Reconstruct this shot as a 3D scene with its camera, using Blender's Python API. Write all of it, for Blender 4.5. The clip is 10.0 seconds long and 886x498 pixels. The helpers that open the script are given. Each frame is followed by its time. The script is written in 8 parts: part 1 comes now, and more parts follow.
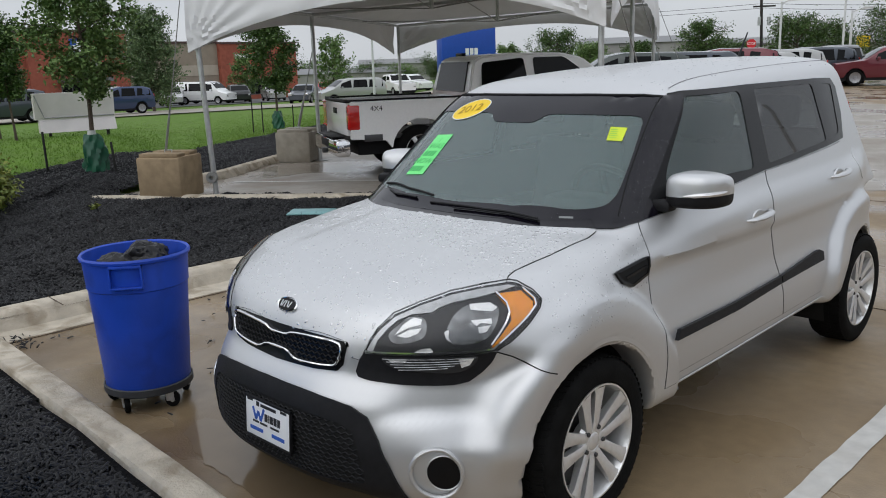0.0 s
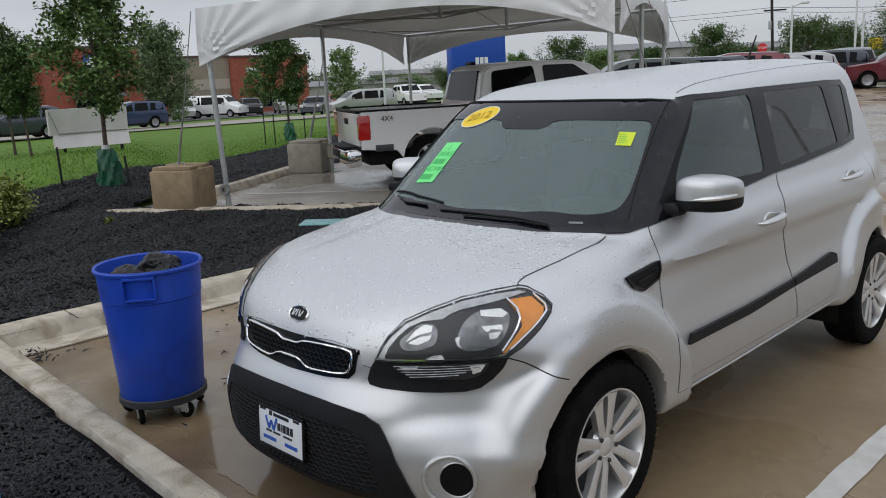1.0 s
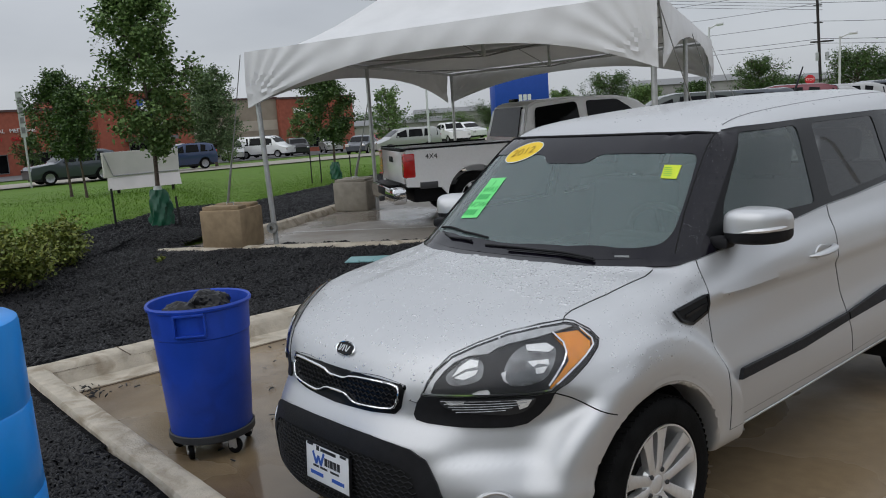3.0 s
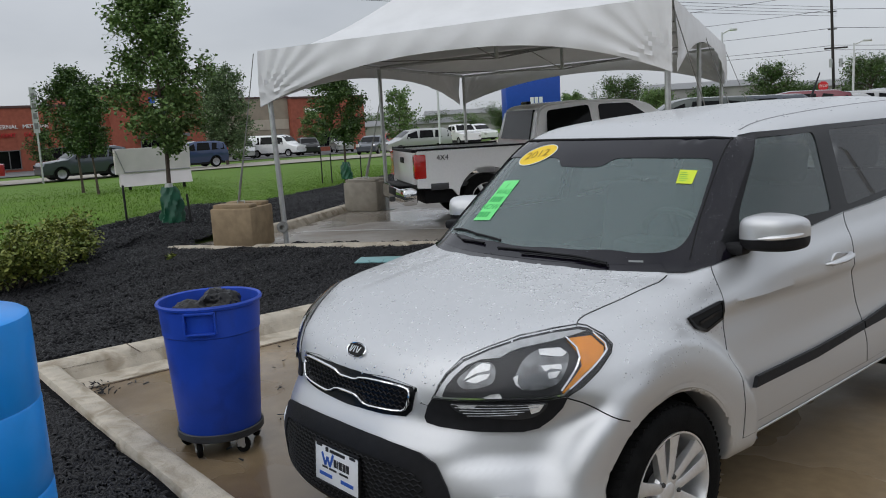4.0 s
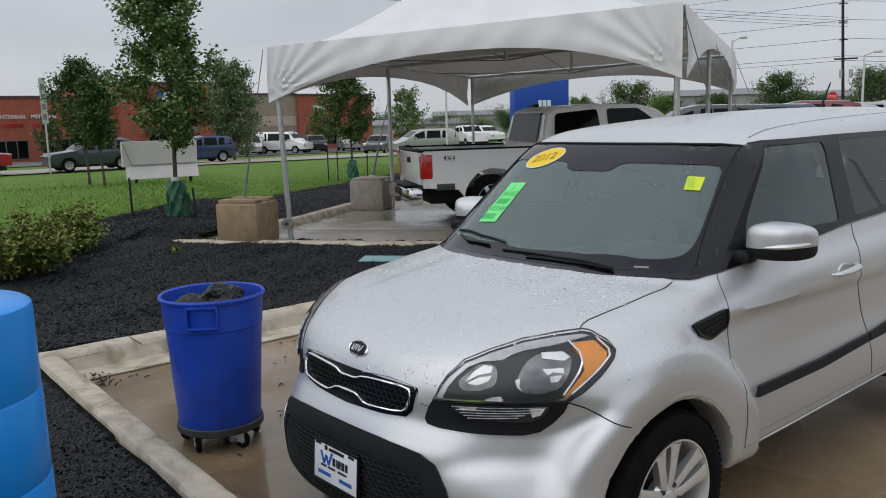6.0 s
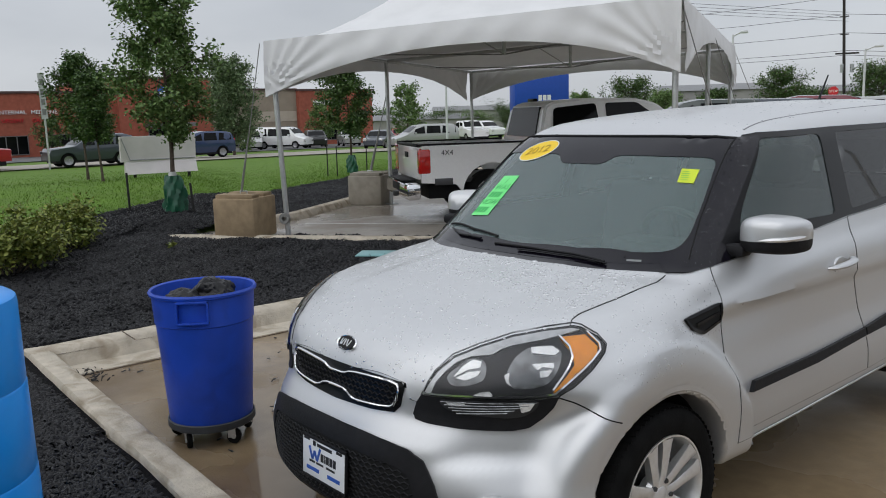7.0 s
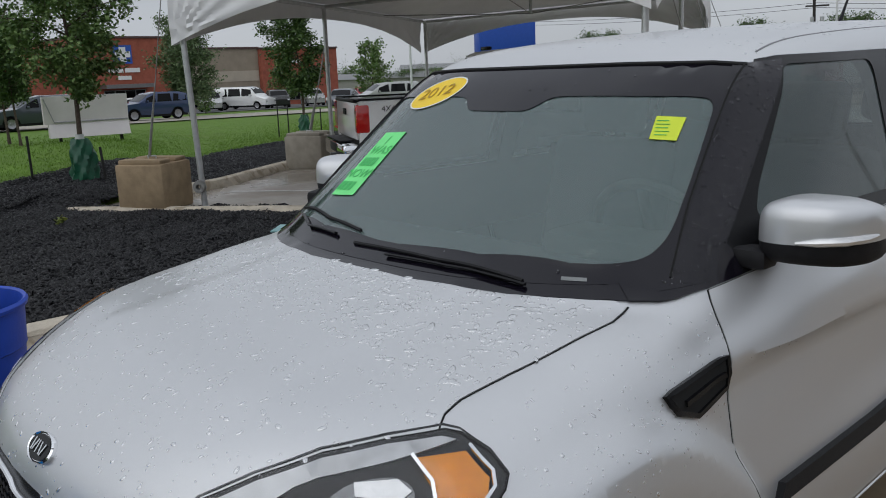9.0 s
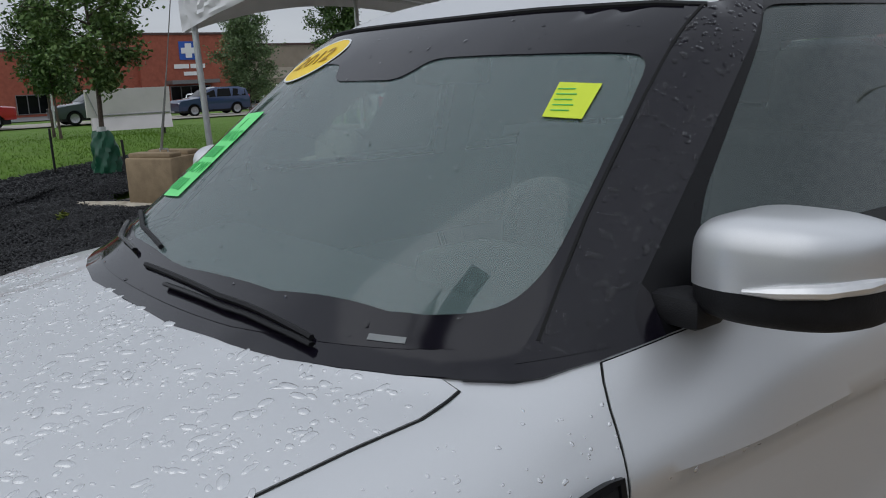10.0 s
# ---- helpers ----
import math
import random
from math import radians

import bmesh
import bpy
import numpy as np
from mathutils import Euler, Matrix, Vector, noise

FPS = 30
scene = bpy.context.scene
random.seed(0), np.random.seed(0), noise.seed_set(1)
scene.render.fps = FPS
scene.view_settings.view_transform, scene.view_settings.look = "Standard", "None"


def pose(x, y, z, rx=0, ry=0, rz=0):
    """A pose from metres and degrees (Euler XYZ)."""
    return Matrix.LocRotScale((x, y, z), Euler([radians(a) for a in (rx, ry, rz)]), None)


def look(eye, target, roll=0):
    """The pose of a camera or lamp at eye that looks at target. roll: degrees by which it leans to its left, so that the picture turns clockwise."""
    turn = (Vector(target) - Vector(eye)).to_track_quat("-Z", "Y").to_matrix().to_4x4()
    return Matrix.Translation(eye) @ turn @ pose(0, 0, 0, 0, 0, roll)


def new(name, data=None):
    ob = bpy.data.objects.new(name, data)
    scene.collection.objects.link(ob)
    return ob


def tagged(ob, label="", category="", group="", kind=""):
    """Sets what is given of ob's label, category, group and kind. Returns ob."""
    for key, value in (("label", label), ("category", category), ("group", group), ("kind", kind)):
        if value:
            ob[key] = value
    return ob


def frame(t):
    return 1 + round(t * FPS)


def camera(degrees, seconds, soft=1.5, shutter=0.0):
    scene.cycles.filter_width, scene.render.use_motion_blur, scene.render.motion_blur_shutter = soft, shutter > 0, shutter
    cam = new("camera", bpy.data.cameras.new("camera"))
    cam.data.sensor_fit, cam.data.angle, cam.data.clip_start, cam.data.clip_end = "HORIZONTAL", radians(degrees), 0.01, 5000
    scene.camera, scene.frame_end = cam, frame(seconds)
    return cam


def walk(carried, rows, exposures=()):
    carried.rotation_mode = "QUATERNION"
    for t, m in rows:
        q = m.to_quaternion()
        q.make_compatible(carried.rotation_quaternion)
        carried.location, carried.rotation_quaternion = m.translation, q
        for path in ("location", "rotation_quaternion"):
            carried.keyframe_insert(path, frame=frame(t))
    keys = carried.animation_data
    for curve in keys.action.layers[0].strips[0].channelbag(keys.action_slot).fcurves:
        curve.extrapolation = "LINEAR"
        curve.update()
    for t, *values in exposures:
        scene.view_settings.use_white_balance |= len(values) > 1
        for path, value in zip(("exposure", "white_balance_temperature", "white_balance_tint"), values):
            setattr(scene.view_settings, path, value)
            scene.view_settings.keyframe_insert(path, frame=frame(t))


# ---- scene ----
cam = camera(55.8, 10.0, 1.0)
PATH = [
    (0, (2.368, -1.389, 1.591), (0.994, -0.002, 1.158), -1.8),
    (0.5, (2.373, -1.391, 1.589), (0.985, -0.014, 1.173), -2.1),
    (1, (2.381, -1.387, 1.584), (0.982, -0.018, 1.174), -2.8),
    (1.5, (2.392, -1.396, 1.593), (0.933, -0.075, 1.236), -3.7),
    (2, (2.378, -1.382, 1.593), (0.918, -0.053, 1.27), -4.3),
    (2.5, (2.384, -1.39, 1.583), (0.921, -0.065, 1.261), -4.3),
    (3, (2.389, -1.396, 1.58), (0.908, -0.09, 1.262), -3.8),
    (4.5, (2.354, -1.394, 1.58), (0.858, -0.103, 1.27), -2.6),
    (5, (2.352, -1.392, 1.579), (0.856, -0.102, 1.27), -1.9),
    (5.5, (2.355, -1.391, 1.58), (0.854, -0.106, 1.27), -1.6),
    (7, (2.352, -1.336, 1.563), (0.85, -0.055, 1.241), -1.6),
    (7.5, (2.264, -1.223, 1.536), (0.789, 0.023, 1.017), -2.1),
    (7.6, (2.224, -1.184, 1.522), (0.759, 0.06, 0.968), -1.9),
    (7.8, (2.126, -1.072, 1.513), (0.68, 0.21, 0.996), -1.9),
    (8, (2.015, -0.968, 1.522), (0.587, 0.344, 1.033), -1.5),
    (8.5, (1.8, -0.61, 1.472), (0.359, 0.716, 1.068), -1.6),
    (9, (1.583, -0.192, 1.444), (0.136, 1.124, 1.026), -2.2),
    (9.5, (1.446, 0.162, 1.436), (-0.025, 1.45, 1.014), -2.7),
    (10, (1.382, 0.559, 1.348), (-0.16, 1.76, 0.927), -2.3),
]
walk(cam, [(t, look(eye, target, roll)) for t, eye, target, roll in PATH], [(0, 0.06, 6400, 10), (0.5, -0.02, 6350, 10), (1.0, -0.05, 6350, 10), (2.0, -0.28, 6300, 10), (2.5, -0.22, 6300, 10), (3.2, -0.14, 6350, 10), (4.5, -0.06, 6350, 10), (5.5, -0.05, 6400, 10), (7.0, -0.02, 6400, 10), (7.5, 0.10, 6400, 10), (8.0, 0.09, 6350, 10), (8.5, -0.15, 6300, 10), (9.0, -0.26, 6300, 10), (9.5, -0.27, 6250, 10), (10.0, -0.28, 6200, 10)])

# ---- sky and light: a bright overcast day ----
world = bpy.data.worlds.new("overcast")
scene.world = world
world.use_nodes = True
wn, wl = world.node_tree.nodes, world.node_tree.links
wn.clear()
w_out, w_bg = wn.new("ShaderNodeOutputWorld"), wn.new("ShaderNodeBackground")
w_sky, w_mix, w_cloud, w_ramp = wn.new("ShaderNodeTexSky"), wn.new("ShaderNodeMixRGB"), wn.new("ShaderNodeTexNoise"), wn.new("ShaderNodeValToRGB")
w_co, w_map = wn.new("ShaderNodeTexCoord"), wn.new("ShaderNodeMapping")
w_sky.sky_type, w_sky.sun_disc = "NISHITA", False
w_sky.sun_elevation, w_sky.sun_rotation = radians(40), radians(182)
w_map.inputs["Scale"].default_value = (1.0, 1.0, 3.0)
w_cloud.inputs["Scale"].default_value, w_cloud.inputs["Detail"].default_value = 2.2, 5.0
w_ramp.color_ramp.elements[0].position, w_ramp.color_ramp.elements[0].color = 0.30, (5.3, 5.55, 5.95, 1)
w_ramp.color_ramp.elements[1].position, w_ramp.color_ramp.elements[1].color = 0.72, (7.3, 7.55, 7.9, 1)
w_mix.inputs[0].default_value = 0.93
wl.new(w_co.outputs["Generated"], w_map.inputs["Vector"])
wl.new(w_map.outputs[0], w_cloud.inputs["Vector"])
wl.new(w_cloud.outputs["Fac"], w_ramp.inputs[0])
wl.new(w_sky.outputs[0], w_mix.inputs[1])
wl.new(w_ramp.outputs[0], w_mix.inputs[2])
w_sep, w_alt, w_mul = wn.new("ShaderNodeSeparateXYZ"), wn.new("ShaderNodeMapRange"), wn.new("ShaderNodeVectorMath")
w_mul.operation = "SCALE"
w_alt.inputs[1].default_value, w_alt.inputs[2].default_value, w_alt.inputs[3].default_value, w_alt.inputs[4].default_value = 0.0, 0.85, 0.70, 1.20
wl.new(w_co.outputs["Generated"], w_sep.inputs[0])
wl.new(w_sep.outputs["Z"], w_alt.inputs[0])
wl.new(w_mix.outputs[0], w_mul.inputs[0])
wl.new(w_alt.outputs[0], w_mul.inputs["Scale"])
wl.new(w_mul.outputs[0], w_bg.inputs["Color"])
wl.new(w_bg.outputs[0], w_out.inputs[0])
w_bg.inputs["Strength"].default_value = 0.125
sun = new("sun", bpy.data.lights.new("sun", "SUN"))
sun.data.energy, sun.data.angle, sun.data.color = 0.85, radians(85), (1.0, 0.98, 0.95)
sun.matrix_world = look((0, 0, 30), (1, 35, 0))
scene.view_settings.exposure = 0.0

# ---- materials ----
def mat(name, base, rough=0.6, metal=0.0, vary=0.15, scale=8.0, bump=0.0, bump_scale=60.0, coat=0.0, trans=0.0, ior=1.45, stain=0.0, stain_col=(0.1, 0.08, 0.06), stain_scale=1.2, emit=None):
    m = bpy.data.materials.new(name)
    m.use_nodes = True
    n, l = m.node_tree.nodes, m.node_tree.links
    b = n["Principled BSDF"]
    b.inputs["Roughness"].default_value, b.inputs["Metallic"].default_value, b.inputs["IOR"].default_value = rough, metal, ior
    b.inputs["Coat Weight"].default_value, b.inputs["Coat Roughness"].default_value = coat, 0.06
    b.inputs["Transmission Weight"].default_value = trans
    b.inputs["Base Color"].default_value = (*base, 1)
    co = n.new("ShaderNodeTexCoord")
    if vary or stain:
        t = n.new("ShaderNodeTexNoise")
        t.inputs["Scale"].default_value, t.inputs["Detail"].default_value = scale, 6.0
        l.new(co.outputs["Object"], t.inputs["Vector"])
        r = n.new("ShaderNodeValToRGB")
        r.color_ramp.elements[0].position, r.color_ramp.elements[1].position = 0.3, 0.7
        r.color_ramp.elements[0].color = (*[max(0, c * (1 - vary)) for c in base], 1)
        r.color_ramp.elements[1].color = (*[min(1, c * (1 + vary)) for c in base], 1)
        l.new(t.outputs["Fac"], r.inputs[0])
        last = r.outputs[0]
        if stain:
            s = n.new("ShaderNodeTexNoise")
            s.inputs["Scale"].default_value, s.inputs["Detail"].default_value, s.inputs["Distortion"].default_value = stain_scale, 8.0, 0.6
            l.new(co.outputs["Object"], s.inputs["Vector"])
            k = n.new("ShaderNodeMapRange")
            k.inputs[1].default_value, k.inputs[2].default_value, k.inputs[4].default_value = 0.48, 0.66, stain
            l.new(s.outputs["Fac"], k.inputs[0])
            x = n.new("ShaderNodeMixRGB")
            x.inputs[2].default_value = (*stain_col, 1)
            l.new(k.outputs[0], x.inputs[0])
            l.new(last, x.inputs[1])
            last = x.outputs[0]
        l.new(last, b.inputs["Base Color"])
    if bump:
        t2, bp = n.new("ShaderNodeTexNoise"), n.new("ShaderNodeBump")
        t2.inputs["Scale"].default_value, t2.inputs["Detail"].default_value = bump_scale, 4.0
        l.new(co.outputs["Object"], t2.inputs["Vector"])
        bp.inputs["Strength"].default_value, bp.inputs["Distance"].default_value = bump, 0.01
        l.new(t2.outputs["Fac"], bp.inputs["Height"])
        l.new(bp.outputs[0], b.inputs["Normal"])
    if emit:
        b.inputs["Emission Color"].default_value, b.inputs["Emission Strength"].default_value = (*emit[:3], 1), emit[3]
    return m


def glass(name, tint, clear=0.75, rough=0.0, film=0.0, ior=1.6, sky_veil=(0.40, 0.57, 0.54)):
    """Thin sheet glass: a clear pane with a real sheen, and a diffuse film whose colour paints in reflected sky."""
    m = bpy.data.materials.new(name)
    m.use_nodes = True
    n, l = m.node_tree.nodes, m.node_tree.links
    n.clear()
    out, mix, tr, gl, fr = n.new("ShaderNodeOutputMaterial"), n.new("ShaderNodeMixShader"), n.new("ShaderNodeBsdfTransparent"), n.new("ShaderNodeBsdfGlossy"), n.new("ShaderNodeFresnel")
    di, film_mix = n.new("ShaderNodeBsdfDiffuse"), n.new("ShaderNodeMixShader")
    di.inputs[0].default_value = (*sky_veil, 1)
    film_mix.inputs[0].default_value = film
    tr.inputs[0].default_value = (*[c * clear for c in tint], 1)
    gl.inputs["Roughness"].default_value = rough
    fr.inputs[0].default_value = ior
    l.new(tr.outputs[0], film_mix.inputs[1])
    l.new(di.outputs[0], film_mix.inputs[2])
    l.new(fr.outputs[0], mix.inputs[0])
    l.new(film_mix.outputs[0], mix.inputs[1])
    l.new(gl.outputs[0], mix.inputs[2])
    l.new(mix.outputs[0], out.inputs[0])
    return m


silver = mat("silver metallic paint", (0.625, 0.63, 0.638), 0.40, 0.72, vary=0.03, scale=900, coat=0.35)
silver.node_tree.nodes["Principled BSDF"].inputs["Coat Roughness"].default_value = 0.10
black_plastic = mat("black textured plastic", (0.011, 0.011, 0.0125), 0.55, ior=1.30, vary=0.2, scale=40, bump=0.15, bump_scale=400)
gloss_black = mat("gloss black trim", (0.006, 0.006, 0.007), 0.25, vary=0.1, scale=20, ior=1.28)
frit_black = mat("black ceramic band", (0.006, 0.005, 0.009), 0.10, vary=0.1, scale=20, ior=1.43)
rubber = mat("tyre rubber", (0.007, 0.007, 0.007), 0.8, ior=1.18, vary=0.3, scale=20, bump=0.2, bump_scale=120)
alloy = mat("silver alloy", (0.78, 0.78, 0.78), 0.34, 0.7, vary=0.05, scale=60)
dark_metal = mat("dark metal", (0.06, 0.06, 0.06), 0.5, 0.6, vary=0.3, scale=20)
chrome = mat("chrome", (0.85, 0.85, 0.86), 0.06, 1.0, vary=0.0)
amber = mat("amber lens", (0.92, 0.34, 0.02), 0.12, vary=0.1, scale=50, coat=1.0)
red_lens = mat("red lens", (0.55, 0.015, 0.012), 0.12, vary=0.15, scale=40, coat=1.0)
lamp_dark = mat("lamp housing", (0.09, 0.09, 0.095), 0.3, 0.4, vary=0.1)
gap_black = mat("panel gap", (0.008, 0.008, 0.008), 0.9, vary=0)
cabin = mat("dark grey cabin trim", (0.045, 0.046, 0.048), 0.8, vary=0.15, scale=30)
seat_cloth = mat("grey seat cloth", (0.10, 0.10, 0.105), 0.95, vary=0.25, scale=80, bump=0.2, bump_scale=300)
# the film's grey-green paints the sky's reflection into windscreen and door panes
windscreen_glass = glass("windscreen glass", (0.84, 0.97, 0.93), 0.95, film=0.31, ior=1.68, sky_veil=(0.265, 0.365, 0.360))
tinted_glass = glass("tinted glass", (0.55, 0.60, 0.60), 0.42)
door_glass = glass("door glass", (0.80, 0.94, 0.91), 0.92, film=0.15, ior=1.60, sky_veil=(0.27, 0.36, 0.36))
lens_glass = glass("clear lens", (1, 1, 1), 0.95, ior=1.38)
white_plate = mat("white plate", (0.78, 0.79, 0.80), 0.35, vary=0.03)
black_ink = mat("black ink", (0.02, 0.02, 0.022), 0.5, vary=0)
blue_ink = mat("blue ink", (0.03, 0.10, 0.42), 0.5, vary=0)
yellow_card = mat("yellow sticker", (0.90, 0.62, 0.02), 0.5, vary=0.05)
lime_card = mat("lime paper", (0.68, 0.80, 0.05), 0.7, vary=0.05)
green_card = mat("green paper", (0.20, 0.84, 0.26), 0.6, vary=0.05)
dark_ink = mat("dark green ink", (0.06, 0.50, 0.12), 0.6, vary=0)
ochre_ink = mat("ochre ink", (0.42, 0.25, 0.01), 0.6, vary=0)
water_on_paint = mat("rain on paint", (0.64, 0.645, 0.65), 0.22, 0.8, vary=0)
water = glass("water drops", (1.0, 1.0, 1.0), 0.97, 0.03, ior=1.30)


# ---- mesh helpers ----
def part(name, bm, material, parent=None, label="", smooth=True):
    """Link a bmesh as one mesh object under a thing or a part."""
    me = bpy.data.meshes.new(name)
    bm.to_mesh(me)
    bm.free()
    return finish(name, me, material, parent, label, smooth)


def finish(name, me, material, parent=None, label="", smooth=True):
    if material:
        for one in (material if isinstance(material, (list, tuple)) else (material,)):
            me.materials.append(one)
    if smooth:
        me.shade_smooth()
        me.set_sharp_from_angle(angle=radians(38))
    ob = new(name, me)
    if parent:
        ob.parent = parent
    if label:
        ob["label"] = label
    return ob


def arrays(name, verts, faces, material, parent=None, label="", smooth=True):
    me = bpy.data.meshes.new(name)
    me.from_pydata([tuple(v) for v in verts], [], [tuple(f) for f in faces])
    me.validate()
    return finish(name, me, material, parent, label, smooth)


def thing(name, label, category, at=(0, 0, 0), turn=0.0, group="", kind=""):
    ob = new(name)
    ob.empty_display_size = 0.1
    ob.matrix_basis = pose(*at, 0, 0, turn)
    return tagged(ob, label, category, group, kind)


def box(bm, x0, x1, y0, y1, z0, z1, m=None, bevel=0.0, seg=2):
    r = bmesh.ops.create_cube(bm, size=1.0)["verts"]
    for v in r:
        v.co = Vector(((x0 + x1) / 2 + v.co.x * (x1 - x0), (y0 + y1) / 2 + v.co.y * (y1 - y0), (z0 + z1) / 2 + v.co.z * (z1 - z0)))
    if bevel:
        e = list({e for v in r for e in v.link_edges})
        g = bmesh.ops.bevel(bm, geom=e, offset=bevel, segments=seg, affect="EDGES", profile=0.5)
        r = list({v for f in g["faces"] for v in f.verts} | {v for v in r if v.is_valid})
    if m is not None:
        bmesh.ops.transform(bm, matrix=m, verts=r)
    return r


def rod(bm, a, b, r0, r1=None, seg=10, cap=True):
    a, b = Vector(a), Vector(b)
    d = b - a
    m = Matrix.Translation((a + b) / 2) @ d.to_track_quat("Z", "Y").to_matrix().to_4x4()
    return bmesh.ops.create_cone(bm, cap_ends=cap, segments=seg, radius1=r0, radius2=r0 if r1 is None else r1, depth=d.length, matrix=m)["verts"]


def tube(bm, pts, r, seg=8, closed=False, flat=1.0):
    """A round tube along a line of points."""
    pts = [Vector(p) for p in pts]
    n, rings = len(pts), []
    up = Vector((0.13, 0.2, 1)).normalized()
    for i, p in enumerate(pts):
        q0, q1 = (pts[i - 1], pts[(i + 1) % n]) if closed else (pts[max(i - 1, 0)], pts[min(i + 1, n - 1)])
        d = (q1 - q0).normalized()
        s = d.cross(up)
        s = s.normalized() if s.length > 1e-4 else Vector((1, 0, 0))
        t = s.cross(d)
        rr = r[i] if isinstance(r, (list, tuple)) else r
        rings.append([bm.verts.new(p + s * (math.cos(k) * rr) + t * (math.sin(k) * rr * flat)) for k in (2 * math.pi * j / seg for j in range(seg))])
    for i in range(n if closed else n - 1):
        A, B = rings[i], rings[(i + 1) % n]
        for j in range(seg):
            bm.faces.new((A[j], A[(j + 1) % seg], B[(j + 1) % seg], B[j]))
    if not closed:
        bm.faces.new(rings[0][::-1])
        bm.faces.new(rings[-1])
    bmesh.ops.recalc_face_normals(bm, faces=bm.faces[:])


def spin(bm, prof, seg=32, m=None):
    """A turned body: (radius, height) pairs about z."""
    rings = []
    for r, h in prof:
        rings.append([bm.verts.new((max(r, 1e-4) * math.cos(2 * math.pi * j / seg), max(r, 1e-4) * math.sin(2 * math.pi * j / seg), h)) for j in range(seg)])
    for A, B in zip(rings, rings[1:]):
        for j in range(seg):
            bm.faces.new((A[j], A[(j + 1) % seg], B[(j + 1) % seg], B[j]))
    if m is not None:
        bmesh.ops.transform(bm, matrix=m, verts=[v for r in rings for v in r])
    return rings


def prism(bm, outline, x0, x1, m=None):
    """A slab whose side outline is given in (y, z), from x0 to x1."""
    A = [bm.verts.new((x0, y, z)) for y, z in outline]
    B = [bm.verts.new((x1, y, z)) for y, z in outline]
    fs = [bm.faces.new(A), bm.faces.new(B[::-1])]
    n = len(outline)
    for i in range(n):
        fs.append(bm.faces.new((A[i], B[i], B[(i + 1) % n], A[(i + 1) % n])))
    bmesh.ops.recalc_face_normals(bm, faces=fs)
    if m is not None:
        bmesh.ops.transform(bm, matrix=m, verts=A + B)
    return A + B


def words(name, text, size, m, material, parent=None, depth=0.001, align="CENTER"):
    cu = bpy.data.curves.new(name, "FONT")
    cu.body, cu.size, cu.extrude, cu.align_x, cu.align_y = text, size, depth, align, "CENTER"
    tmp = bpy.data.objects.new("tmp", cu)
    scene.collection.objects.link(tmp)
    bpy.context.view_layer.update()
    me = bpy.data.meshes.new_from_object(tmp.evaluated_get(bpy.context.evaluated_depsgraph_get()))
    bpy.data.objects.remove(tmp)
    me.materials.clear()
    ob = finish(name, me, material, parent, smooth=False)
    ob.matrix_basis = m
    return ob

# ---- ground ----
def ramp(x, a, b):
    s = np.clip((x - a) / (b - a), 0, 1)
    return s * s * (3 - 2 * s)


def lie_of_land(x, y):
    """Level round the parked car, a low bank of mulch, then a long fall towards the clinic."""
    x, y = np.asarray(x, float), np.asarray(y, float)
    r = np.hypot(x - 2.0, y + 1.0)
    az = np.degrees(np.arctan2(2.3 - x, y + 1.4))
    s = np.where((y < -1.4) & (x < 2), 1.0, ramp(az, 36, 52))
    return -0.021 * np.clip(r - 12, 0, 120) * s + (0.13 * ramp(r, 10.5, 12.5) * ramp(-r, -22, -15) + 0.44 * ramp(r, 12.5, 19.5) * ramp(-r, -46, -21)) * ramp(az, 61, 67)


def fast_mesh(name, verts, loops, sizes, material, parent=None, label="", smooth=False):
    """A large mesh straight from arrays."""
    me = bpy.data.meshes.new(name)
    me.vertices.add(len(verts))
    me.vertices.foreach_set("co", np.asarray(verts, np.float32).ravel())
    me.loops.add(len(loops))
    me.loops.foreach_set("vertex_index", np.asarray(loops, np.int32))
    me.polygons.add(len(sizes))
    me.polygons.foreach_set("loop_start", np.concatenate([[0], np.cumsum(sizes)[:-1]]).astype(np.int32))
    me.update(calc_edges=True)
    me.validate()
    me.materials.append(material)
    if smooth:
        me.shade_smooth()
    ob = new(name, me)
    if parent:
        ob.parent = parent
    if label:
        ob["label"] = label
    return ob


def sheet(name, xs, ys, height, material, label, keep=None):
    X, Y = np.meshgrid(xs, ys, indexing="ij")
    v = np.stack([X.ravel(), Y.ravel(), height(X, Y).ravel()], -1)
    n = len(ys)
    i, j = np.meshgrid(np.arange(len(xs) - 1), np.arange(n - 1), indexing="ij")
    a = (i * n + j).ravel()
    q = np.stack([a, a + n, a + n + 1, a + 1], -1)
    if keep is not None:
        q = q[keep(v[q].mean(1))]
    return tagged(fast_mesh(name, v, q.ravel(), np.full(len(q), 4), material, smooth=True), label, name.split("_")[0], kind="structure")


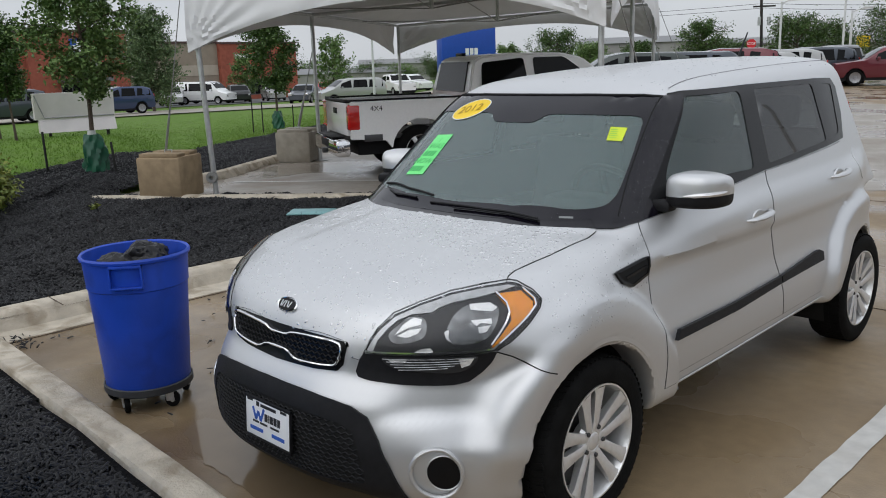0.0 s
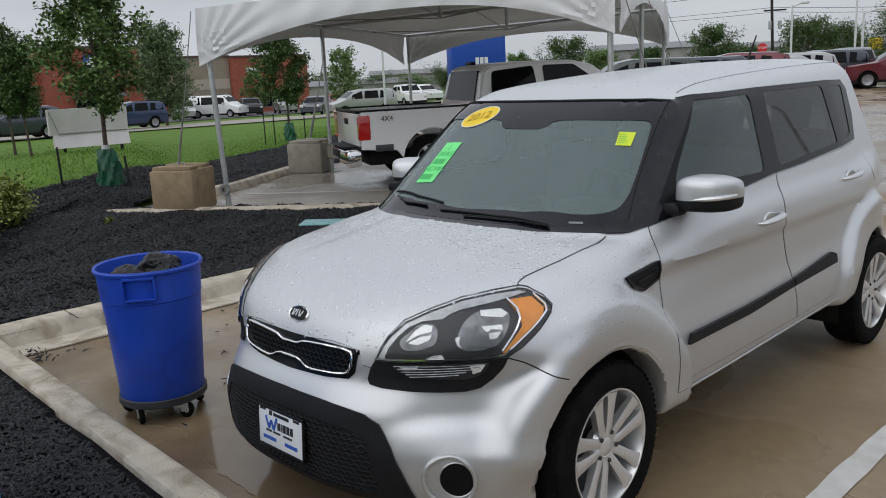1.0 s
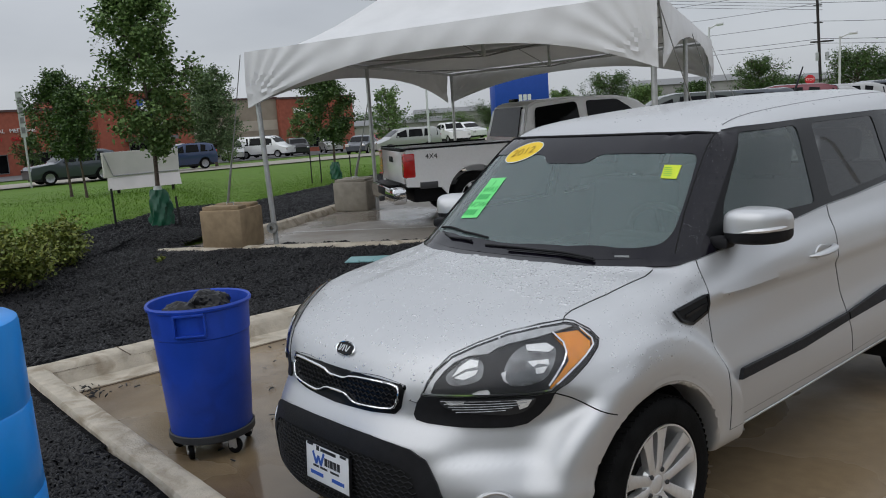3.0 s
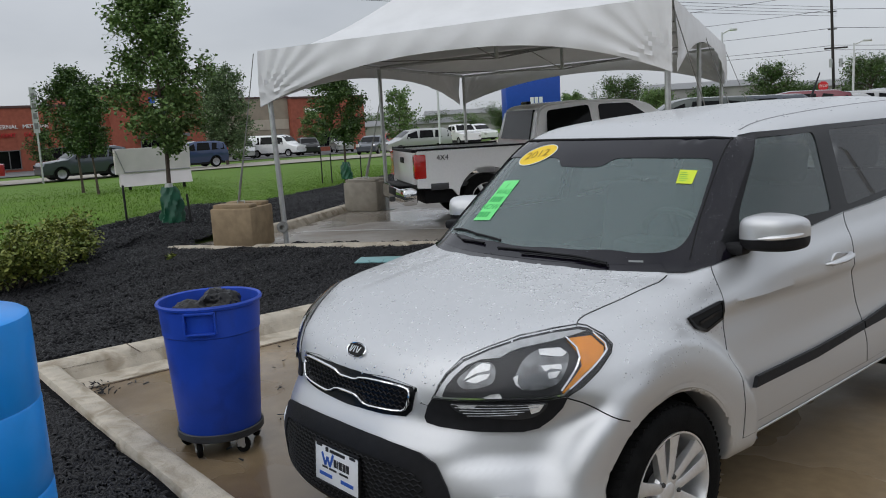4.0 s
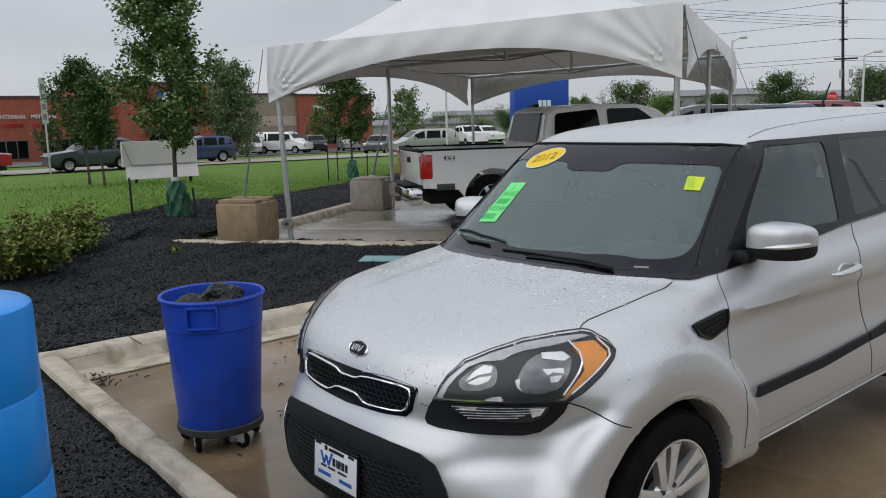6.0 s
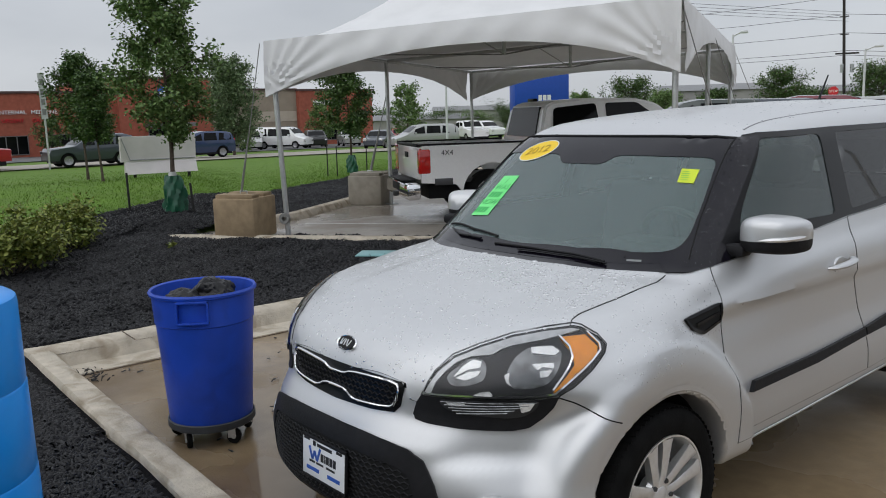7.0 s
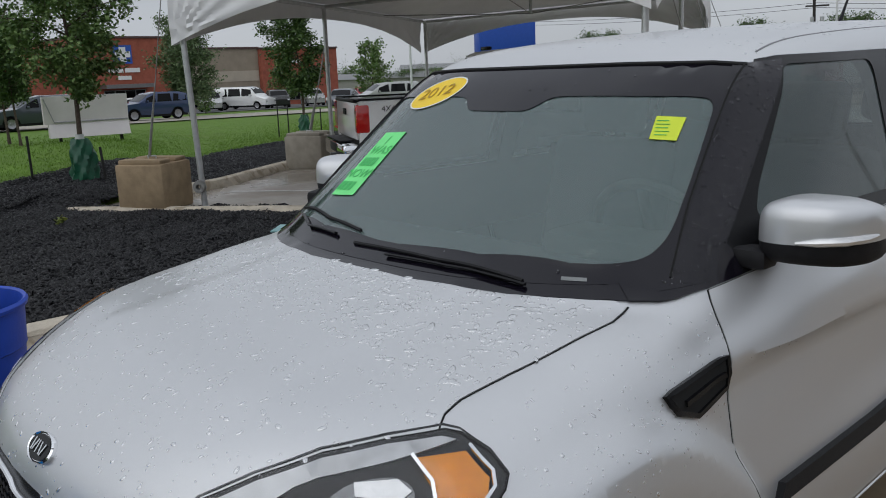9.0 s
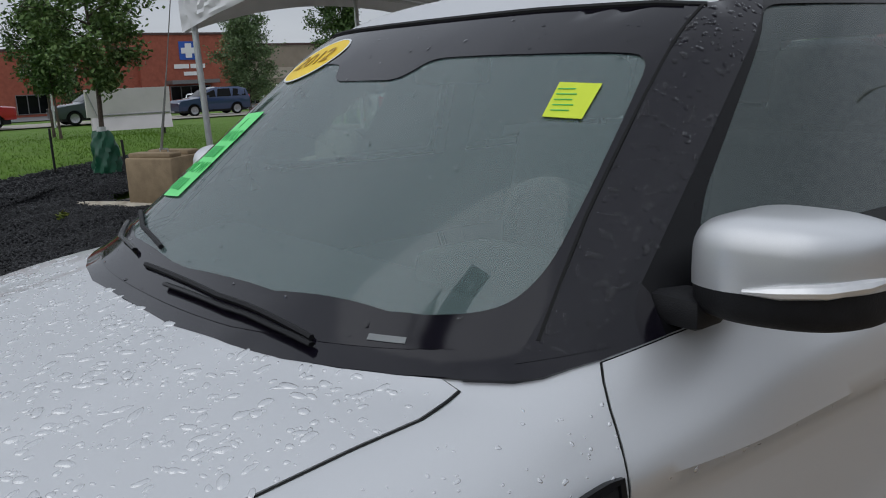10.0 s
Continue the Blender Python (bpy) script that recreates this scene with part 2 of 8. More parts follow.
def wet_concrete(name, base, dirt, wet, scale=0.9, puddle=0.5):
    """Concrete with grain, brown silt and wet, shining patches."""
    m = mat(name, base, 0.7, vary=0.10, scale=14, bump=0.12, bump_scale=90, stain=0.75, stain_col=dirt, stain_scale=scale)
    n, l = m.node_tree.nodes, m.node_tree.links
    b = n["Principled BSDF"]
    co, t, k = n.new("ShaderNodeTexCoord"), n.new("ShaderNodeTexNoise"), n.new("ShaderNodeMapRange")
    t.inputs["Scale"].default_value, t.inputs["Detail"].default_value = puddle, 5.0
    l.new(co.outputs["Object"], t.inputs["Vector"])
    k.inputs[1].default_value, k.inputs[2].default_value, k.inputs[3].default_value, k.inputs[4].default_value = 0.42, 0.60, 0.62, wet
    l.new(t.outputs["Fac"], k.inputs[0])
    l.new(k.outputs[0], b.inputs["Roughness"])
    return m


grass_mat = mat("lawn", (0.088, 0.172, 0.009), 0.9, vary=0.2, scale=2.5, bump=0.5, bump_scale=60, stain=0.35, stain_col=(0.098, 0.150, 0.014), stain_scale=0.35)
mulch_mat = mat("black rubber mulch", (0.005, 0.005, 0.006), 0.9, ior=1.2, vary=0.5, scale=30, bump=1.0, bump_scale=70)
chip_mat = mat("black mulch chips", (0.0085, 0.0085, 0.010), 0.45, vary=0.7, scale=40, ior=1.37)
lot_mat = wet_concrete("wet brown concrete", (0.245, 0.178, 0.104), (0.122, 0.082, 0.044), 0.07, 0.9, 0.6)
slab_mat = wet_concrete("damp grey concrete", (0.30, 0.27, 0.23), (0.22, 0.18, 0.14), 0.12, 0.8, 0.5)
kerb_mat = mat("kerb concrete", (0.50, 0.445, 0.36), 0.75, vary=0.14, scale=9, bump=0.7, bump_scale=70, stain=0.75, stain_col=(0.24, 0.19, 0.125), stain_scale=5.5)
line_mat = mat("white road paint", (0.55, 0.54, 0.51), 0.55, vary=0.12, scale=12, stain=0.25, stain_col=(0.35, 0.31, 0.26), stain_scale=5)
road_mat = mat("pale road concrete", (0.36, 0.33, 0.28), 0.8, vary=0.1, scale=2, stain=0.3, stain_col=(0.25, 0.23, 0.2), stain_scale=0.6)

KERB_SKEW = -0.047
LAWN_EDGE = [(-4, -60), (-8.2, -6), (-9.4, 1.0), (-10.5, 2.6), (-11.3, 3.8), (-12.4, 5.6), (-14.6, 8.1), (-17.6, 12.1), (-20.2, 15.7), (-26, 24)]


def lawn_x(y):
    e = np.array(LAWN_EDGE)
    return np.interp(y, e[:, 1], e[:, 0])


far = np.concatenate([np.linspace(-900, -160, 10), np.linspace(-140, -60, 24), np.linspace(-58, -26, 40), np.linspace(-25.5, 2, 74), np.linspace(4, 60, 20), np.linspace(80, 900, 10)])
fary = np.concatenate([np.linspace(-900, -100, 8), np.linspace(-90, -12, 20), np.linspace(-10, 30, 110), np.linspace(31, 110, 50), np.linspace(120, 900, 12)])
sheet("ground", far, fary, lambda x, y: lie_of_land(x, y) - 0.05, grass_mat, "green lawn falling away towards a road and a clinic")

# mulch beds: in front of the kerb, the island, and along the lawn
mx, my = np.arange(-21, 12.0, 0.16), np.arange(-11, 17.01, 0.16)


def slab_u(x, y):
    """Along and across the tented slab, from its near corner."""
    dx, dy = np.asarray(x) + 8.44, np.asarray(y) - 3.14
    return dx * 0.8 + dy * 0.6, -dx * 0.6 + dy * 0.8


def on_lot(x, y):
    return (x > -3.30) & (y > -0.12 + KERB_SKEW * x)


def on_slab(x, y):
    a, b = slab_u(x, y)
    return (b > 0.0) & (a > 0.18 * b)


def is_mulch(c):
    x, y = c[:, 0], c[:, 1]
    a, b = slab_u(x, y)
    return (x > lawn_x(y)) & ~(on_lot(x, y)) & ~((b > 0.15) & (a > 0.18 * b + 0.15))


def mulch_height(x, y):
    x, y = np.asarray(x, float), np.asarray(y, float)
    n = 0.02 * np.sin(3.1 * x + 1.7 * np.sin(2.3 * y)) * np.cos(2.7 * y) + 0.012 * np.sin(9 * x + 5 * y)
    near = np.exp(-((y + 0.18 - KERB_SKEW * x) / 0.35) ** 2) * (x > -3.9) + np.exp(-((x + 3.40) / 0.35) ** 2) * (y > -0.4)
    near = np.clip(near, 0, 1)
    a, b = slab_u(x, y)
    rim = np.exp(-((b + 0.05) / 0.40) ** 2) * (a > -0.6) * (a < 7.2)
    return lie_of_land(x, y) + 0.055 - 0.045 * rim + 0.038 * near + n * 0.7 * (1 - 0.85 * near)


sheet("mulch_bed", mx, my, mulch_height, mulch_mat, "bed of black shredded rubber mulch", is_mulch)

# the car park: one broad sheet of wet concrete with sawn joints
bm = bmesh.new()
lot = [(-3.26, -0.02 + KERB_SKEW * -3.26), (11.98, -0.02 + KERB_SKEW * 11.98), (60, -2), (140, 160), (-40, 170), (-20, 40), (-5.2, 13.0), (-3.26, 7.2)]
bm.faces.new([bm.verts.new((x, y, 0.0)) for x, y in lot])
pave = tagged(part("pavement_lot", bm, lot_mat, smooth=False), "wet brown concrete car park with puddles", "pavement", kind="structure")
bm = bmesh.new()
bm.faces.new([bm.verts.new((x, y, 0.004)) for x, y in ((-8.44, 3.14), (-3.1, 7.16), (0.5, 9.9), (-6, 26), (-16, 20), (-9.90, 6.9))])
tagged(part("pavement_slab", bm, slab_mat, smooth=False), "damp grey concrete slab under the white tent", "pavement", kind="structure")


def joint(x0, y0, x1, y1, z=0.0045, w=0.007):
    bm = bmesh.new()
    d = Vector((x1 - x0, y1 - y0, 0))
    box(bm, 0, d.length, -w / 2, w / 2, z - 0.003, z, Matrix.Translation((x0, y0, 0)) @ Matrix.Rotation(math.atan2(d.y, d.x), 4, "Z"))
    part("saw_joint", bm, gap_dirt, pave)


puddle_m = mat("standing water on concrete", (0.175, 0.128, 0.078), 0.10, vary=0.12, scale=3, ior=1.4)
bm = bmesh.new()
rnd = random.Random(12)
rim_pts = [(-0.16, 0.15), (0.12, 0.17), (0.30, 0.40), (0.10, 0.72), (-0.35, 0.62), (-0.75, 0.50), (-1.05, 0.42), (-0.95, 0.26), (-0.60, 0.17)]
fine = []
for (ax, ay), (bx, by) in zip(rim_pts, rim_pts[1:] + rim_pts[:1]):
    fine += [(ax + (bx - ax) * k / 8 + rnd.uniform(-0.015, 0.015), ay + (by - ay) * k / 8 + rnd.uniform(-0.012, 0.012)) for k in range(8)]
bm.faces.new([bm.verts.new((x, y, 0.0035)) for x, y in fine])
tagged(part("puddle", bm, puddle_m, smooth=False), "shallow brown puddle on the concrete", "water", kind="structure")
gap_dirt = mat("dark joint", (0.085, 0.06, 0.04), 0.9, vary=0.3, scale=20)
joint(-3.1, 4.1, 8, 4.1)
joint(-3.1, 8.2, 12, 8.2)
joint(-2.96, 0.1, -2.96, 7.0)
joint(2.9, 0.0, 2.9, 14)


def stripe(name, x0, y0, x1, y1, w, z, label):
    bm = bmesh.new()
    d = Vector((x1 - x0, y1 - y0, 0))
    n = max(2, int(d.length / 0.12))
    rnd = random.Random(3)
    m = Matrix.Translation((x0, y0, 0)) @ Matrix.Rotation(math.atan2(d.y, d.x), 4, "Z")
    A = [bm.verts.new(m @ Vector((d.length * i / n, -w / 2 + rnd.uniform(-0.004, 0.004), z))) for i in range(n + 1)]
    B = [bm.verts.new(m @ Vector((d.length * i / n, w / 2 + rnd.uniform(-0.004, 0.004), z))) for i in range(n + 1)]
    for i in range(n):
        bm.faces.new((A[i], A[i + 1], B[i + 1], B[i]))
    return tagged(part(name, bm, line_mat, smooth=False), label, "road marking", kind="structure")


stripe("bay_line", 1.318, 0.0, 1.35, 6.2, 0.10, 0.005, "white painted parking bay line on wet concrete")
stripe("bay_line", -8.25, 5.06, -4.9, 7.56, 0.10, 0.009, "white painted bay line under the tent")


# kerbs: sloped face, rounded nose
def kerb(name, pts, width, height, base, label, lip=0.0):
    prof = [(0.0, -0.15), (0.0, height - 0.015), (0.012, height), (width - 0.045, height), (width - 0.015, height - 0.014), (width, height - 0.045), (width + 0.035, 0.012), (width + 0.035 + lip, 0.006), (width + 0.035 + lip, -0.15)]
    bm = bmesh.new()
    rows = []
    rnd = random.Random(5)
    fine = []
    for (ax, ay), (bx, by) in zip(pts, pts[1:]):
        k = max(1, int(math.hypot(bx - ax, by - ay) / 0.18))
        fine += [(ax + (bx - ax) * i / k, ay + (by - ay) * i / k) for i in range(k)]
    fine.append(pts[-1])
    for i, (x, y) in enumerate(fine):
        x0, y0 = fine[max(i - 1, 0)]
        x1, y1 = fine[min(i + 1, len(fine) - 1)]
        d = Vector((x1 - x0, y1 - y0, 0)).normalized()
        n = Vector((-d.y, d.x, 0))
        z = base(x, y)
        rows.append([bm.verts.new((x + n.x * w + rnd.uniform(-0.002, 0.002), y + n.y * w + rnd.uniform(-0.002, 0.002), z + h + rnd.uniform(-0.002, 0.002))) for w, h in prof])
    for A, B in zip(rows, rows[1:]):
        for j in range(len(prof) - 1):
            bm.faces.new((A[j], B[j], B[j + 1], A[j + 1]))
    bmesh.ops.recalc_face_normals(bm, faces=bm.faces)
    return tagged(part(name, bm, kerb_mat), label, "kerb", kind="structure")


flat = lambda x, y: 0.0
kerb("kerb_front", [(-3.40, -0.175 + KERB_SKEW * -3.4), (11.9, -0.175 + KERB_SKEW * 11.9)], 0.16, 0.13, flat, "pale concrete kerb between mulch and parking bay")
kerb("kerb_side", [(-3.40, 8.0), (-3.40, -0.02)], 0.16, 0.13, flat, "pale concrete kerb with a broad gutter", lip=0.22)
kerb("kerb_slab", [(-2.6, 7.38), (-8.55, 3.06)], 0.14, 0.055, flat, "flush concrete edging of the tented slab")
kerb("kerb_bed", [(-8.38, 3.75), (-8.95, 5.3), (-9.85, 6.7), (-12.0, 10.6), (-15.5, 17)][::-1], 0.14, 0.12, lambda x, y: 0.0, "concrete kerb between tented slab and mulch")
joint(-3.41, 0.62, -3.1, 0.60, 0.132, 0.008)

# chips of mulch, more than anyone could count
rng = np.random.default_rng(11)


def chips(n, x0, x1, y0, y1, size, test):
    x, y = rng.uniform(x0, x1, n), rng.uniform(y0, y1, n)
    ok = test(np.stack([x, y], -1))
    x, y = x[ok], y[ok]
    n = len(x)
    L, Wd, T = size * rng.uniform(0.5, 1.5, n), size * rng.uniform(0.14, 0.34, n), size * rng.uniform(0.10, 0.22, n)
    yaw, tip = rng.uniform(0, 2 * np.pi, n), rng.normal(0, 0.38, n)
    c = np.array([(-1, -1, -1), (1, -0.6, -1), (1, 0.6, -1), (-1, 1, -1), (-0.8, -0.7, 1), (0.8, -0.5, 1), (0.8, 0.5, 1), (-0.8, 0.7, 1)]) * 0.5
    p = np.stack([c[None, :, 0] * L[:, None], c[None, :, 1] * Wd[:, None], c[None, :, 2] * T[:, None]], -1)
    ct, st = np.cos(tip)[:, None], np.sin(tip)[:, None]
    px, pz = p[..., 0] * ct - p[..., 2] * st, p[..., 0] * st + p[..., 2] * ct
    cy, sy = np.cos(yaw)[:, None], np.sin(yaw)[:, None]
    q = np.stack([px * cy - p[..., 1] * sy + x[:, None], px * sy + p[..., 1] * cy + y[:, None], pz + (mulch_height(x, y) + rng.uniform(-0.002, 0.014, n))[:, None]], -1)
    f = np.array([(4, 5, 6, 7), (0, 1, 5, 4), (1, 2, 6, 5), (2, 3, 7, 6), (3, 0, 4, 7)])
    loops = (np.arange(n)[:, None, None] * 8 + f[None]).ravel()
    return q.reshape(-1, 3), loops


def scatter(name, sets, material, label, category):
    vs, ls, k = [], [], 0
    for v_, l_ in sets:
        vs.append(v_)
        ls.append(l_ + k)
        k += len(v_)
    vs, ls = np.concatenate(vs), np.concatenate(ls)
    return tagged(fast_mesh(name, vs, ls, np.full(len(ls) // 4, 4), material), label, category, kind="stuff")


kerb_clear = lambda c: is_mulch(c) & ~((c[:, 0] > -3.55) & (c[:, 0] < -3.1) & (c[:, 1] > -0.2)) & ~((np.abs(c[:, 1] - (-0.10 + KERB_SKEW * c[:, 0])) < 0.12) & (c[:, 0] > -3.5))
scatter("mulch_chips", [chips(46000, -3.6, 1.0, -1.6, -0.1, 0.042, kerb_clear), chips(60000, -9.2, -3.3, -1.2, 6.2, 0.05, kerb_clear), chips(26000, -15.0, -8.0, 0.5, 10.5, 0.06, kerb_clear), chips(14000, -20.0, -12.0, 8, 17, 0.07, kerb_clear)],
        chip_mat, "shredded black rubber mulch chips", "mulch")


def litter(n, x0, x1, y0, y1, size):
    v_, l_ = chips(n, x0, x1, y0, y1, size, lambda c: c[:, 0] < 99)
    v_ = v_.copy()
    one = v_.reshape(-1, 8, 3)
    one[:, :, 2] -= one[:, :, 2].min(1, keepdims=True) - 0.0045
    return v_, l_


scatter("stray_chips", [litter(70, -3.0, -0.9, 0.25, 2.6, 0.035), litter(40, -3.05, -2.75, 0.16, 0.35, 0.03)], chip_mat, "stray bark chips on wet concrete", "debris")

# blades of grass along the lawn's near edge
def blades(n):
    y = rng.uniform(0.0, 24, n)
    x = lawn_x(y) - np.abs(rng.exponential(3.2, n)) + 0.12
    h, w, yaw, lean = rng.uniform(0.02, 0.045, n), rng.uniform(0.003, 0.008, n), rng.uniform(0, 2 * np.pi, n), rng.uniform(0.0, 0.03, n)
    z = lie_of_land(x, y) - 0.05
    cy, sy = np.cos(yaw), np.sin(yaw)
    v_ = np.stack([np.stack([x - cy * w, y - sy * w, z], -1), np.stack([x + cy * w, y + sy * w, z], -1), np.stack([x - sy * lean, y + cy * lean, z + h], -1)], 1)
    return v_.reshape(-1, 3), np.arange(3 * n)


bv, bl_ = blades(60000)
tagged(fast_mesh("grass", bv, bl_, np.full(len(bl_) // 3, 3), mat("grass blades", (0.092, 0.180, 0.010), 0.8, vary=0.2, scale=3)), "short green lawn grass", "grass", kind="stuff")

# plain unseen walls, added behind the camera to close the place and darken reflections
bm = bmesh.new()
box(bm, 36.0, 36.4, -40, 60, -0.1, 6.2)
tagged(part("unseen_wall_east", bm, mat("dark unseen wall", (0.085, 0.09, 0.10), 0.6, vary=0.15, scale=0.6)), "plain dark grey unseen wall, added to darken reflections in the doors", "wall", kind="structure")
bm = bmesh.new()
box(bm, -20.0, 43.9, -30.4, -30.0, -0.1, 5.2)
tagged(part("unseen_wall_south", bm, mat("grey unseen wall", (0.30, 0.30, 0.31), 0.7, vary=0.15, scale=0.6, bump=0.1, bump_scale=20)), "plain grey unseen wall, added to darken reflections in the bumper", "wall", kind="structure")

# the road past the lawn, and the clinic's car park
sheet("road", np.linspace(-53.5, -44.5, 8), np.linspace(-60, 140, 90), lambda x, y: lie_of_land(x, y) + 0.02, road_mat, "pale concrete road beyond the lawn")
sheet("pavement_clinic", np.linspace(-92, -64, 10), np.linspace(-60, 140, 60), lambda x, y: lie_of_land(x, y) + 0.02, mat("clinic asphalt", (0.11, 0.11, 0.11), 0.7, vary=0.1, scale=1), "grey asphalt car park of the clinic")
# ---- the silver hatchback's body as one smooth solid, y runs from nose to tail ----
def smax(a, b, k):
    h = np.maximum(k - np.abs(a - b), 0.0) / k
    return np.maximum(a, b) + h * h * k * 0.25


def smin(a, b, k):
    return -smax(-a, -b, k)


def spline(x, xs, ys):
    """A smooth curve through a few control heights."""
    xs, ys = np.asarray(xs, float), np.asarray(ys, float)
    d = np.diff(ys) / np.diff(xs)
    m = np.concatenate([[d[0]], np.where(d[:-1] * d[1:] > 0, 2 * d[:-1] * d[1:] / (d[:-1] + d[1:] + 1e-12 * np.sign(d[:-1] + d[1:])), 0.0), [d[-1]]])
    x = np.clip(x, xs[0], xs[-1])
    i = np.clip(np.searchsorted(xs, x) - 1, 0, len(xs) - 2)
    h = xs[i + 1] - xs[i]
    s = (x - xs[i]) / h
    return ((2 * s**3 - 3 * s**2 + 1) * ys[i] + (s**3 - 2 * s**2 + s) * h * m[i]
            + (3 * s**2 - 2 * s**3) * ys[i + 1] + (s**3 - s**2) * h * m[i + 1])


HUB_F, HUB_R, HUB_Z, ARCH = 0.854, 3.402, 0.316, 0.334


def step(x, a, b):
    s = np.clip((x - a) / (b - a), 0, 1)
    return s * s * (3 - 2 * s)


def belly(y):
    return spline(y, (0.0, 0.17, 0.21, 0.30, 0.50, 0.7, 1.15, 2.2, 3.0, 4.1), (0.208, 0.218, 0.212, 0.186, 0.182, 0.205, 0.300, 0.325, 0.33, 0.34))


def crease(y):
    return spline(y, (0.9, 1.28, 1.5, 1.75, 2.1, 3.2, 4.0), (0.862, 0.882, 0.913, 0.944, 0.985, 1.045, 1.05))


def side_width(y, z):
    t = z - crease(y)
    w = spline(z, (0.15, 0.25, 0.36, 0.50, 0.58, 0.70, 0.80, 1.2), (0.80, 0.828, 0.846, 0.858, 0.848, 0.827, 0.825, 0.825))
    g = step(y, 1.05, 1.32)
    w = w + 0.021 * (g * np.clip(1 + 0.5 * (t - np.sqrt(t * t + 0.0005)) / 0.13, 0, 1) ** 2 + (1 - g) * step(z, 0.70, 0.86))
    w = w - 0.20 * (t + np.sqrt(t * t + 0.0005)) - 0.25 * step(y, 3.3, 4.3)
    w = w - 0.045 * step(-y, -2.0, -1.2) * step(z, 0.66, 0.92)
    r = np.minimum(np.hypot(y - HUB_F, z - HUB_Z), np.hypot(y - HUB_R, z - HUB_Z))
    return w + 0.046 * step(-r, -0.555, -0.485) - 0.014 * np.clip((0.48 - r) / 0.12, 0, 1)


def front_face(a, z):
    mid = spline(z, (0.15, 0.22, 0.30, 0.45, 0.52, 0.57, 0.62, 0.70, 0.785, 0.84, 0.90), (0.20, 0.135, 0.112, 0.104, 0.114, 0.14, 0.170, 0.185, 0.215, 0.265, 0.34))
    side = spline(z, (0.15, 0.22, 0.30, 0.40, 0.460, 0.478, 0.500, 0.520, 0.56, 0.62, 0.70, 0.785, 0.84, 0.90), (0.20, 0.135, 0.112, 0.103, 0.097, 0.101, 0.122, 0.138, 0.150, 0.168, 0.185, 0.215, 0.265, 0.34))
    y0 = mid + (side - mid) * step(a, 0.44, 0.56)
    c = 0.265 + 0.075 * step(z, 0.38, 0.50) - 0.06 * step(z, 0.58, 0.72)
    return y0 + c * (a / 0.70) ** 3.0 - 0.5 * np.maximum(a - 0.68, 0) ** 2 / (np.maximum(a - 0.68, 0) + 0.06) * step(z, 0.25, 0.45)


def hood_top(a, y):
    z0 = spline(y, (0.0, 0.22, 0.45, 0.71, 0.86, 1.0, 1.3, 2.0, 4.2), (0.70, 0.835, 0.905, 0.947, 0.967, 0.990, 1.02, 1.06, 1.08))
    return z0 - 0.042 * (a / 0.67) ** 2.5 + 0.006 * step(a, 0.38, 0.30) * step(y, 0.3, 0.6)


def screen(a, z):
    return 1.02 + (z - 1.0) * 1.34 + 0.12 * a * a + 0.8 * a**4


def glass_width(y, z):
    return 0.768 - 0.30 * (z - 1.09) - 0.10 * step(y, 3.0, 4.1)


def roof_top(a, y):
    return spline(y, (1.5, 1.75, 2.1, 2.6, 3.2, 3.6, 4.0), (1.455, 1.497, 1.531, 1.556, 1.572, 1.577, 1.555)) - 0.048 * (a / 0.62) ** 3


def front_flare(a, y, z):
    """The proud band round the front wheel arch, drawn in towards the bumper and the sill."""
    w = 0.872 - 0.034 * step(-y, -0.70, -0.46) - 0.075 * step(-y, -0.58, -0.30) - 0.05 * step(-z, -0.40, -0.24)
    return smax((np.hypot(y - HUB_F, z - HUB_Z) - 0.445) * 0.9, a - w, 0.05)


def car_solid(p):
    x, y, z = p[..., 0], p[..., 1], p[..., 2]
    a = np.abs(x)
    low = smax(a - side_width(y, z), (front_face(a, z) - y) * 0.8, 0.10)
    low = smax(low, (z - hood_top(a, y)) * 0.93, 0.10)
    low = smax(low, y - spline(z, (0.2, 0.45, 0.8, 1.0, 1.2), (3.98, 4.06, 4.03, 3.98, 3.95)), 0.35)
    low = smin(low, front_flare(a, y, z), 0.055)
    low = smax(low, belly(y) - z, 0.06)
    top = smax(a - glass_width(y, z), (screen(a, z) - y) * 0.6, 0.14)
    top = smax(top, (z - roof_top(a, y)) * 0.98, 0.09)
    top = smax(top, y - (3.95 - 0.42 * (z - 1.1)), 0.25)
    top = smax(top, 0.85 - z, 0.02)
    f = smin(low, top, 0.035)
    for hy in (HUB_F, HUB_R):
        well = np.maximum(np.hypot(y - hy, z - HUB_Z) - ARCH, 0.56 - a)
        f = smax(f, -well, 0.02)
    return f


def car_normal(p, e=1e-3):
    g = np.stack([car_solid(p + d) - car_solid(p - d) for d in np.eye(3) * e], -1)
    return g / (np.linalg.norm(g, axis=-1, keepdims=True) + 1e-9)


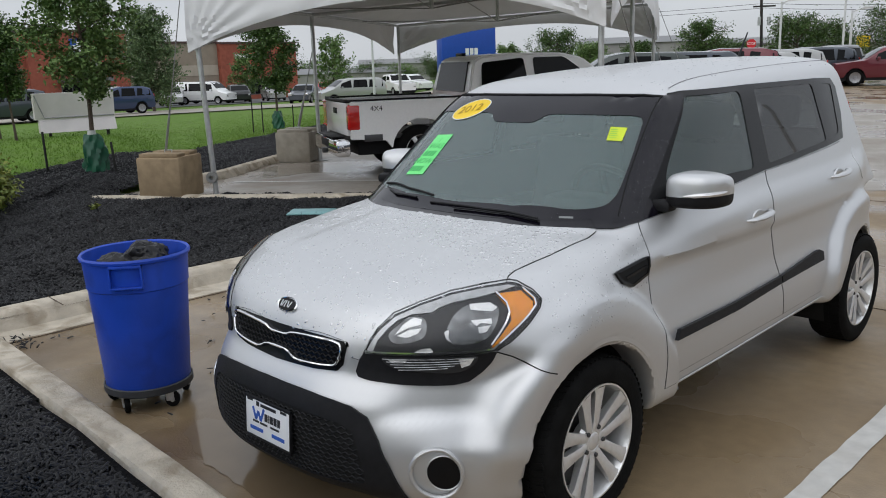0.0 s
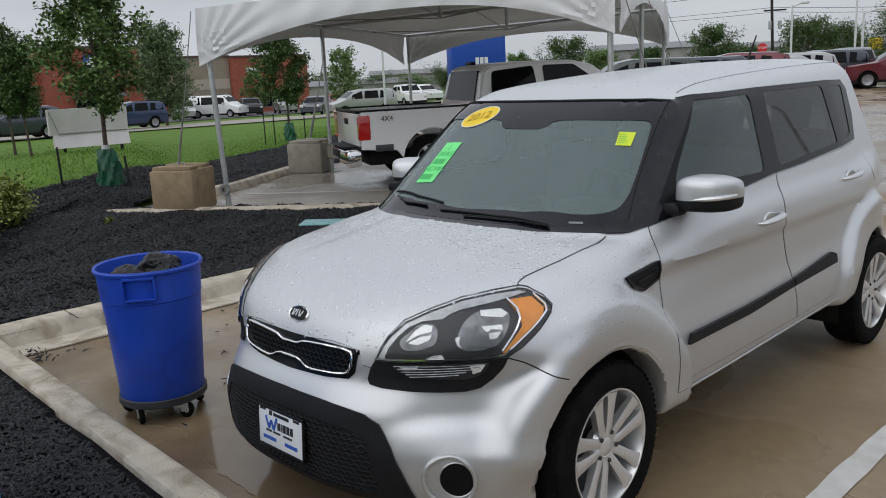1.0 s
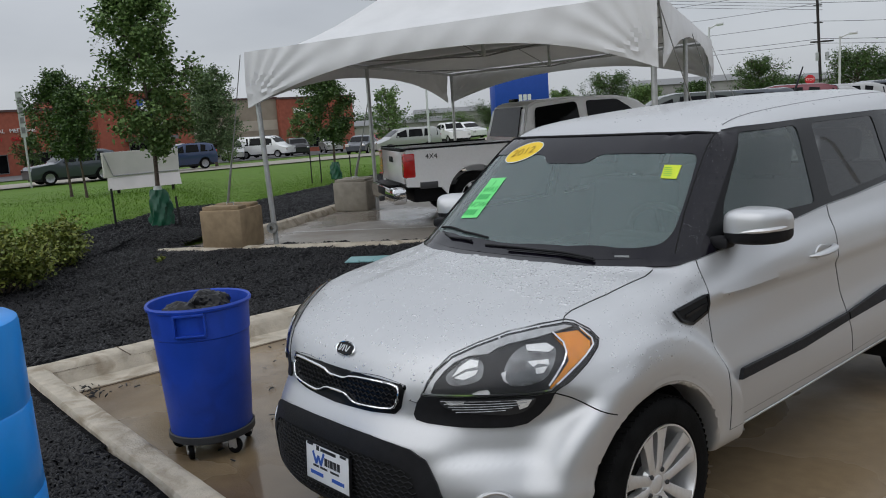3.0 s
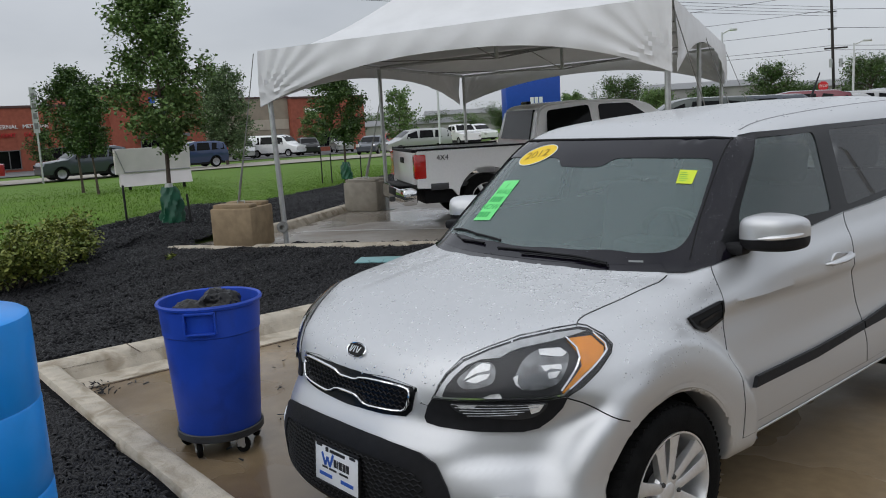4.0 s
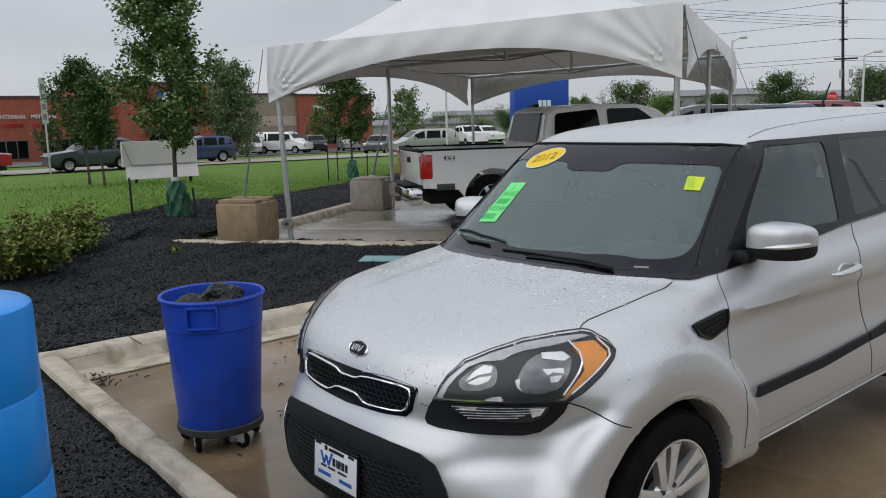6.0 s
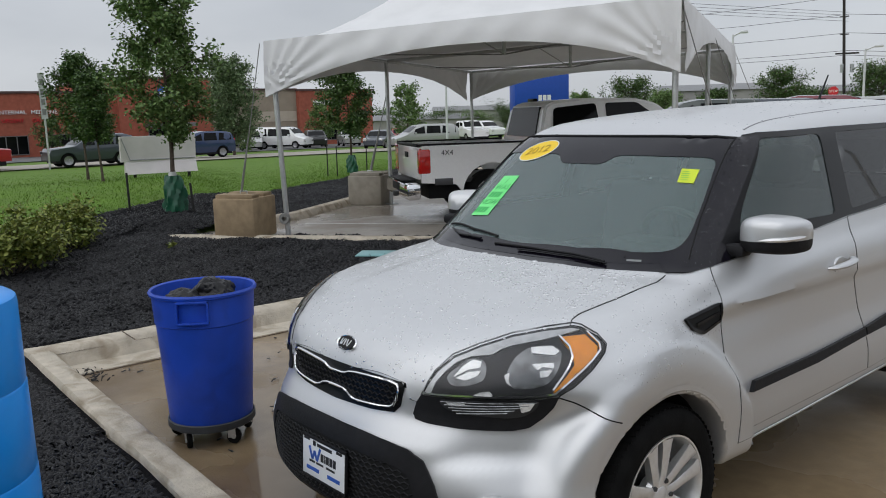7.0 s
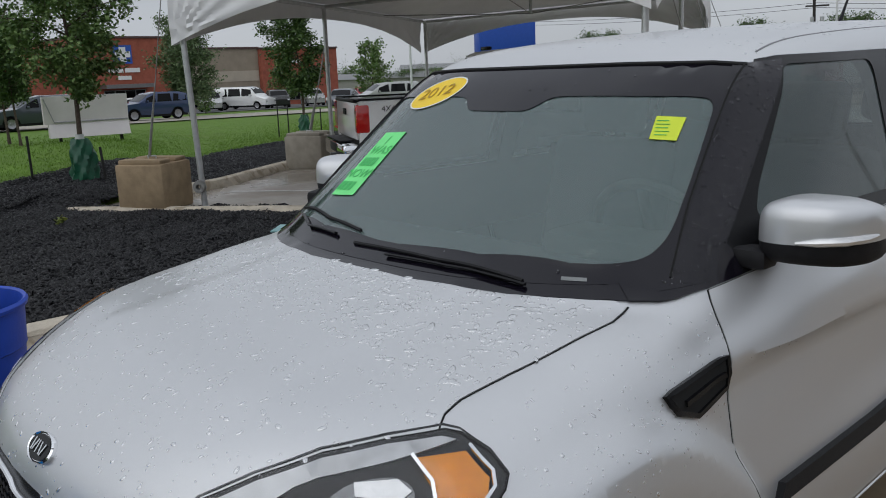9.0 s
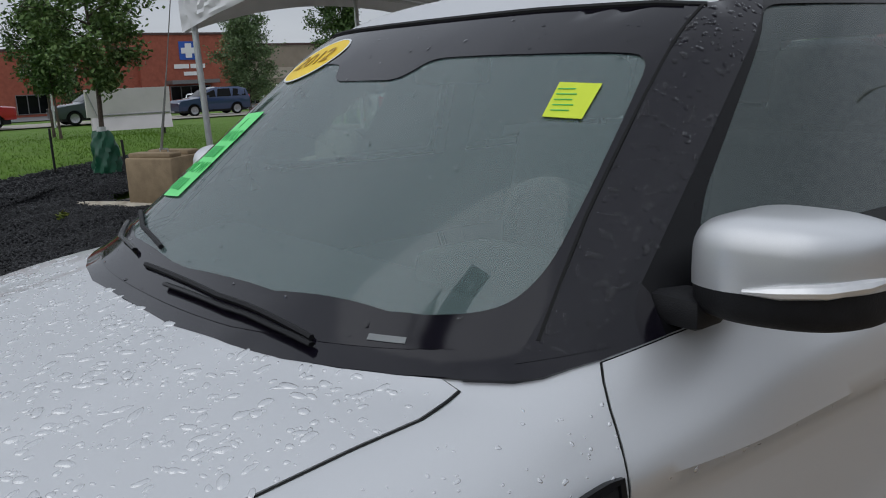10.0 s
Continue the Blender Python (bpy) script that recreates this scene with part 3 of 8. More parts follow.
def strike(eye, way, far=9.0, steps=110):
    """Where rays first meet the solid."""
    eye, way = np.broadcast_arrays(np.asarray(eye, float), np.asarray(way, float))
    t = np.zeros(len(way))
    live = np.arange(len(way))
    hit = np.zeros(len(way), bool)
    for _ in range(steps):
        f = car_solid(eye[live] + way[live] * t[live, None])
        near = f < 4e-4
        hit[live[near]] = True
        t[live] += np.where(near, f, np.clip(f * 0.5, 3e-4, 0.09))
        live = live[~near & (t[live] < far)]
        if not len(live):
            break
    for _ in range(2):
        p = eye + way * t[:, None]
        f, g = car_solid(p), (car_solid(p + way * 1e-3) - car_solid(p - way * 1e-3)) / 2e-3
        t = t - np.where(hit & (np.abs(g) > 0.1), np.clip(f / np.where(np.abs(g) > 0.1, g, 1), -2e-3, 2e-3), 0)
    return eye + way * t[:, None], hit


def skin(lo, hi, cell, solid, keep=None):
    """Surface nets: the skin of a solid as vertices and quads, every vertex set on the surface."""
    lo = np.asarray(lo, float)
    n = np.ceil((np.asarray(hi) - lo) / cell).astype(int) + 1
    axes = [lo[i] + cell * np.arange(n[i]) for i in range(3)]
    grid = np.stack(np.meshgrid(*axes, indexing="ij"), -1)
    f = solid(grid)
    s = f < 0
    cells = np.zeros(n - 1, int)
    for i in (0, 1):
        for j in (0, 1):
            for k in (0, 1):
                cells += s[i:n[0] - 1 + i, j:n[1] - 1 + j, k:n[2] - 1 + k]
    at = np.argwhere((cells > 0) & (cells < 8))
    number = -np.ones(n - 1, int)
    number[tuple(at.T)] = np.arange(len(at))
    p = lo + (at + 0.5) * cell
    for _ in range(5):
        v = solid(p)
        g = np.stack([solid(p + d) - solid(p - d) for d in np.eye(3) * 1e-3], -1) / 2e-3
        move = -v[:, None] * g / ((g * g).sum(-1, keepdims=True) + 0.05)
        p = p + np.clip(move, -0.6 * cell, 0.6 * cell)
    quads = []
    for ax in range(3):
        a, b = [i for i in range(3) if i != ax]
        sl0, sl1 = [slice(None)] * 3, [slice(None)] * 3
        sl0[ax], sl1[ax] = slice(0, -1), slice(1, None)
        cross = np.argwhere(s[tuple(sl0)] != s[tuple(sl1)])
        ok = (cross[:, a] > 0) & (cross[:, b] > 0) & (cross[:, a] < n[a] - 1) & (cross[:, b] < n[b] - 1)
        cross = cross[ok]
        inside = s[tuple(cross.T)]
        q = []
        for da, db in ((1, 1), (0, 1), (0, 0), (1, 0)):
            c = cross.copy()
            c[:, a] -= da
            c[:, b] -= db
            q.append(number[tuple(c.T)])
        q = np.stack(q, -1)
        flip = inside if ax != 1 else ~inside
        q[~flip] = q[~flip][:, ::-1]
        quads.append(q)
    return p, np.concatenate(quads)


def inside_poly(pts, poly):
    x, y = np.asarray(pts)[:, 0], np.asarray(pts)[:, 1]
    res = np.zeros(len(x), bool)
    n = len(poly)
    for i in range(n):
        (x0, y0), (x1, y1) = poly[i], poly[(i + 1) % n]
        if y0 != y1:
            hit = ((y0 > y) != (y1 > y)) & (x < (x1 - x0) * (y - y0) / (y1 - y0) + x0)
            res ^= hit
    return res


def rounded(poly, times=2):
    """Chaikin: cut the corners of an outline."""
    for _ in range(times):
        out = []
        for i in range(len(poly)):
            a, b = np.array(poly[i]), np.array(poly[(i + 1) % len(poly)])
            out += [tuple(a * 0.75 + b * 0.25), tuple(a * 0.25 + b * 0.75)]
        poly = out
    return poly


def soft(poly, r=0.03):
    """Round the corners of an outline by about r."""
    out = []
    n = len(poly)
    for i in range(n):
        a, b, c = (np.array(poly[(i + k) % n], float) for k in (-1, 0, 1))
        da, dc = a - b, c - b
        ra, rc = min(r, 0.45 * np.linalg.norm(da)), min(r, 0.45 * np.linalg.norm(dc))
        p0, p1 = b + da / np.linalg.norm(da) * ra, b + dc / np.linalg.norm(dc) * rc
        for t in (0, 0.25, 0.5, 0.75, 1):
            out.append(tuple((1 - t) ** 2 * p0 + 2 * t * (1 - t) * b + t * t * p1))
    return out


def grown(poly, k):
    c = np.mean(poly, 0)
    return [tuple((np.array(p) - c) * k + c) for p in poly]


def mirrored(half):
    """A symmetric outline from its right half, given from the top middle round to the bottom middle."""
    return list(half) + [(-x, z) for x, z in reversed(half) if x > 1e-6]


def unit(v):
    return np.asarray(v, float) / np.linalg.norm(v)


Z3 = np.array((0, 0, 1.0))
FRONT = (np.array((1.0, 0, 0)), Z3, np.array((0, 1.0, 0)))
SIDE = (np.array((0, 1.0, 0)), Z3, np.array((-1.0, 0, 0)))
DIAG = (unit((1, 1, 0)), Z3, unit((-1, 1, 0)))
NOSE = (np.array((1.0, 0, 0)), np.array((0, 0.8, 0.6)), np.array((0, 0.6, -0.8)))
ABOVE = (np.array((1.0, 0, 0)), np.array((0, 1.0, 0)), np.array((0, 0, -1.0)))


def on_body(uv, frame3, lift=0.0):
    """Points of an outline laid on the body's skin along a direction."""
    uv = np.asarray(uv, float)
    U, V, W = frame3
    eye = uv[:, :1] * U + uv[:, 1:2] * V - (1.1 if frame3 is SIDE else 4.5 if frame3[2][1] < 0 else 1.4) * W
    if frame3 is ABOVE:
        eye = eye + (0, 0, 0.35)
    p, ok = strike(eye, np.broadcast_to(W, eye.shape), 8.0)
    return p + car_normal(p) * lift, ok


def resample(poly, gap):
    out = []
    for i in range(len(poly)):
        a, b = np.array(poly[i]), np.array(poly[(i + 1) % len(poly)])
        k = max(1, int(round(np.linalg.norm(b - a) / gap)))
        out += [tuple(a + (b - a) * j / k) for j in range(k)]
    return out


def patch(name, poly, frame3, lift, material, parent, label="", gap=0.03, holes=(), flip=False, sink=0.008, rails=()):
    """A panel that lies on the body inside an outline, with its own edge; rails are creases that it keeps sharp."""
    from mathutils.geometry import delaunay_2d_cdt
    loops = [resample(poly, gap)] + [resample(h, gap) for h in holes]
    verts, edges = [], []
    for lp in loops:
        k = len(verts)
        verts += lp
        edges += [(k + i, k + (i + 1) % len(lp)) for i in range(len(lp))]
    for rail in rails:
        k = len(verts)
        run = [tuple(p) for p in rail if inside_poly([p], grown(poly, 0.985))[0]]
        verts += run
        edges += [(k + i, k + i + 1) for i in range(len(run) - 1)]
    a = np.array(poly)
    gx, gy = np.meshgrid(np.arange(a[:, 0].min() + gap / 2, a[:, 0].max(), gap), np.arange(a[:, 1].min() + gap / 2, a[:, 1].max(), gap))
    g = np.stack([gx.ravel(), gy.ravel()], -1)
    ok = inside_poly(g, poly)
    for h in holes:
        ok &= ~inside_poly(g, h)
    edge = np.array(verts)
    g = g[ok]
    if len(g):
        near = np.min(((g[:, None] - edge[None]) ** 2).sum(-1), 1)
        g = g[near > (gap * 0.45) ** 2]
    allv = [Vector(v) for v in verts] + [Vector(v) for v in g]
    v2, _, f2, *_ = delaunay_2d_cdt(allv, edges, [], 0, 1e-6)
    v2 = np.array([tuple(v) for v in v2])
    tris = np.array([tuple(f) for f in f2 if len(f) == 3])
    c = v2[tris].mean(1)
    keep = inside_poly(c, poly)
    for h in holes:
        keep &= ~inside_poly(c, h)
    tris = tris[keep]
    p, hit = on_body(v2, frame3, lift)
    low = p - car_normal(p) * sink
    tris = tris[hit[tris].all(1)]
    # a hanging edge that strikes a far surface is left out
    span = np.linalg.norm(p[tris] - p[np.roll(tris, 1, 1)], axis=-1).max(1)
    tris = tris[span < gap * 7]
    count = {}
    for t in tris:
        for i in range(3):
            e = (int(t[i]), int(t[(i + 1) % 3]))
            if (e[1], e[0]) in count:
                count.pop((e[1], e[0]))
            else:
                count[e] = 1
    n = len(p)
    faces = [tuple(int(i) for i in t) for t in tris] + [(b, a_, a_ + n, b + n) for a_, b in count]
    vs = np.concatenate([p, low])
    made = []
    for sign in ((1, -1) if flip == "both" else (-1,) if flip else (1,)):
        w = vs * np.array((sign, 1, 1))
        fs = faces if (np.cross(p[tris[0][1]] - p[tris[0][0]], p[tris[0][2]] - p[tris[0][0]]) @ car_normal(p[tris[0][:1]])[0] > 0) == (sign > 0) else [f[::-1] for f in faces]
        made.append(arrays(name, w, fs, material, parent, label))
    return made


def seam(name, line, frame3, width, material, parent, lift=0.0025, flip=False, label="", height=0.004, gap=0.02, close=False):
    """A narrow strip along a line on the body."""
    pts = resample(line, gap)
    if not close:
        last = np.array(line[-1])
        pts = [p for p in pts if True][: len(pts) - max(1, int(round(np.linalg.norm(np.array(line[0]) - last) / gap)))] + [tuple(last)]
    p, ok = on_body(pts, frame3, lift)
    nrm = car_normal(p)
    t = np.roll(p, -1, 0) - np.roll(p, 1, 0)
    if not close:
        t[0], t[-1] = p[1] - p[0], p[-1] - p[-2]
    s = np.cross(t, nrm)
    s /= np.linalg.norm(s, axis=-1, keepdims=True) + 1e-9
    w = width / 2
    ring = [p - s * w - nrm * height, p - s * w * 0.8, p + s * w * 0.8, p + s * w - nrm * height]
    n = len(p)
    vs = np.concatenate(ring)
    fs = []
    for i in range(n if close else n - 1):
        j = (i + 1) % n
        for k in range(3):
            fs.append((k * n + i, k * n + j, (k + 1) * n + j, (k + 1) * n + i))
    for sign in ((1, -1) if flip == "both" else (-1,) if flip else (1,)):
        arrays(name, vs * np.array((sign, 1, 1)), fs if sign > 0 else [f[::-1] for f in fs], material, parent, label)


reflector_m = mat("lamp reflector", (0.17, 0.175, 0.18), 0.22, 0.9, vary=0.5, scale=40, bump=0.25, bump_scale=30)
facet_m = mat("bright reflector facet", (0.90, 0.91, 0.92), 0.25, 0.45, vary=0.12, scale=90, bump=0.2, bump_scale=60)
brow_m = mat("satin lamp bezel", (0.62, 0.63, 0.64), 0.30, 0.6, vary=0.12, scale=30)
bowl_m = mat("smoked lamp bowl", (0.034, 0.035, 0.038), 0.35, 0.3, vary=0.2, scale=20)
case_m = mat("dark lamp case", (0.048, 0.049, 0.052), 0.35, 0.2, vary=0.15)

# ---- outlines on the silver hatchback ----
HEADLIGHT = [(0.447, 0.697), (0.470, 0.739), (0.495, 0.771), (0.545, 0.809), (0.629, 0.839), (0.728, 0.865), (0.829, 0.879), (0.914, 0.886), (0.940, 0.882), (0.986, 0.861), (1.010, 0.837), (1.004, 0.820), (0.964, 0.780), (0.906, 0.732), (0.863, 0.709),
             (0.791, 0.702), (0.694, 0.701), (0.595, 0.700), (0.512, 0.698)]
LAMP_BROW = [(0.452, 0.702), (0.474, 0.738), (0.499, 0.768), (0.548, 0.804), (0.630, 0.834), (0.729, 0.860), (0.829, 0.874), (0.912, 0.880), (0.936, 0.876), (0.880, 0.866), (0.828, 0.857), (0.728, 0.842), (0.690, 0.831), (0.663, 0.818), (0.600, 0.812), (0.555, 0.796), (0.520, 0.770), (0.490, 0.738), (0.474, 0.706)]
LAMP_BOWL = [(0.486, 0.714), (0.504, 0.751), (0.547, 0.785), (0.613, 0.808), (0.660, 0.812), (0.728, 0.838), (0.794, 0.853), (0.851, 0.850), (0.891, 0.824), (0.901, 0.802), (0.873, 0.767), (0.815, 0.719), (0.726, 0.711), (0.563, 0.709)]
REFLECTORS = ([(0.521, 0.757), (0.563, 0.787), (0.585, 0.803), (0.613, 0.807), (0.643, 0.803), (0.648, 0.782), (0.640, 0.752), (0.596, 0.736), (0.537, 0.731)],
              [(0.700, 0.760), (0.726, 0.808), (0.761, 0.831), (0.794, 0.840), (0.848, 0.843), (0.878, 0.828), (0.868, 0.791), (0.840, 0.748), (0.791, 0.730), (0.724, 0.730)])
FACETS = ([(0.547, 0.757), (0.573, 0.785), (0.606, 0.803), (0.633, 0.800), (0.628, 0.786), (0.590, 0.778)], [(0.552, 0.754), (0.592, 0.772), (0.630, 0.778), (0.620, 0.764), (0.584, 0.750)],
          [(0.782, 0.837), (0.848, 0.840), (0.870, 0.827), (0.853, 0.817), (0.785, 0.823)], [(0.784, 0.797), (0.849, 0.800), (0.851, 0.786), (0.815, 0.790), (0.800, 0.782)], [(0.806, 0.779), (0.845, 0.782), (0.832, 0.765), (0.808, 0.762)], [(0.700, 0.768), (0.716, 0.775), (0.712, 0.752), (0.722, 0.737), (0.706, 0.748)])
INDICATOR = [(0.871, 0.860), (0.950, 0.864), (0.984, 0.836), (0.980, 0.818), (0.912, 0.770), (0.866, 0.725), (0.846, 0.719), (0.911, 0.794), (0.906, 0.823)]
LAMP_TRIM = [(0.442, 0.694), (0.427, 0.672), (0.414, 0.632), (0.421, 0.614), (0.457, 0.606), (0.561, 0.599), (0.659, 0.596), (0.724, 0.595), (0.773, 0.604), (0.815, 0.634), (0.848, 0.672), (0.864, 0.705), (0.791, 0.699), (0.694, 0.698), (0.595, 0.697), (0.512, 0.695)]
LOW_LENS = [(0.495, 0.689), (0.650, 0.692), (0.807, 0.695), (0.791, 0.668), (0.757, 0.646), (0.709, 0.640), (0.595, 0.649), (0.520, 0.661)]
GRILLE_BED = mirrored([(0, 0.726), (0.10, 0.727), (0.22, 0.726), (0.312, 0.721), (0.328, 0.705), (0.318, 0.645), (0.296, 0.622), (0.20, 0.613), (0, 0.606)])
GRILLE = mirrored([(0, 0.698), (0.045, 0.698), (0.082, 0.712), (0.20, 0.718), (0.300, 0.716), (0.312, 0.700), (0.302, 0.650), (0.278, 0.635), (0.130, 0.626), (0.098, 0.630), (0.064, 0.648), (0, 0.651)])
BUMPER = mirrored([(0, 0.553), (0.12, 0.552), (0.23, 0.549), (0.325, 0.540), (0.386, 0.530), (0.438, 0.502), (0.482, 0.432), (0.512, 0.355), (0.534, 0.280), (0.545, 0.222), (0.48, 0.208), (0, 0.205)])
INTAKE = mirrored([(0, 0.492), (0.154, 0.492), (0.300, 0.481), (0.365, 0.472), (0.405, 0.450), (0.424, 0.396), (0.440, 0.300), (0.425, 0.276), (0.254, 0.268), (0, 0.263)])
HOOD = mirrored([(0, 1.368), (0.19, 1.371), (0.331, 1.391), (0.433, 1.413), (0.511, 1.441), (0.577, 1.473), (0.622, 1.500), (0.648, 1.498), (0.660, 1.437), (0.651, 1.327), (0.638, 1.203), (0.632, 1.105), (0.640, 1.063), (0.660, 1.026), (0.622, 0.960),
                 (0.572, 0.887), (0.517, 0.816), (0.470, 0.756), (0.453, 0.716), (0.436, 0.660), (0.418, 0.604), (0.393, 0.586), (0.345, 0.578), (0.332, 0.608), (0.21, 0.603), (0.10, 0.591), (0.055, 0.577), (0, 0.575)])
DOOR_F = [(1.308, 0.986), (1.298, 0.967), (1.287, 0.940), (1.278, 0.905), (1.270, 0.86), (1.260, 0.79), (1.250, 0.676), (1.244, 0.56), (1.244, 0.392), (2.385, 0.398), (2.335, 0.58), (2.252, 0.84), (2.262, 0.95), (2.285, 1.072), (1.98, 1.052), (1.60, 1.032), (1.408, 1.004)]
DOOR_R = [(2.395, 0.398), (2.855, 0.412), (2.872, 0.59), (2.98, 0.70), (3.04, 0.85), (3.10, 1.0), (3.28, 1.122), (2.60, 1.084), (2.295, 1.074), (2.272, 0.95), (2.262, 0.84), (2.345, 0.58)]
SIDE_GLASS = ([(1.50, 1.105), (1.545, 1.165), (1.82, 1.425), (2.225, 1.430), (2.19, 1.097)], [(2.345, 1.102), (2.365, 1.432), (3.03, 1.432), (3.06, 1.145)], [(3.165, 1.155), (3.155, 1.430), (3.345, 1.420), (3.29, 1.170)])
DAYLIGHT = [(1.312, 0.990), (1.354, 0.998), (1.408, 1.007), (1.60, 1.036), (1.98, 1.056), (2.28, 1.078), (2.59, 1.089), (3.34, 1.135), (3.42, 1.262), (3.43, 1.40), (3.36, 1.450), (3.10, 1.456), (2.34, 1.454), (1.84, 1.446), (1.775, 1.438), (1.71, 1.395), (1.62, 1.30), (1.42, 1.13)]
PILLAR = [(1.335, 0.990), (1.40, 1.084), (1.495, 1.25), (1.585, 1.40), (1.598, 1.426), (1.725, 1.436), (1.71, 1.40), (1.61, 1.245), (1.50, 1.075), (1.45, 1.000)]
SCREEN = mirrored([(0, 1.438), (0.30, 1.438), (0.50, 1.434), (0.575, 1.426), (0.60, 1.385), (0.65, 1.25), (0.70, 1.07), (0.71, 1.008), (0.55, 1.002), (0.30, 1.000), (0, 1.000)])
CLEAR = mirrored([(0, 1.328), (0.10, 1.328), (0.128, 1.340), (0.15, 1.358), (0.18, 1.364), (0.30, 1.364), (0.50, 1.360), (0.562, 1.354), (0.588, 1.27), (0.613, 1.18), (0.634, 1.088), (0.626, 1.052), (0.60, 1.040), (0.55, 1.036), (0.50, 1.036), (0.30, 1.034), (0, 1.034)])
BACKLIGHT = mirrored([(0, 1.42), (0.45, 1.40), (0.56, 1.30), (0.58, 1.15), (0, 1.12)])

car = thing("hatchback", "silver four-door compact hatchback parked on wet concrete, beaded with rain", "car")

v, q = skin((-0.98, -0.02, 0.05), (0.98, 4.22, 1.66), 0.019, car_solid)
mid = v[q].mean(1)
a_mid = np.abs(mid[:, 0])
cut = np.zeros(len(q), bool)
for g in SIDE_GLASS:
    cut |= inside_poly(mid[:, 1:], grown(g, 1.07)) & (a_mid > 0.5)
cut |= inside_poly(mid[:, [0, 2]], grown(CLEAR, 1.035)) & (mid[:, 1] < 1.9) & (mid[:, 2] > 1.022) & (mid[:, 1] > 0.9)
cut |= inside_poly(mid[:, [0, 2]], BACKLIGHT) & (mid[:, 1] > 3.4)
for g in (DOOR_F, DOOR_R):
    cut |= inside_poly(mid[:, 1:], grown(g, 0.955)) & (a_mid > 0.6) & (mid[:, 2] < 1.0)
nose = np.stack([mid[:, 0], 0.8 * mid[:, 1] + 0.6 * mid[:, 2]], -1)
cut |= inside_poly(nose, [tuple((np.array(p) - (0, 0.95)) * 0.95 + (0, 0.95)) for p in HOOD]) & (mid[:, 1] < 1.12) & (mid[:, 2] > 0.6)
radial = np.minimum(np.hypot(mid[:, 1] - HUB_F, mid[:, 2] - HUB_Z), np.hypot(mid[:, 1] - HUB_R, mid[:, 2] - HUB_Z))
under = (mid[:, 2] < belly(mid[:, 1]) + 0.02) & (radial > ARCH + 0.03) & (a_mid < 0.78)


def split(which):
    used = np.unique(q[which])
    back = -np.ones(len(v), int)
    back[used] = np.arange(len(used))
    return v[used], back[q[which]]


arrays("body", *split(~cut & ~under), silver, car, "silver metallic bodywork")
for hy in (HUB_F, HUB_R):
    for side in (1, -1):
        bm = bmesh.new()
        arc = [(hy + (ARCH - 0.003) * math.cos(k), HUB_Z + (ARCH - 0.003) * math.sin(k)) for k in np.linspace(-0.45, math.pi + 0.45, 40)]
        A = [bm.verts.new((side * 0.790, y, z)) for y, z in arc]
        B = [bm.verts.new((side * 0.570, y, z)) for y, z in arc]
        for i in range(len(arc) - 1):
            bm.faces.new((A[i], A[i + 1], B[i + 1], B[i]))
        bm.faces.new(B)
        part("wheel_arch_liner", bm, gap_black, car, "black wheel arch liner")
        bm = bmesh.new()
        turn = np.linspace(-0.02, math.pi + 0.03, 56) if hy == HUB_R else np.linspace(0.0, math.pi + 0.02, 60)
        rows = []
        for rad, deep in ((0.366, 0.0), (0.350, 0.0), (0.342, 0.006), (0.341, 0.085)):
            p3, _ = on_body([(hy + max(rad, 0.352) * math.cos(k), HUB_Z + max(rad, 0.352) * math.sin(k)) for k in turn], SIDE, 0.0012)
            rows.append([bm.verts.new((side * (x3 - deep), hy + rad * math.cos(k), HUB_Z + rad * math.sin(k))) for x3, k in zip(p3[:, 0], turn)])
        for A, B in zip(rows, rows[1:]):
            for i in range(len(A) - 1):
                bm.faces.new((A[i], A[i + 1], B[i + 1], B[i]) if side > 0 else (A[i], B[i], B[i + 1], A[i + 1]))
        part("arch_lip", bm, silver, car, "silver rolled wheel arch lip")
arrays("underbody", *split(~cut & under), black_plastic, car, "black underbody")


# cabin shell seen through the glass
def cabin_solid(p):
    return car_solid(p) + 0.035


cv, cq = skin((-0.9, 0.9, 0.75), (0.9, 4.1, 1.62), 0.045, cabin_solid)
cm = cv[cq].mean(1)
keep = (cm[:, 2] > 0.80) & (cm[:, 1] > 1.0)
for g in SIDE_GLASS:
    gg = (np.array(g) - np.mean(g, 0)) * 1.06 + np.mean(g, 0)
    keep &= ~(inside_poly(cm[:, 1:], [tuple(x) for x in gg]) & (np.abs(cm[:, 0]) > 0.45))
keep &= ~((cm[:, 1] < 1.95) & (cm[:, 2] > 1.0) & (cm[:, 2] < 1.41) & (np.abs(cm[:, 0]) < 0.66 - 0.3 * (cm[:, 2] - 1.05)) & (cm[:, 1] < 1.10 + (cm[:, 2] - 0.95) * 1.7 + 0.3 * np.abs(cm[:, 0])))
keep &= ~(inside_poly(cm[:, [0, 2]], BACKLIGHT) & (cm[:, 1] > 3.4))
used = np.unique(cq[keep])
back = -np.ones(len(cv), int)
back[used] = np.arange(len(used))
arrays("cabin_lining", cv[used], back[cq[keep]], cabin, car, "dark grey cabin lining")

# panels
for poly, fr, nm in ((HOOD, NOSE, "hood"),):
    patch("hood_gap", [tuple((np.array(p) - (0, 0.95)) * (1.0045, 1.004) + (0, 0.95)) for p in poly], fr, 0.0008, gap_black, car, gap=0.02, sink=0.004, holes=[[tuple((np.array(p) - (0, 0.95)) * (0.99, 0.99) + (0, 0.95)) for p in poly]])
    patch(nm, poly, fr, 0.0030, silver, car, "silver hood covered in water beads", gap=0.022, sink=0.004)
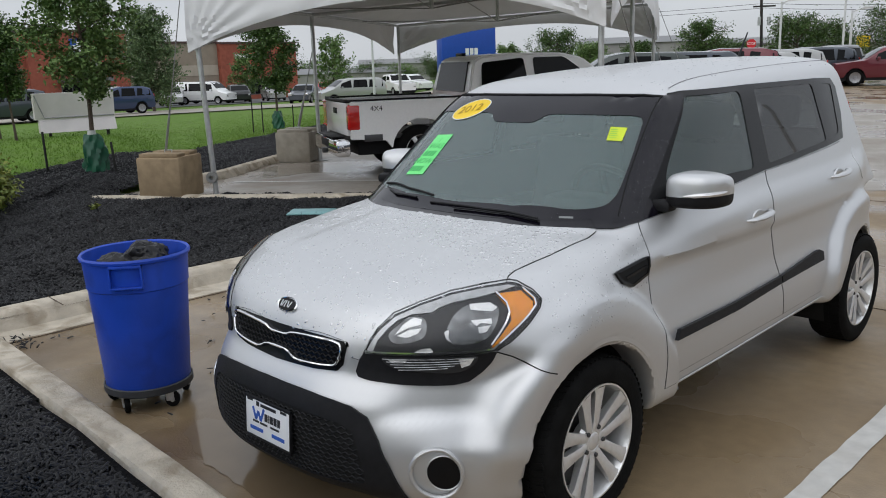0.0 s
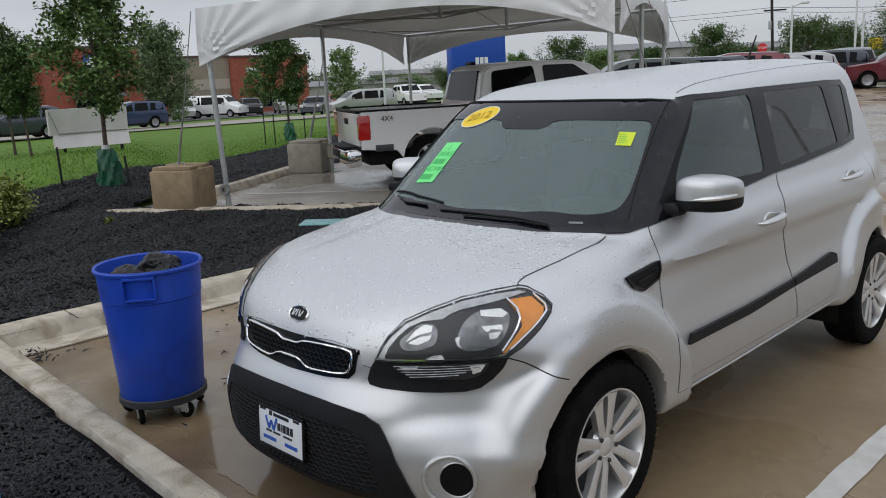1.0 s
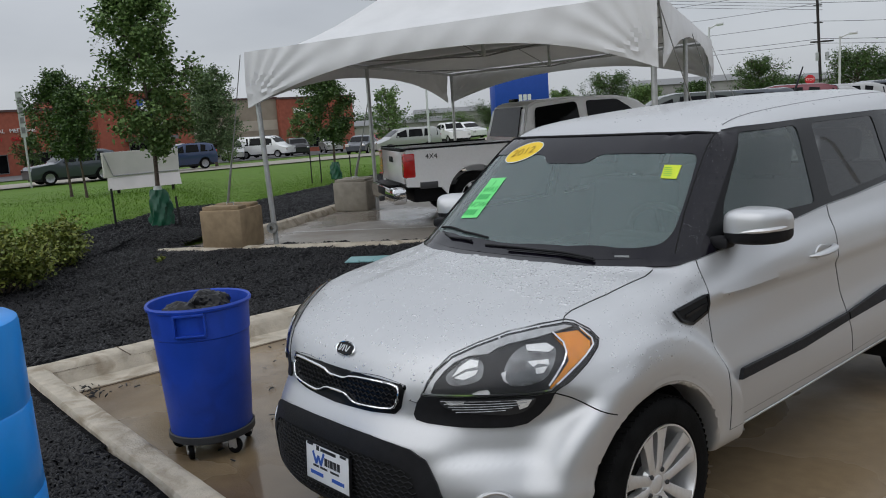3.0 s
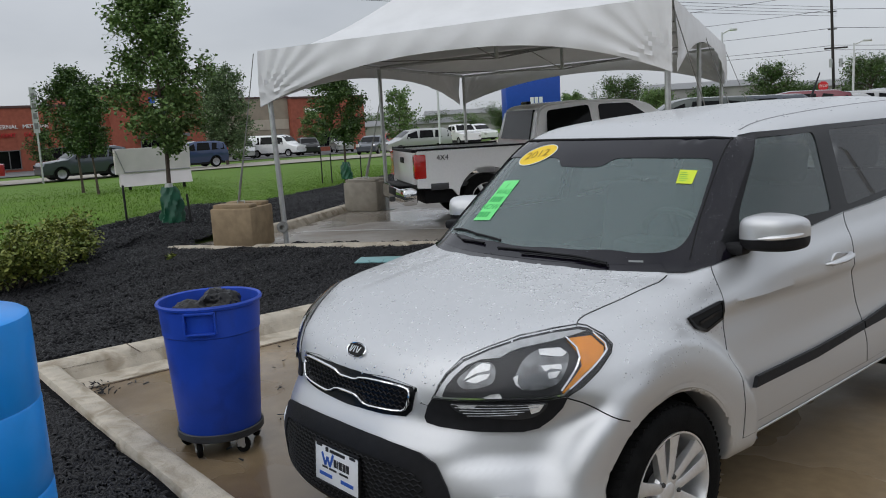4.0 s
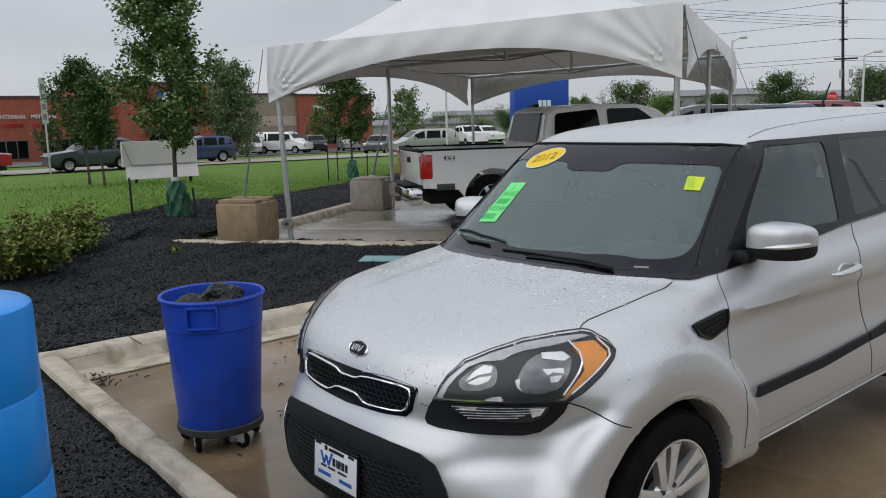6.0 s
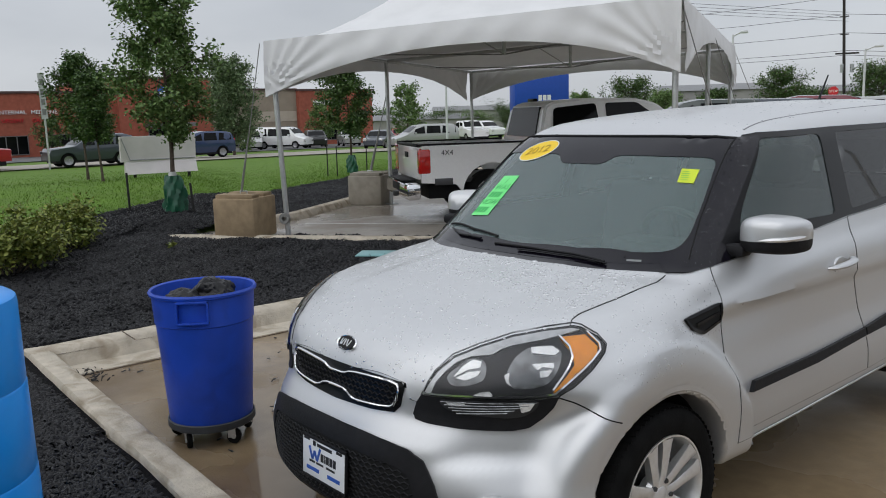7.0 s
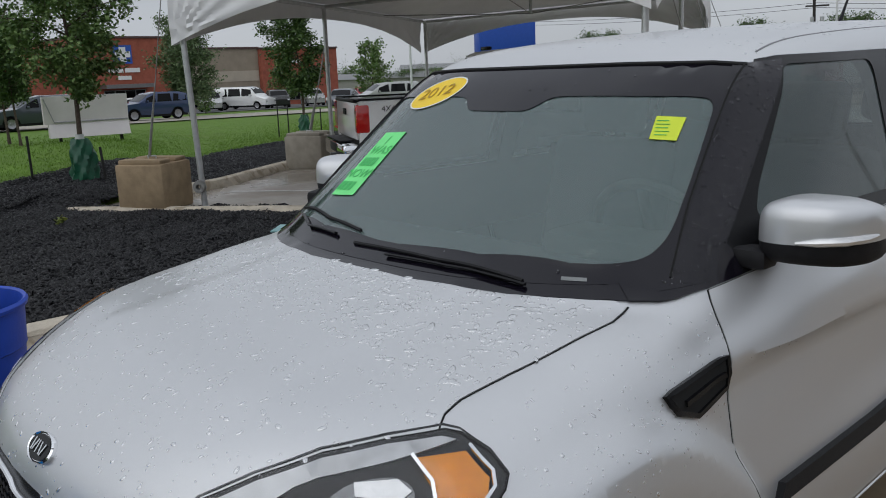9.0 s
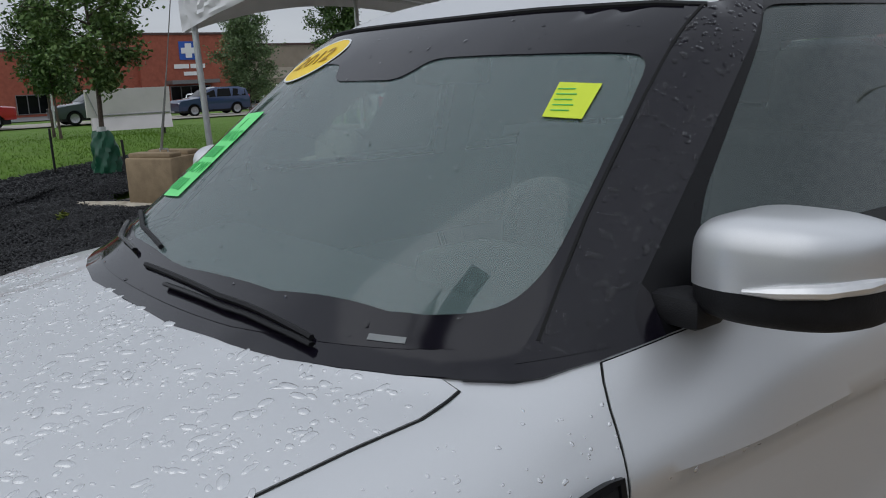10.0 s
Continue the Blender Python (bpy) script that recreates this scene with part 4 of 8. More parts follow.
for poly, nm in ((DOOR_F, "front_door"), (DOOR_R, "rear_door")):
    c = np.mean(poly, 0)
    patch("door_gap", [tuple((np.array(p) - c) * (1.005, 1.008) + c) for p in poly], SIDE, 0.0008, gap_black, car, gap=0.02, sink=0.004, flip="both", holes=[[tuple((np.array(p) - c) * (0.985, 0.98) + c) for p in poly]])
    ridge = [(y, float(crease(np.array(y)))) for y in np.arange(1.2, 3.4, 0.02)]
    patch(nm, poly, SIDE, 0.0028, silver, car, "silver door panel", gap=0.02, sink=0.004, flip="both", rails=[[(y, z + d) for y, z in ridge] for d in (-0.012, 0.0, 0.012)])
seam("bumper_gap", [(0.863, 0.702), (0.910, 0.686), (0.964, 0.659), (1.053, 0.623)], DIAG, 0.005, gap_black, car, 0.001, flip="both", height=0.003)
seam("fender_gap", [(0.345, 0.690), (0.395, 0.690), (0.42, 0.693)], FRONT, 0.005, gap_black, car, 0.001, flip="both", height=0.003)
seam("sill_edge", [(1.36, 0.351), (1.70, 0.352), (2.2, 0.362), (2.88, 0.375)], SIDE, 0.009, silver, car, 0.007, flip="both", label="bright sill edge")
seam("roof_gap", [(0.548, 1.82), (0.540, 2.1), (0.540, 2.6), (0.540, 3.2), (0.53, 3.6)], ABOVE, 0.006, mat("grey drip channel", (0.22, 0.22, 0.23), 0.5, 0.5, vary=0.1), car, 0.0012, flip="both", height=0.003)
patch("fuel_flap", [(3.50 + 0.07 * math.cos(k), 0.985 + 0.085 * math.sin(k)) for k in np.linspace(0, 2 * math.pi, 24, endpoint=False)], SIDE, 0.003, silver, car, gap=0.03, sink=0.003)

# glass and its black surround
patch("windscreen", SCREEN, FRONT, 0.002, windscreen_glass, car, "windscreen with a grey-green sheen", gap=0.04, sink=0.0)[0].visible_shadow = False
patch("windscreen_band", SCREEN, FRONT, 0.0045, frit_black, car, "black band round the windscreen", gap=0.03, holes=[soft(CLEAR, 0.03)], sink=0.006)
seam("screen_seal", [(-0.565, 1.426), (-0.50, 1.433), (-0.30, 1.437), (0.0, 1.437), (0.30, 1.437), (0.50, 1.433), (0.565, 1.426)], FRONT, 0.012, gap_black, car, 0.0085, label="black rubber windscreen seal", height=0.006)
seam("pillar_seam", [(0.562, 1.424), (0.595, 1.282), (0.630, 1.146), (0.672, 1.012)], FRONT, 0.005, gap_black, car, 0.0085, flip="both", height=0.004)
patch("pillar_trim", PILLAR, DIAG, 0.0065, frit_black, car, "black windscreen pillar beaded with rain", gap=0.025, flip="both")
patch("window_surround", DAYLIGHT, SIDE, 0.0045, gloss_black, car, "black window surround", gap=0.03, holes=[soft(g, 0.03) for g in SIDE_GLASS], flip="both")
for g, gm in zip(SIDE_GLASS, (door_glass, tinted_glass, gloss_black)):
    for ob in patch("side_window", g, SIDE, 0.0015, gm, car, gap=0.05, sink=0.0, flip="both"):
        ob.visible_shadow = False
bl = [(-x, z) for x, z in BACKLIGHT]
BACK = (np.array((-1.0, 0, 0)), Z3, np.array((0, -1.0, 0)))
for ob in patch("rear_window", bl, BACK, 0.001, tinted_glass, car, gap=0.06, sink=0.0):
    ob.visible_shadow = False

# cowl, wipers
COWL = mirrored([(0, 1.062), (0.30, 1.09), (0.50, 1.15), (0.58, 1.195), (0.635, 1.235), (0.668, 1.215), (0.660, 1.178), (0.641, 1.160), (0.577, 1.106), (0.511, 1.065), (0.433, 1.027), (0.331, 0.996), (0.193, 0.969), (0, 0.967)])
CORNER = (unit((0.78, 0.62, 0)), unit((-0.40, 0.503, 0.766)), np.cross(unit((0.78, 0.62, 0)), unit((-0.40, 0.503, 0.766))) * -1)
foot_line = np.array([(0.641, 1.159, 0.977), (0.684, 1.202, 0.976), (0.701, 1.233, 0.978), (0.713, 1.269, 0.984), (0.727, 1.307, 0.989), (0.741, 1.354, 0.998), (0.752, 1.400, 1.005), (0.722, 1.405, 1.054), (0.674, 1.387, 1.103), (0.632, 1.27, 1.05), (0.60, 1.18, 1.005)])
patch("pillar_foot", [(float(p @ CORNER[0]), float(p @ CORNER[1])) for p in foot_line], CORNER, 0.0056, frit_black, car, "black foot of the windscreen pillar", gap=0.018, flip="both")
patch("cowl", COWL, ABOVE, 0.0035, frit_black, car, "black cowl under the windscreen", gap=0.02)


def wiper(line, blade):
    bm = bmesh.new()
    p, _ = on_body(resample(line, 0.03)[: -int(max(1, round(np.linalg.norm(np.subtract(line[0], line[-1])) / 0.03)))] + [line[-1]], ABOVE, 0.012)
    tube(bm, p, 0.006, 6, flat=0.6)
    w = part("wiper", bm, gloss_black, car, "black wiper arm")
    bm = bmesh.new()
    p, _ = on_body(resample(blade, 0.03)[: -int(max(1, round(np.linalg.norm(np.subtract(blade[0], blade[-1])) / 0.03)))] + [blade[-1]], ABOVE, 0.008)
    tube(bm, p, 0.005, 6)
    part("wiper_blade", bm, black_plastic, w)


wiper([(0.455, 1.062), (0.25, 1.034), (0.05, 1.022)], [(0.44, 1.070), (0.20, 1.046), (-0.10, 1.042)])
wiper([(-0.20, 1.06), (-0.36, 1.085), (-0.46, 1.135)], [(-0.12, 1.080), (-0.30, 1.11), (-0.52, 1.18)])
patch("vin_plate", [(0.503, 1.0135), (0.549, 1.0125), (0.553, 1.0065), (0.507, 1.0075)], FRONT, 0.006, mat("vin plate", (0.20, 0.21, 0.21), 0.5, vary=0.1), car, gap=0.02, sink=0.001)

# grille
patch("grille_mesh", GRILLE_BED, FRONT, 0.0035, gloss_black, car, "black honeycomb grille", gap=0.02)
bm = bmesh.new()
for r in range(6):
    zz = 0.634 + r * 0.0165
    xs = np.arange(-0.30, 0.301, 0.0125)
    pts = [(x, zz + 0.004 * (1 if (i + r) % 2 else -1)) for i, x in enumerate(xs) if inside_poly([(x, zz)], GRILLE)[0]]
    runs, cur = [], []
    for i, x in enumerate(pts):
        if cur and x[0] - cur[-1][0] > 0.02:
            runs.append(cur)
            cur = []
        cur.append(x)
    for run in runs + [cur]:
        if len(run) > 2:
            p, _ = on_body(run, FRONT, 0.007)
            tube(bm, p, 0.0028, 4)
part("grille_lattice", bm, black_plastic, car, "black grille lattice")
bm = bmesh.new()
p, _ = on_body(resample(rounded(GRILLE, 1), 0.02), FRONT, 0.008)
tube(bm, p, 0.0068, 8, closed=True, flat=0.8)
part("grille_surround", bm, chrome, car, "chrome grille surround")

# badge: a dark oval in a chrome ring with plain bright strokes
b0 = on_body([(0.004, 0.784)], FRONT, 0.0)[0]
bn = car_normal(b0)[0]
BADGE = Matrix.Translation(b0[0] + bn * 0.003) @ Vector(bn).to_track_quat("Z", "Y").to_matrix().to_4x4()
bm = bmesh.new()
spin(bm, [(0.0, 0.006), (0.85, 0.006), (0.93, 0.009), (1.0, 0.006), (1.0, -0.004)], 36)
bmesh.ops.scale(bm, vec=(0.055, 0.029, 1.0), verts=bm.verts)
badge = part("badge", bm, chrome, car, "oval chrome badge with a dark field")
badge.matrix_basis = BADGE
bm = bmesh.new()
spin(bm, [(0.0, 0.0085), (0.045, 0.0085), (0.045, 0.005)], 32)
bmesh.ops.scale(bm, vec=(1.0, 0.52, 1.0), verts=bm.verts)
part("badge_field", bm, gloss_black, badge)
bm = bmesh.new()
for x0, lean in ((-0.026, 0), (-0.016, 0.35), (-0.004, 0), (0.010, -0.3), (0.022, 0.3)):
    box(bm, -0.0022, 0.0022, -0.012, 0.012, 0.0088, 0.0105, pose(x0, 0, 0) @ Matrix.Rotation(-lean, 4, "Z"))
part("badge_stroke", bm, chrome, badge)

# bumper, intake, plate
patch("bumper_trim", BUMPER, FRONT, 0.010, black_plastic, car, "matt black lower bumper", gap=0.025, holes=[rounded(INTAKE, 1)], sink=0.016)
patch("intake_mesh", INTAKE, FRONT, 0.002, gap_black, car, "black lower intake mesh", gap=0.03)
bm = bmesh.new()
for r in range(13):
    zz = 0.278 + r * 0.0165
    run = [(x, zz + 0.0035 * (1 if (i + r) % 2 else -1)) for i, x in enumerate(np.arange(-0.448, 0.449, 0.014)) if inside_poly([(x, zz)], INTAKE)[0]]
    if len(run) > 2:
        tube(bm, on_body(run, FRONT, 0.006)[0], 0.003, 4)
part("intake_lattice", bm, black_plastic, car, "black intake lattice")
plate = tagged(new("licence_plate_frame"), "white dealer plate in the front bumper")
plate.parent = car
plate.matrix_basis = pose(0.030, 0.088, 0.400, 90 - 4, 0, 0) @ Matrix.Diagonal((0.87, 0.93, 1, 1))
bm = bmesh.new()
box(bm, -0.153, 0.153, -0.077, 0.077, -0.006, 0.004, bevel=0.003)
part("plate_sheet", bm, white_plate, plate, "white plate sheet")
bm = bmesh.new()
for x0, x1, y0, y1 in ((-0.157, 0.157, 0.070, 0.081), (-0.157, 0.157, -0.081, -0.072), (-0.157, -0.150, -0.081, 0.081), (0.150, 0.157, -0.081, 0.081)):
    box(bm, x0, x1, y0, y1, -0.004, 0.007, bevel=0.002)
part("plate_border", bm, black_plastic, plate)
bm = bmesh.new()
for x0, x1, y0, y1 in ((-0.075, -0.055, 0.048, 0.066), (-0.045, 0.06, 0.050, 0.062), (-0.018, 0.002, 0.0, 0.030), (0.007, 0.012, 0.0, 0.030), (0.017, 0.039, 0.0, 0.030), (0.044, 0.064, 0.0, 0.030), (0.069, 0.087, 0.0, 0.030), (-0.10, -0.06, -0.018, -0.010), (-0.05, 0.0, -0.018, -0.010), (0.02, 0.08, -0.018, -0.010), (-0.14, -0.10, 0.060, 0.070), (0.09, 0.13, 0.058, 0.068)):
    bm = bmesh.new()
    box(bm, x0, x1, y0, y1, 0.0041, 0.0052)
    part("plate_text", bm, black_ink, plate)
bm = bmesh.new()
for x0, y0, x1, y1 in ((-0.10, 0.04, -0.078, -0.005), (-0.078, -0.005, -0.062, 0.028), (-0.062, 0.028, -0.045, -0.005), (-0.045, -0.005, -0.022, 0.045)):
    d = Vector((x1 - x0, y1 - y0, 0))
    m = Matrix.Translation(((x0 + x1) / 2, (y0 + y1) / 2, 0)) @ Matrix.Rotation(math.atan2(d.y, d.x), 4, "Z")
    box(bm, -d.length / 2, d.length / 2, -0.006, 0.006, 0.0041, 0.0056, m)
part("plate_mark", bm, blue_ink, plate)
for x0, x1, y0, y1 in ((-0.12, -0.03, -0.050, -0.036), (0.03, 0.115, -0.050, -0.036)):
    bm = bmesh.new()
    box(bm, x0, x1, y0, y1, 0.0041, 0.0052)
    part("plate_mark", bm, blue_ink, plate)

# lamps
patch("lamp_trim", LAMP_TRIM, DIAG, 0.007, black_plastic, car, "black trim below the headlamp", gap=0.02, flip="both", sink=0.012)
for side in (1, -1):
    lamp = tagged(new("headlight"), "swept clear headlamp with an amber corner")
    lamp.parent = car
    patch("lamp_edge", grown(HEADLIGHT, 1.022), DIAG, 0.0032, gap_black, lamp, gap=0.025, flip=side < 0)
    patch("lamp_case", HEADLIGHT, DIAG, 0.004, case_m, lamp, gap=0.025, flip=side < 0)
    patch("lamp_brow", LAMP_BROW, DIAG, 0.0075, brow_m, lamp, "satin silver lamp bezel", gap=0.015, flip=side < 0)
    patch("lamp_bowl", LAMP_BOWL, DIAG, 0.0065, bowl_m, lamp, gap=0.02, flip=side < 0)
    patch("indicator", INDICATOR, DIAG, 0.010, amber, lamp, "amber indicator lens", gap=0.015, flip=side < 0)
    for poly in REFLECTORS:
        patch("reflector", soft(poly, 0.02), DIAG, 0.0085, reflector_m, lamp, "grey lamp reflector", gap=0.012, flip=side < 0)
    for poly in FACETS:
        patch("reflector_facet", poly, DIAG, 0.0110, facet_m, lamp, "bright reflector facet", gap=0.010, flip=side < 0, sink=0.004)
    for line, rad in (([(0.450, 0.703), (0.512, 0.7045), (0.595, 0.7065), (0.694, 0.7075), (0.791, 0.709), (0.852, 0.716), (0.880, 0.738), (0.912, 0.764), (0.966, 0.804), (0.990, 0.826), (0.988, 0.842), (0.955, 0.868)], 0.0034), ([(0.868, 0.862), (0.900, 0.836), (0.906, 0.812), (0.896, 0.792), (0.846, 0.727)], 0.0036)):
        seam("lamp_rim", line, DIAG, rad * 2, chrome, lamp, 0.0175 if side > 0 else 0.009, label="bright lamp rim", height=0.004, gap=0.012, flip=side < 0)
    patch("rim_chip", [(0.605, 0.709), (0.628, 0.719), (0.655, 0.722), (0.664, 0.712), (0.640, 0.706)], DIAG, 0.0125, facet_m, lamp, gap=0.01, flip=side < 0)
    patch("lamp_lens", HEADLIGHT, DIAG, 0.021 if side > 0 else 0.011, lens_glass, lamp, "clear lamp cover", gap=0.025, flip=side < 0)[0].visible_shadow = False
    low = patch("low_lens", soft(LOW_LENS, 0.02), DIAG, 0.012, bowl_m, lamp, "clear lower lamp strip", gap=0.02, flip=side < 0)[0]
    for k in range(5):
        bm = bmesh.new()
        p, _ = on_body([(0.505 + 0.012 * k + t * (0.29 - 0.034 * k), 0.684 - 0.0082 * k + t * 0.007) for t in np.linspace(0, 1, 12)], DIAG, 0.0125)
        tube(bm, p * np.array((side, 1, 1)), 0.0021, 5)
        part("low_lens_rib", bm, reflector_m, low)
    for poly in ([(0.52, 0.686), (0.585, 0.688), (0.575, 0.676), (0.535, 0.674)], [(0.742, 0.688), (0.790, 0.690), (0.775, 0.668), (0.75, 0.66)]):
        patch("low_lens_glint", poly, DIAG, 0.0138, facet_m, low, gap=0.01, flip=side < 0, sink=0.003)
    # fog lamp blank in its round bezel
    ring = [(0.630 + 0.060 * math.cos(k), 0.330 + 0.082 * math.sin(k)) for k in np.linspace(0, 2 * math.pi, 40, endpoint=False)]
    core = [(0.648 + 0.040 * math.cos(k), 0.331 + 0.060 * math.sin(k)) for k in np.linspace(0, 2 * math.pi, 32, endpoint=False)]
    fog = patch("fog_light", core, FRONT, 0.003, gloss_black, car, "dark round fog lamp blank in a silver bezel", gap=0.02, flip=side < 0)[0]
    bm = bmesh.new()
    outer, _ = on_body(ring, FRONT, 0.010)
    inner, _ = on_body(core, FRONT, -0.006)
    tube(bm, outer * np.array((side, 1, 1)), 0.0075, 8, closed=True)
    part("fog_bezel", bm, silver, fog, "silver fog lamp bezel")
    bm = bmesh.new()
    o2, _ = on_body(core, FRONT, 0.005)
    tube(bm, o2 * np.array((side, 1, 1)), 0.0025, 6, closed=True)
    part("fog_ring", bm, silver, fog)

# side dress
for nm, poly, mt, lift, lb in (("side_moulding", [(1.372, 0.536), (1.40, 0.572), (1.88, 0.575), (2.318, 0.592), (2.318, 0.560), (1.872, 0.538)], black_plastic, 0.020, "black side moulding"),
                               ("side_moulding", [(2.33, 0.560), (2.33, 0.592), (2.78, 0.632), (2.83, 0.615), (2.825, 0.575)], black_plastic, 0.020, "black side moulding"),
                               ("fender_vent", [(1.040, 0.856), (1.256, 0.874), (1.253, 0.845), (1.250, 0.815), (1.130, 0.795), (1.064, 0.819)], gap_black, 0.004, "black fender vent")):
    patch(nm, poly, SIDE, lift, mt, car, lb, gap=0.025, flip="both", sink=0.026)
seam("vent_rim", [(1.040, 0.856), (1.256, 0.874), (1.253, 0.845), (1.250, 0.815), (1.130, 0.795), (1.064, 0.819)], SIDE, 0.012, gloss_black, car, 0.009, flip="both", close=True, height=0.01)
seam("vent_blade", [(1.09, 0.830), (1.24, 0.845)], SIDE, 0.012, gloss_black, car, 0.010, flip="both", height=0.008)


def door_handle(y, z):
    for side in (1, -1):
        o = on_body([(y, z)], SIDE, 0.0)[0][0]
        bm = bmesh.new()
        spin(bm, [(0.0, 0.0025), (0.7, 0.003), (0.95, 0.005), (1.0, 0.002), (1.0, -0.004)], 20)
        bmesh.ops.scale(bm, vec=(0.058, 0.036, 1), verts=bm.verts)
        bmesh.ops.transform(bm, matrix=Matrix.Translation(o + np.array((0.003, 0, -0.008))) @ Matrix(((0, 0, 1, 0), (1, 0, 0, 0), (0, 1, 0, 0), (0, 0, 0, 1))), verts=bm.verts)
        bmesh.ops.transform(bm, matrix=Matrix.Diagonal((side, 1, 1, 1)), verts=bm.verts)
        part("handle_cup", bm, silver, car)
        bm = bmesh.new()
        tube(bm, [o + np.array(d) for d in ((0.002, -0.105, -0.008), (0.026, -0.085, -0.004), (0.036, -0.03, 0), (0.037, 0.03, 0.004), (0.032, 0.075, 0.008), (0.014, 0.098, 0.01), (0.002, 0.108, 0.01))], [0.006, 0.013, 0.0165, 0.0165, 0.015, 0.013, 0.006], 10, flat=0.75)
        bmesh.ops.transform(bm, matrix=Matrix.Diagonal((side, 1, 1, 1)), verts=bm.verts)
        part("door_handle", bm, silver, car, "silver door handle")


door_handle(2.10, 0.905)
door_handle(3.08, 0.977)


def door_mirror(side):
    """Silver cap over a black shell, with a clear indicator strip."""
    m = Matrix.Diagonal((side, 1, 1, 1))
    bm = bmesh.new()
    rings = []
    kx = (0.764, 0.772, 0.790, 0.840, 0.905, 0.945, 0.968, 0.977)
    lines = [spline(np.linspace(0, 7, 29), range(8), k) for k in (kx, (1.455, 1.430, 1.408, 1.394, 1.408, 1.436, 1.475, 1.515), (1.51, 1.53, 1.548, 1.566, 1.574, 1.576, 1.572, 1.56), (1.050, 1.040, 1.035, 1.033, 1.034, 1.037, 1.043, 1.056), (1.11, 1.138, 1.157, 1.168, 1.166, 1.158, 1.146, 1.122))]
    for x, y0, y1, z0, z1 in zip(*lines):
        ring = []
        for j in range(36):
            t = 2 * math.pi * j / 36
            c, s = math.cos(t), math.sin(t)
            ring.append(bm.verts.new((x, (y0 + y1) / 2 + (y1 - y0) / 2 * math.copysign(abs(c) ** 0.50, c), (z0 + z1) / 2 + (z1 - z0) / 2 * math.copysign(abs(s) ** 0.50, s))))
        rings.append(ring)
    for A, B in zip(rings, rings[1:]):
        for j in range(36):
            bm.faces.new((A[j], A[(j + 1) % 36], B[(j + 1) % 36], B[j]))
    bm.faces.new(rings[0])
    bm.faces.new(rings[-1])
    bmesh.ops.recalc_face_normals(bm, faces=bm.faces)
    lowr = bm.copy()
    for b, clear in ((bm, True), (lowr, False)):
        bmesh.ops.bisect_plane(b, geom=b.verts[:] + b.edges[:] + b.faces[:], plane_co=(0.767, 1.43, 1.078), plane_no=(-0.04, 0, 1), clear_inner=clear, clear_outer=not clear)
    for b in (bm, lowr):
        bmesh.ops.transform(b, matrix=m, verts=b.verts)
        bmesh.ops.recalc_face_normals(b, faces=b.faces)
    mir = part("door_mirror", lowr, black_plastic, car, "door mirror with a black lower shell and silver cap")
    bmesh.ops.scale(bm, vec=(1.012, 1.012, 1.0), space=Matrix.Translation((-side * 0.87, -1.5, 0)), verts=bm.verts)
    part("mirror_cap", bm, silver, mir, "silver mirror cap")
    bm = bmesh.new()
    tube(bm, [(side * x, y, z) for x, y, z in ((0.865, 1.391, 1.086), (0.905, 1.400, 1.090), (0.945, 1.428, 1.093), (0.968, 1.470, 1.096), (0.977, 1.505, 1.098))], [0.003, 0.008, 0.009, 0.008, 0.003], 8)
    part("mirror_indicator", bm, alloy, mir, "clear indicator strip")
    bm = bmesh.new()
    box(bm, 0.70, 0.80, 1.402, 1.47, 1.016, 1.060, bevel=0.014)
    bmesh.ops.transform(bm, matrix=m, verts=bm.verts)
    part("mirror_foot", bm, black_plastic, mir)
    bm = bmesh.new()
    box(bm, 0.81, 0.925, 1.560, 1.574, 1.045, 1.13)
    bmesh.ops.transform(bm, matrix=m, verts=bm.verts)
    part("mirror_glass", bm, chrome, mir)
    return mir


door_mirror(1)
folded = door_mirror(-1)
folded.matrix_basis = Matrix.Translation((-0.79, 1.47, 0)) @ Matrix.Rotation(radians(-58), 4, "Z") @ Matrix.Translation((0.79, -1.47, 0))

# tail lamps
for side in (1, -1):
    patch("tail_light", [(-side * x, z) for x, z in ((0.57, 1.02), (0.62, 1.02), (0.61, 1.30), (0.56, 1.34))], BACK, 0.006, red_lens, car, gap=0.04)
bm = bmesh.new()
tube(bm, [(0.0, 3.55, 1.52), (0.0, 3.60, 1.56), (0.0, 3.72, 1.72)], [0.012, 0.008, 0.004], 6)
part("aerial", bm, black_plastic, car, "short black roof aerial")


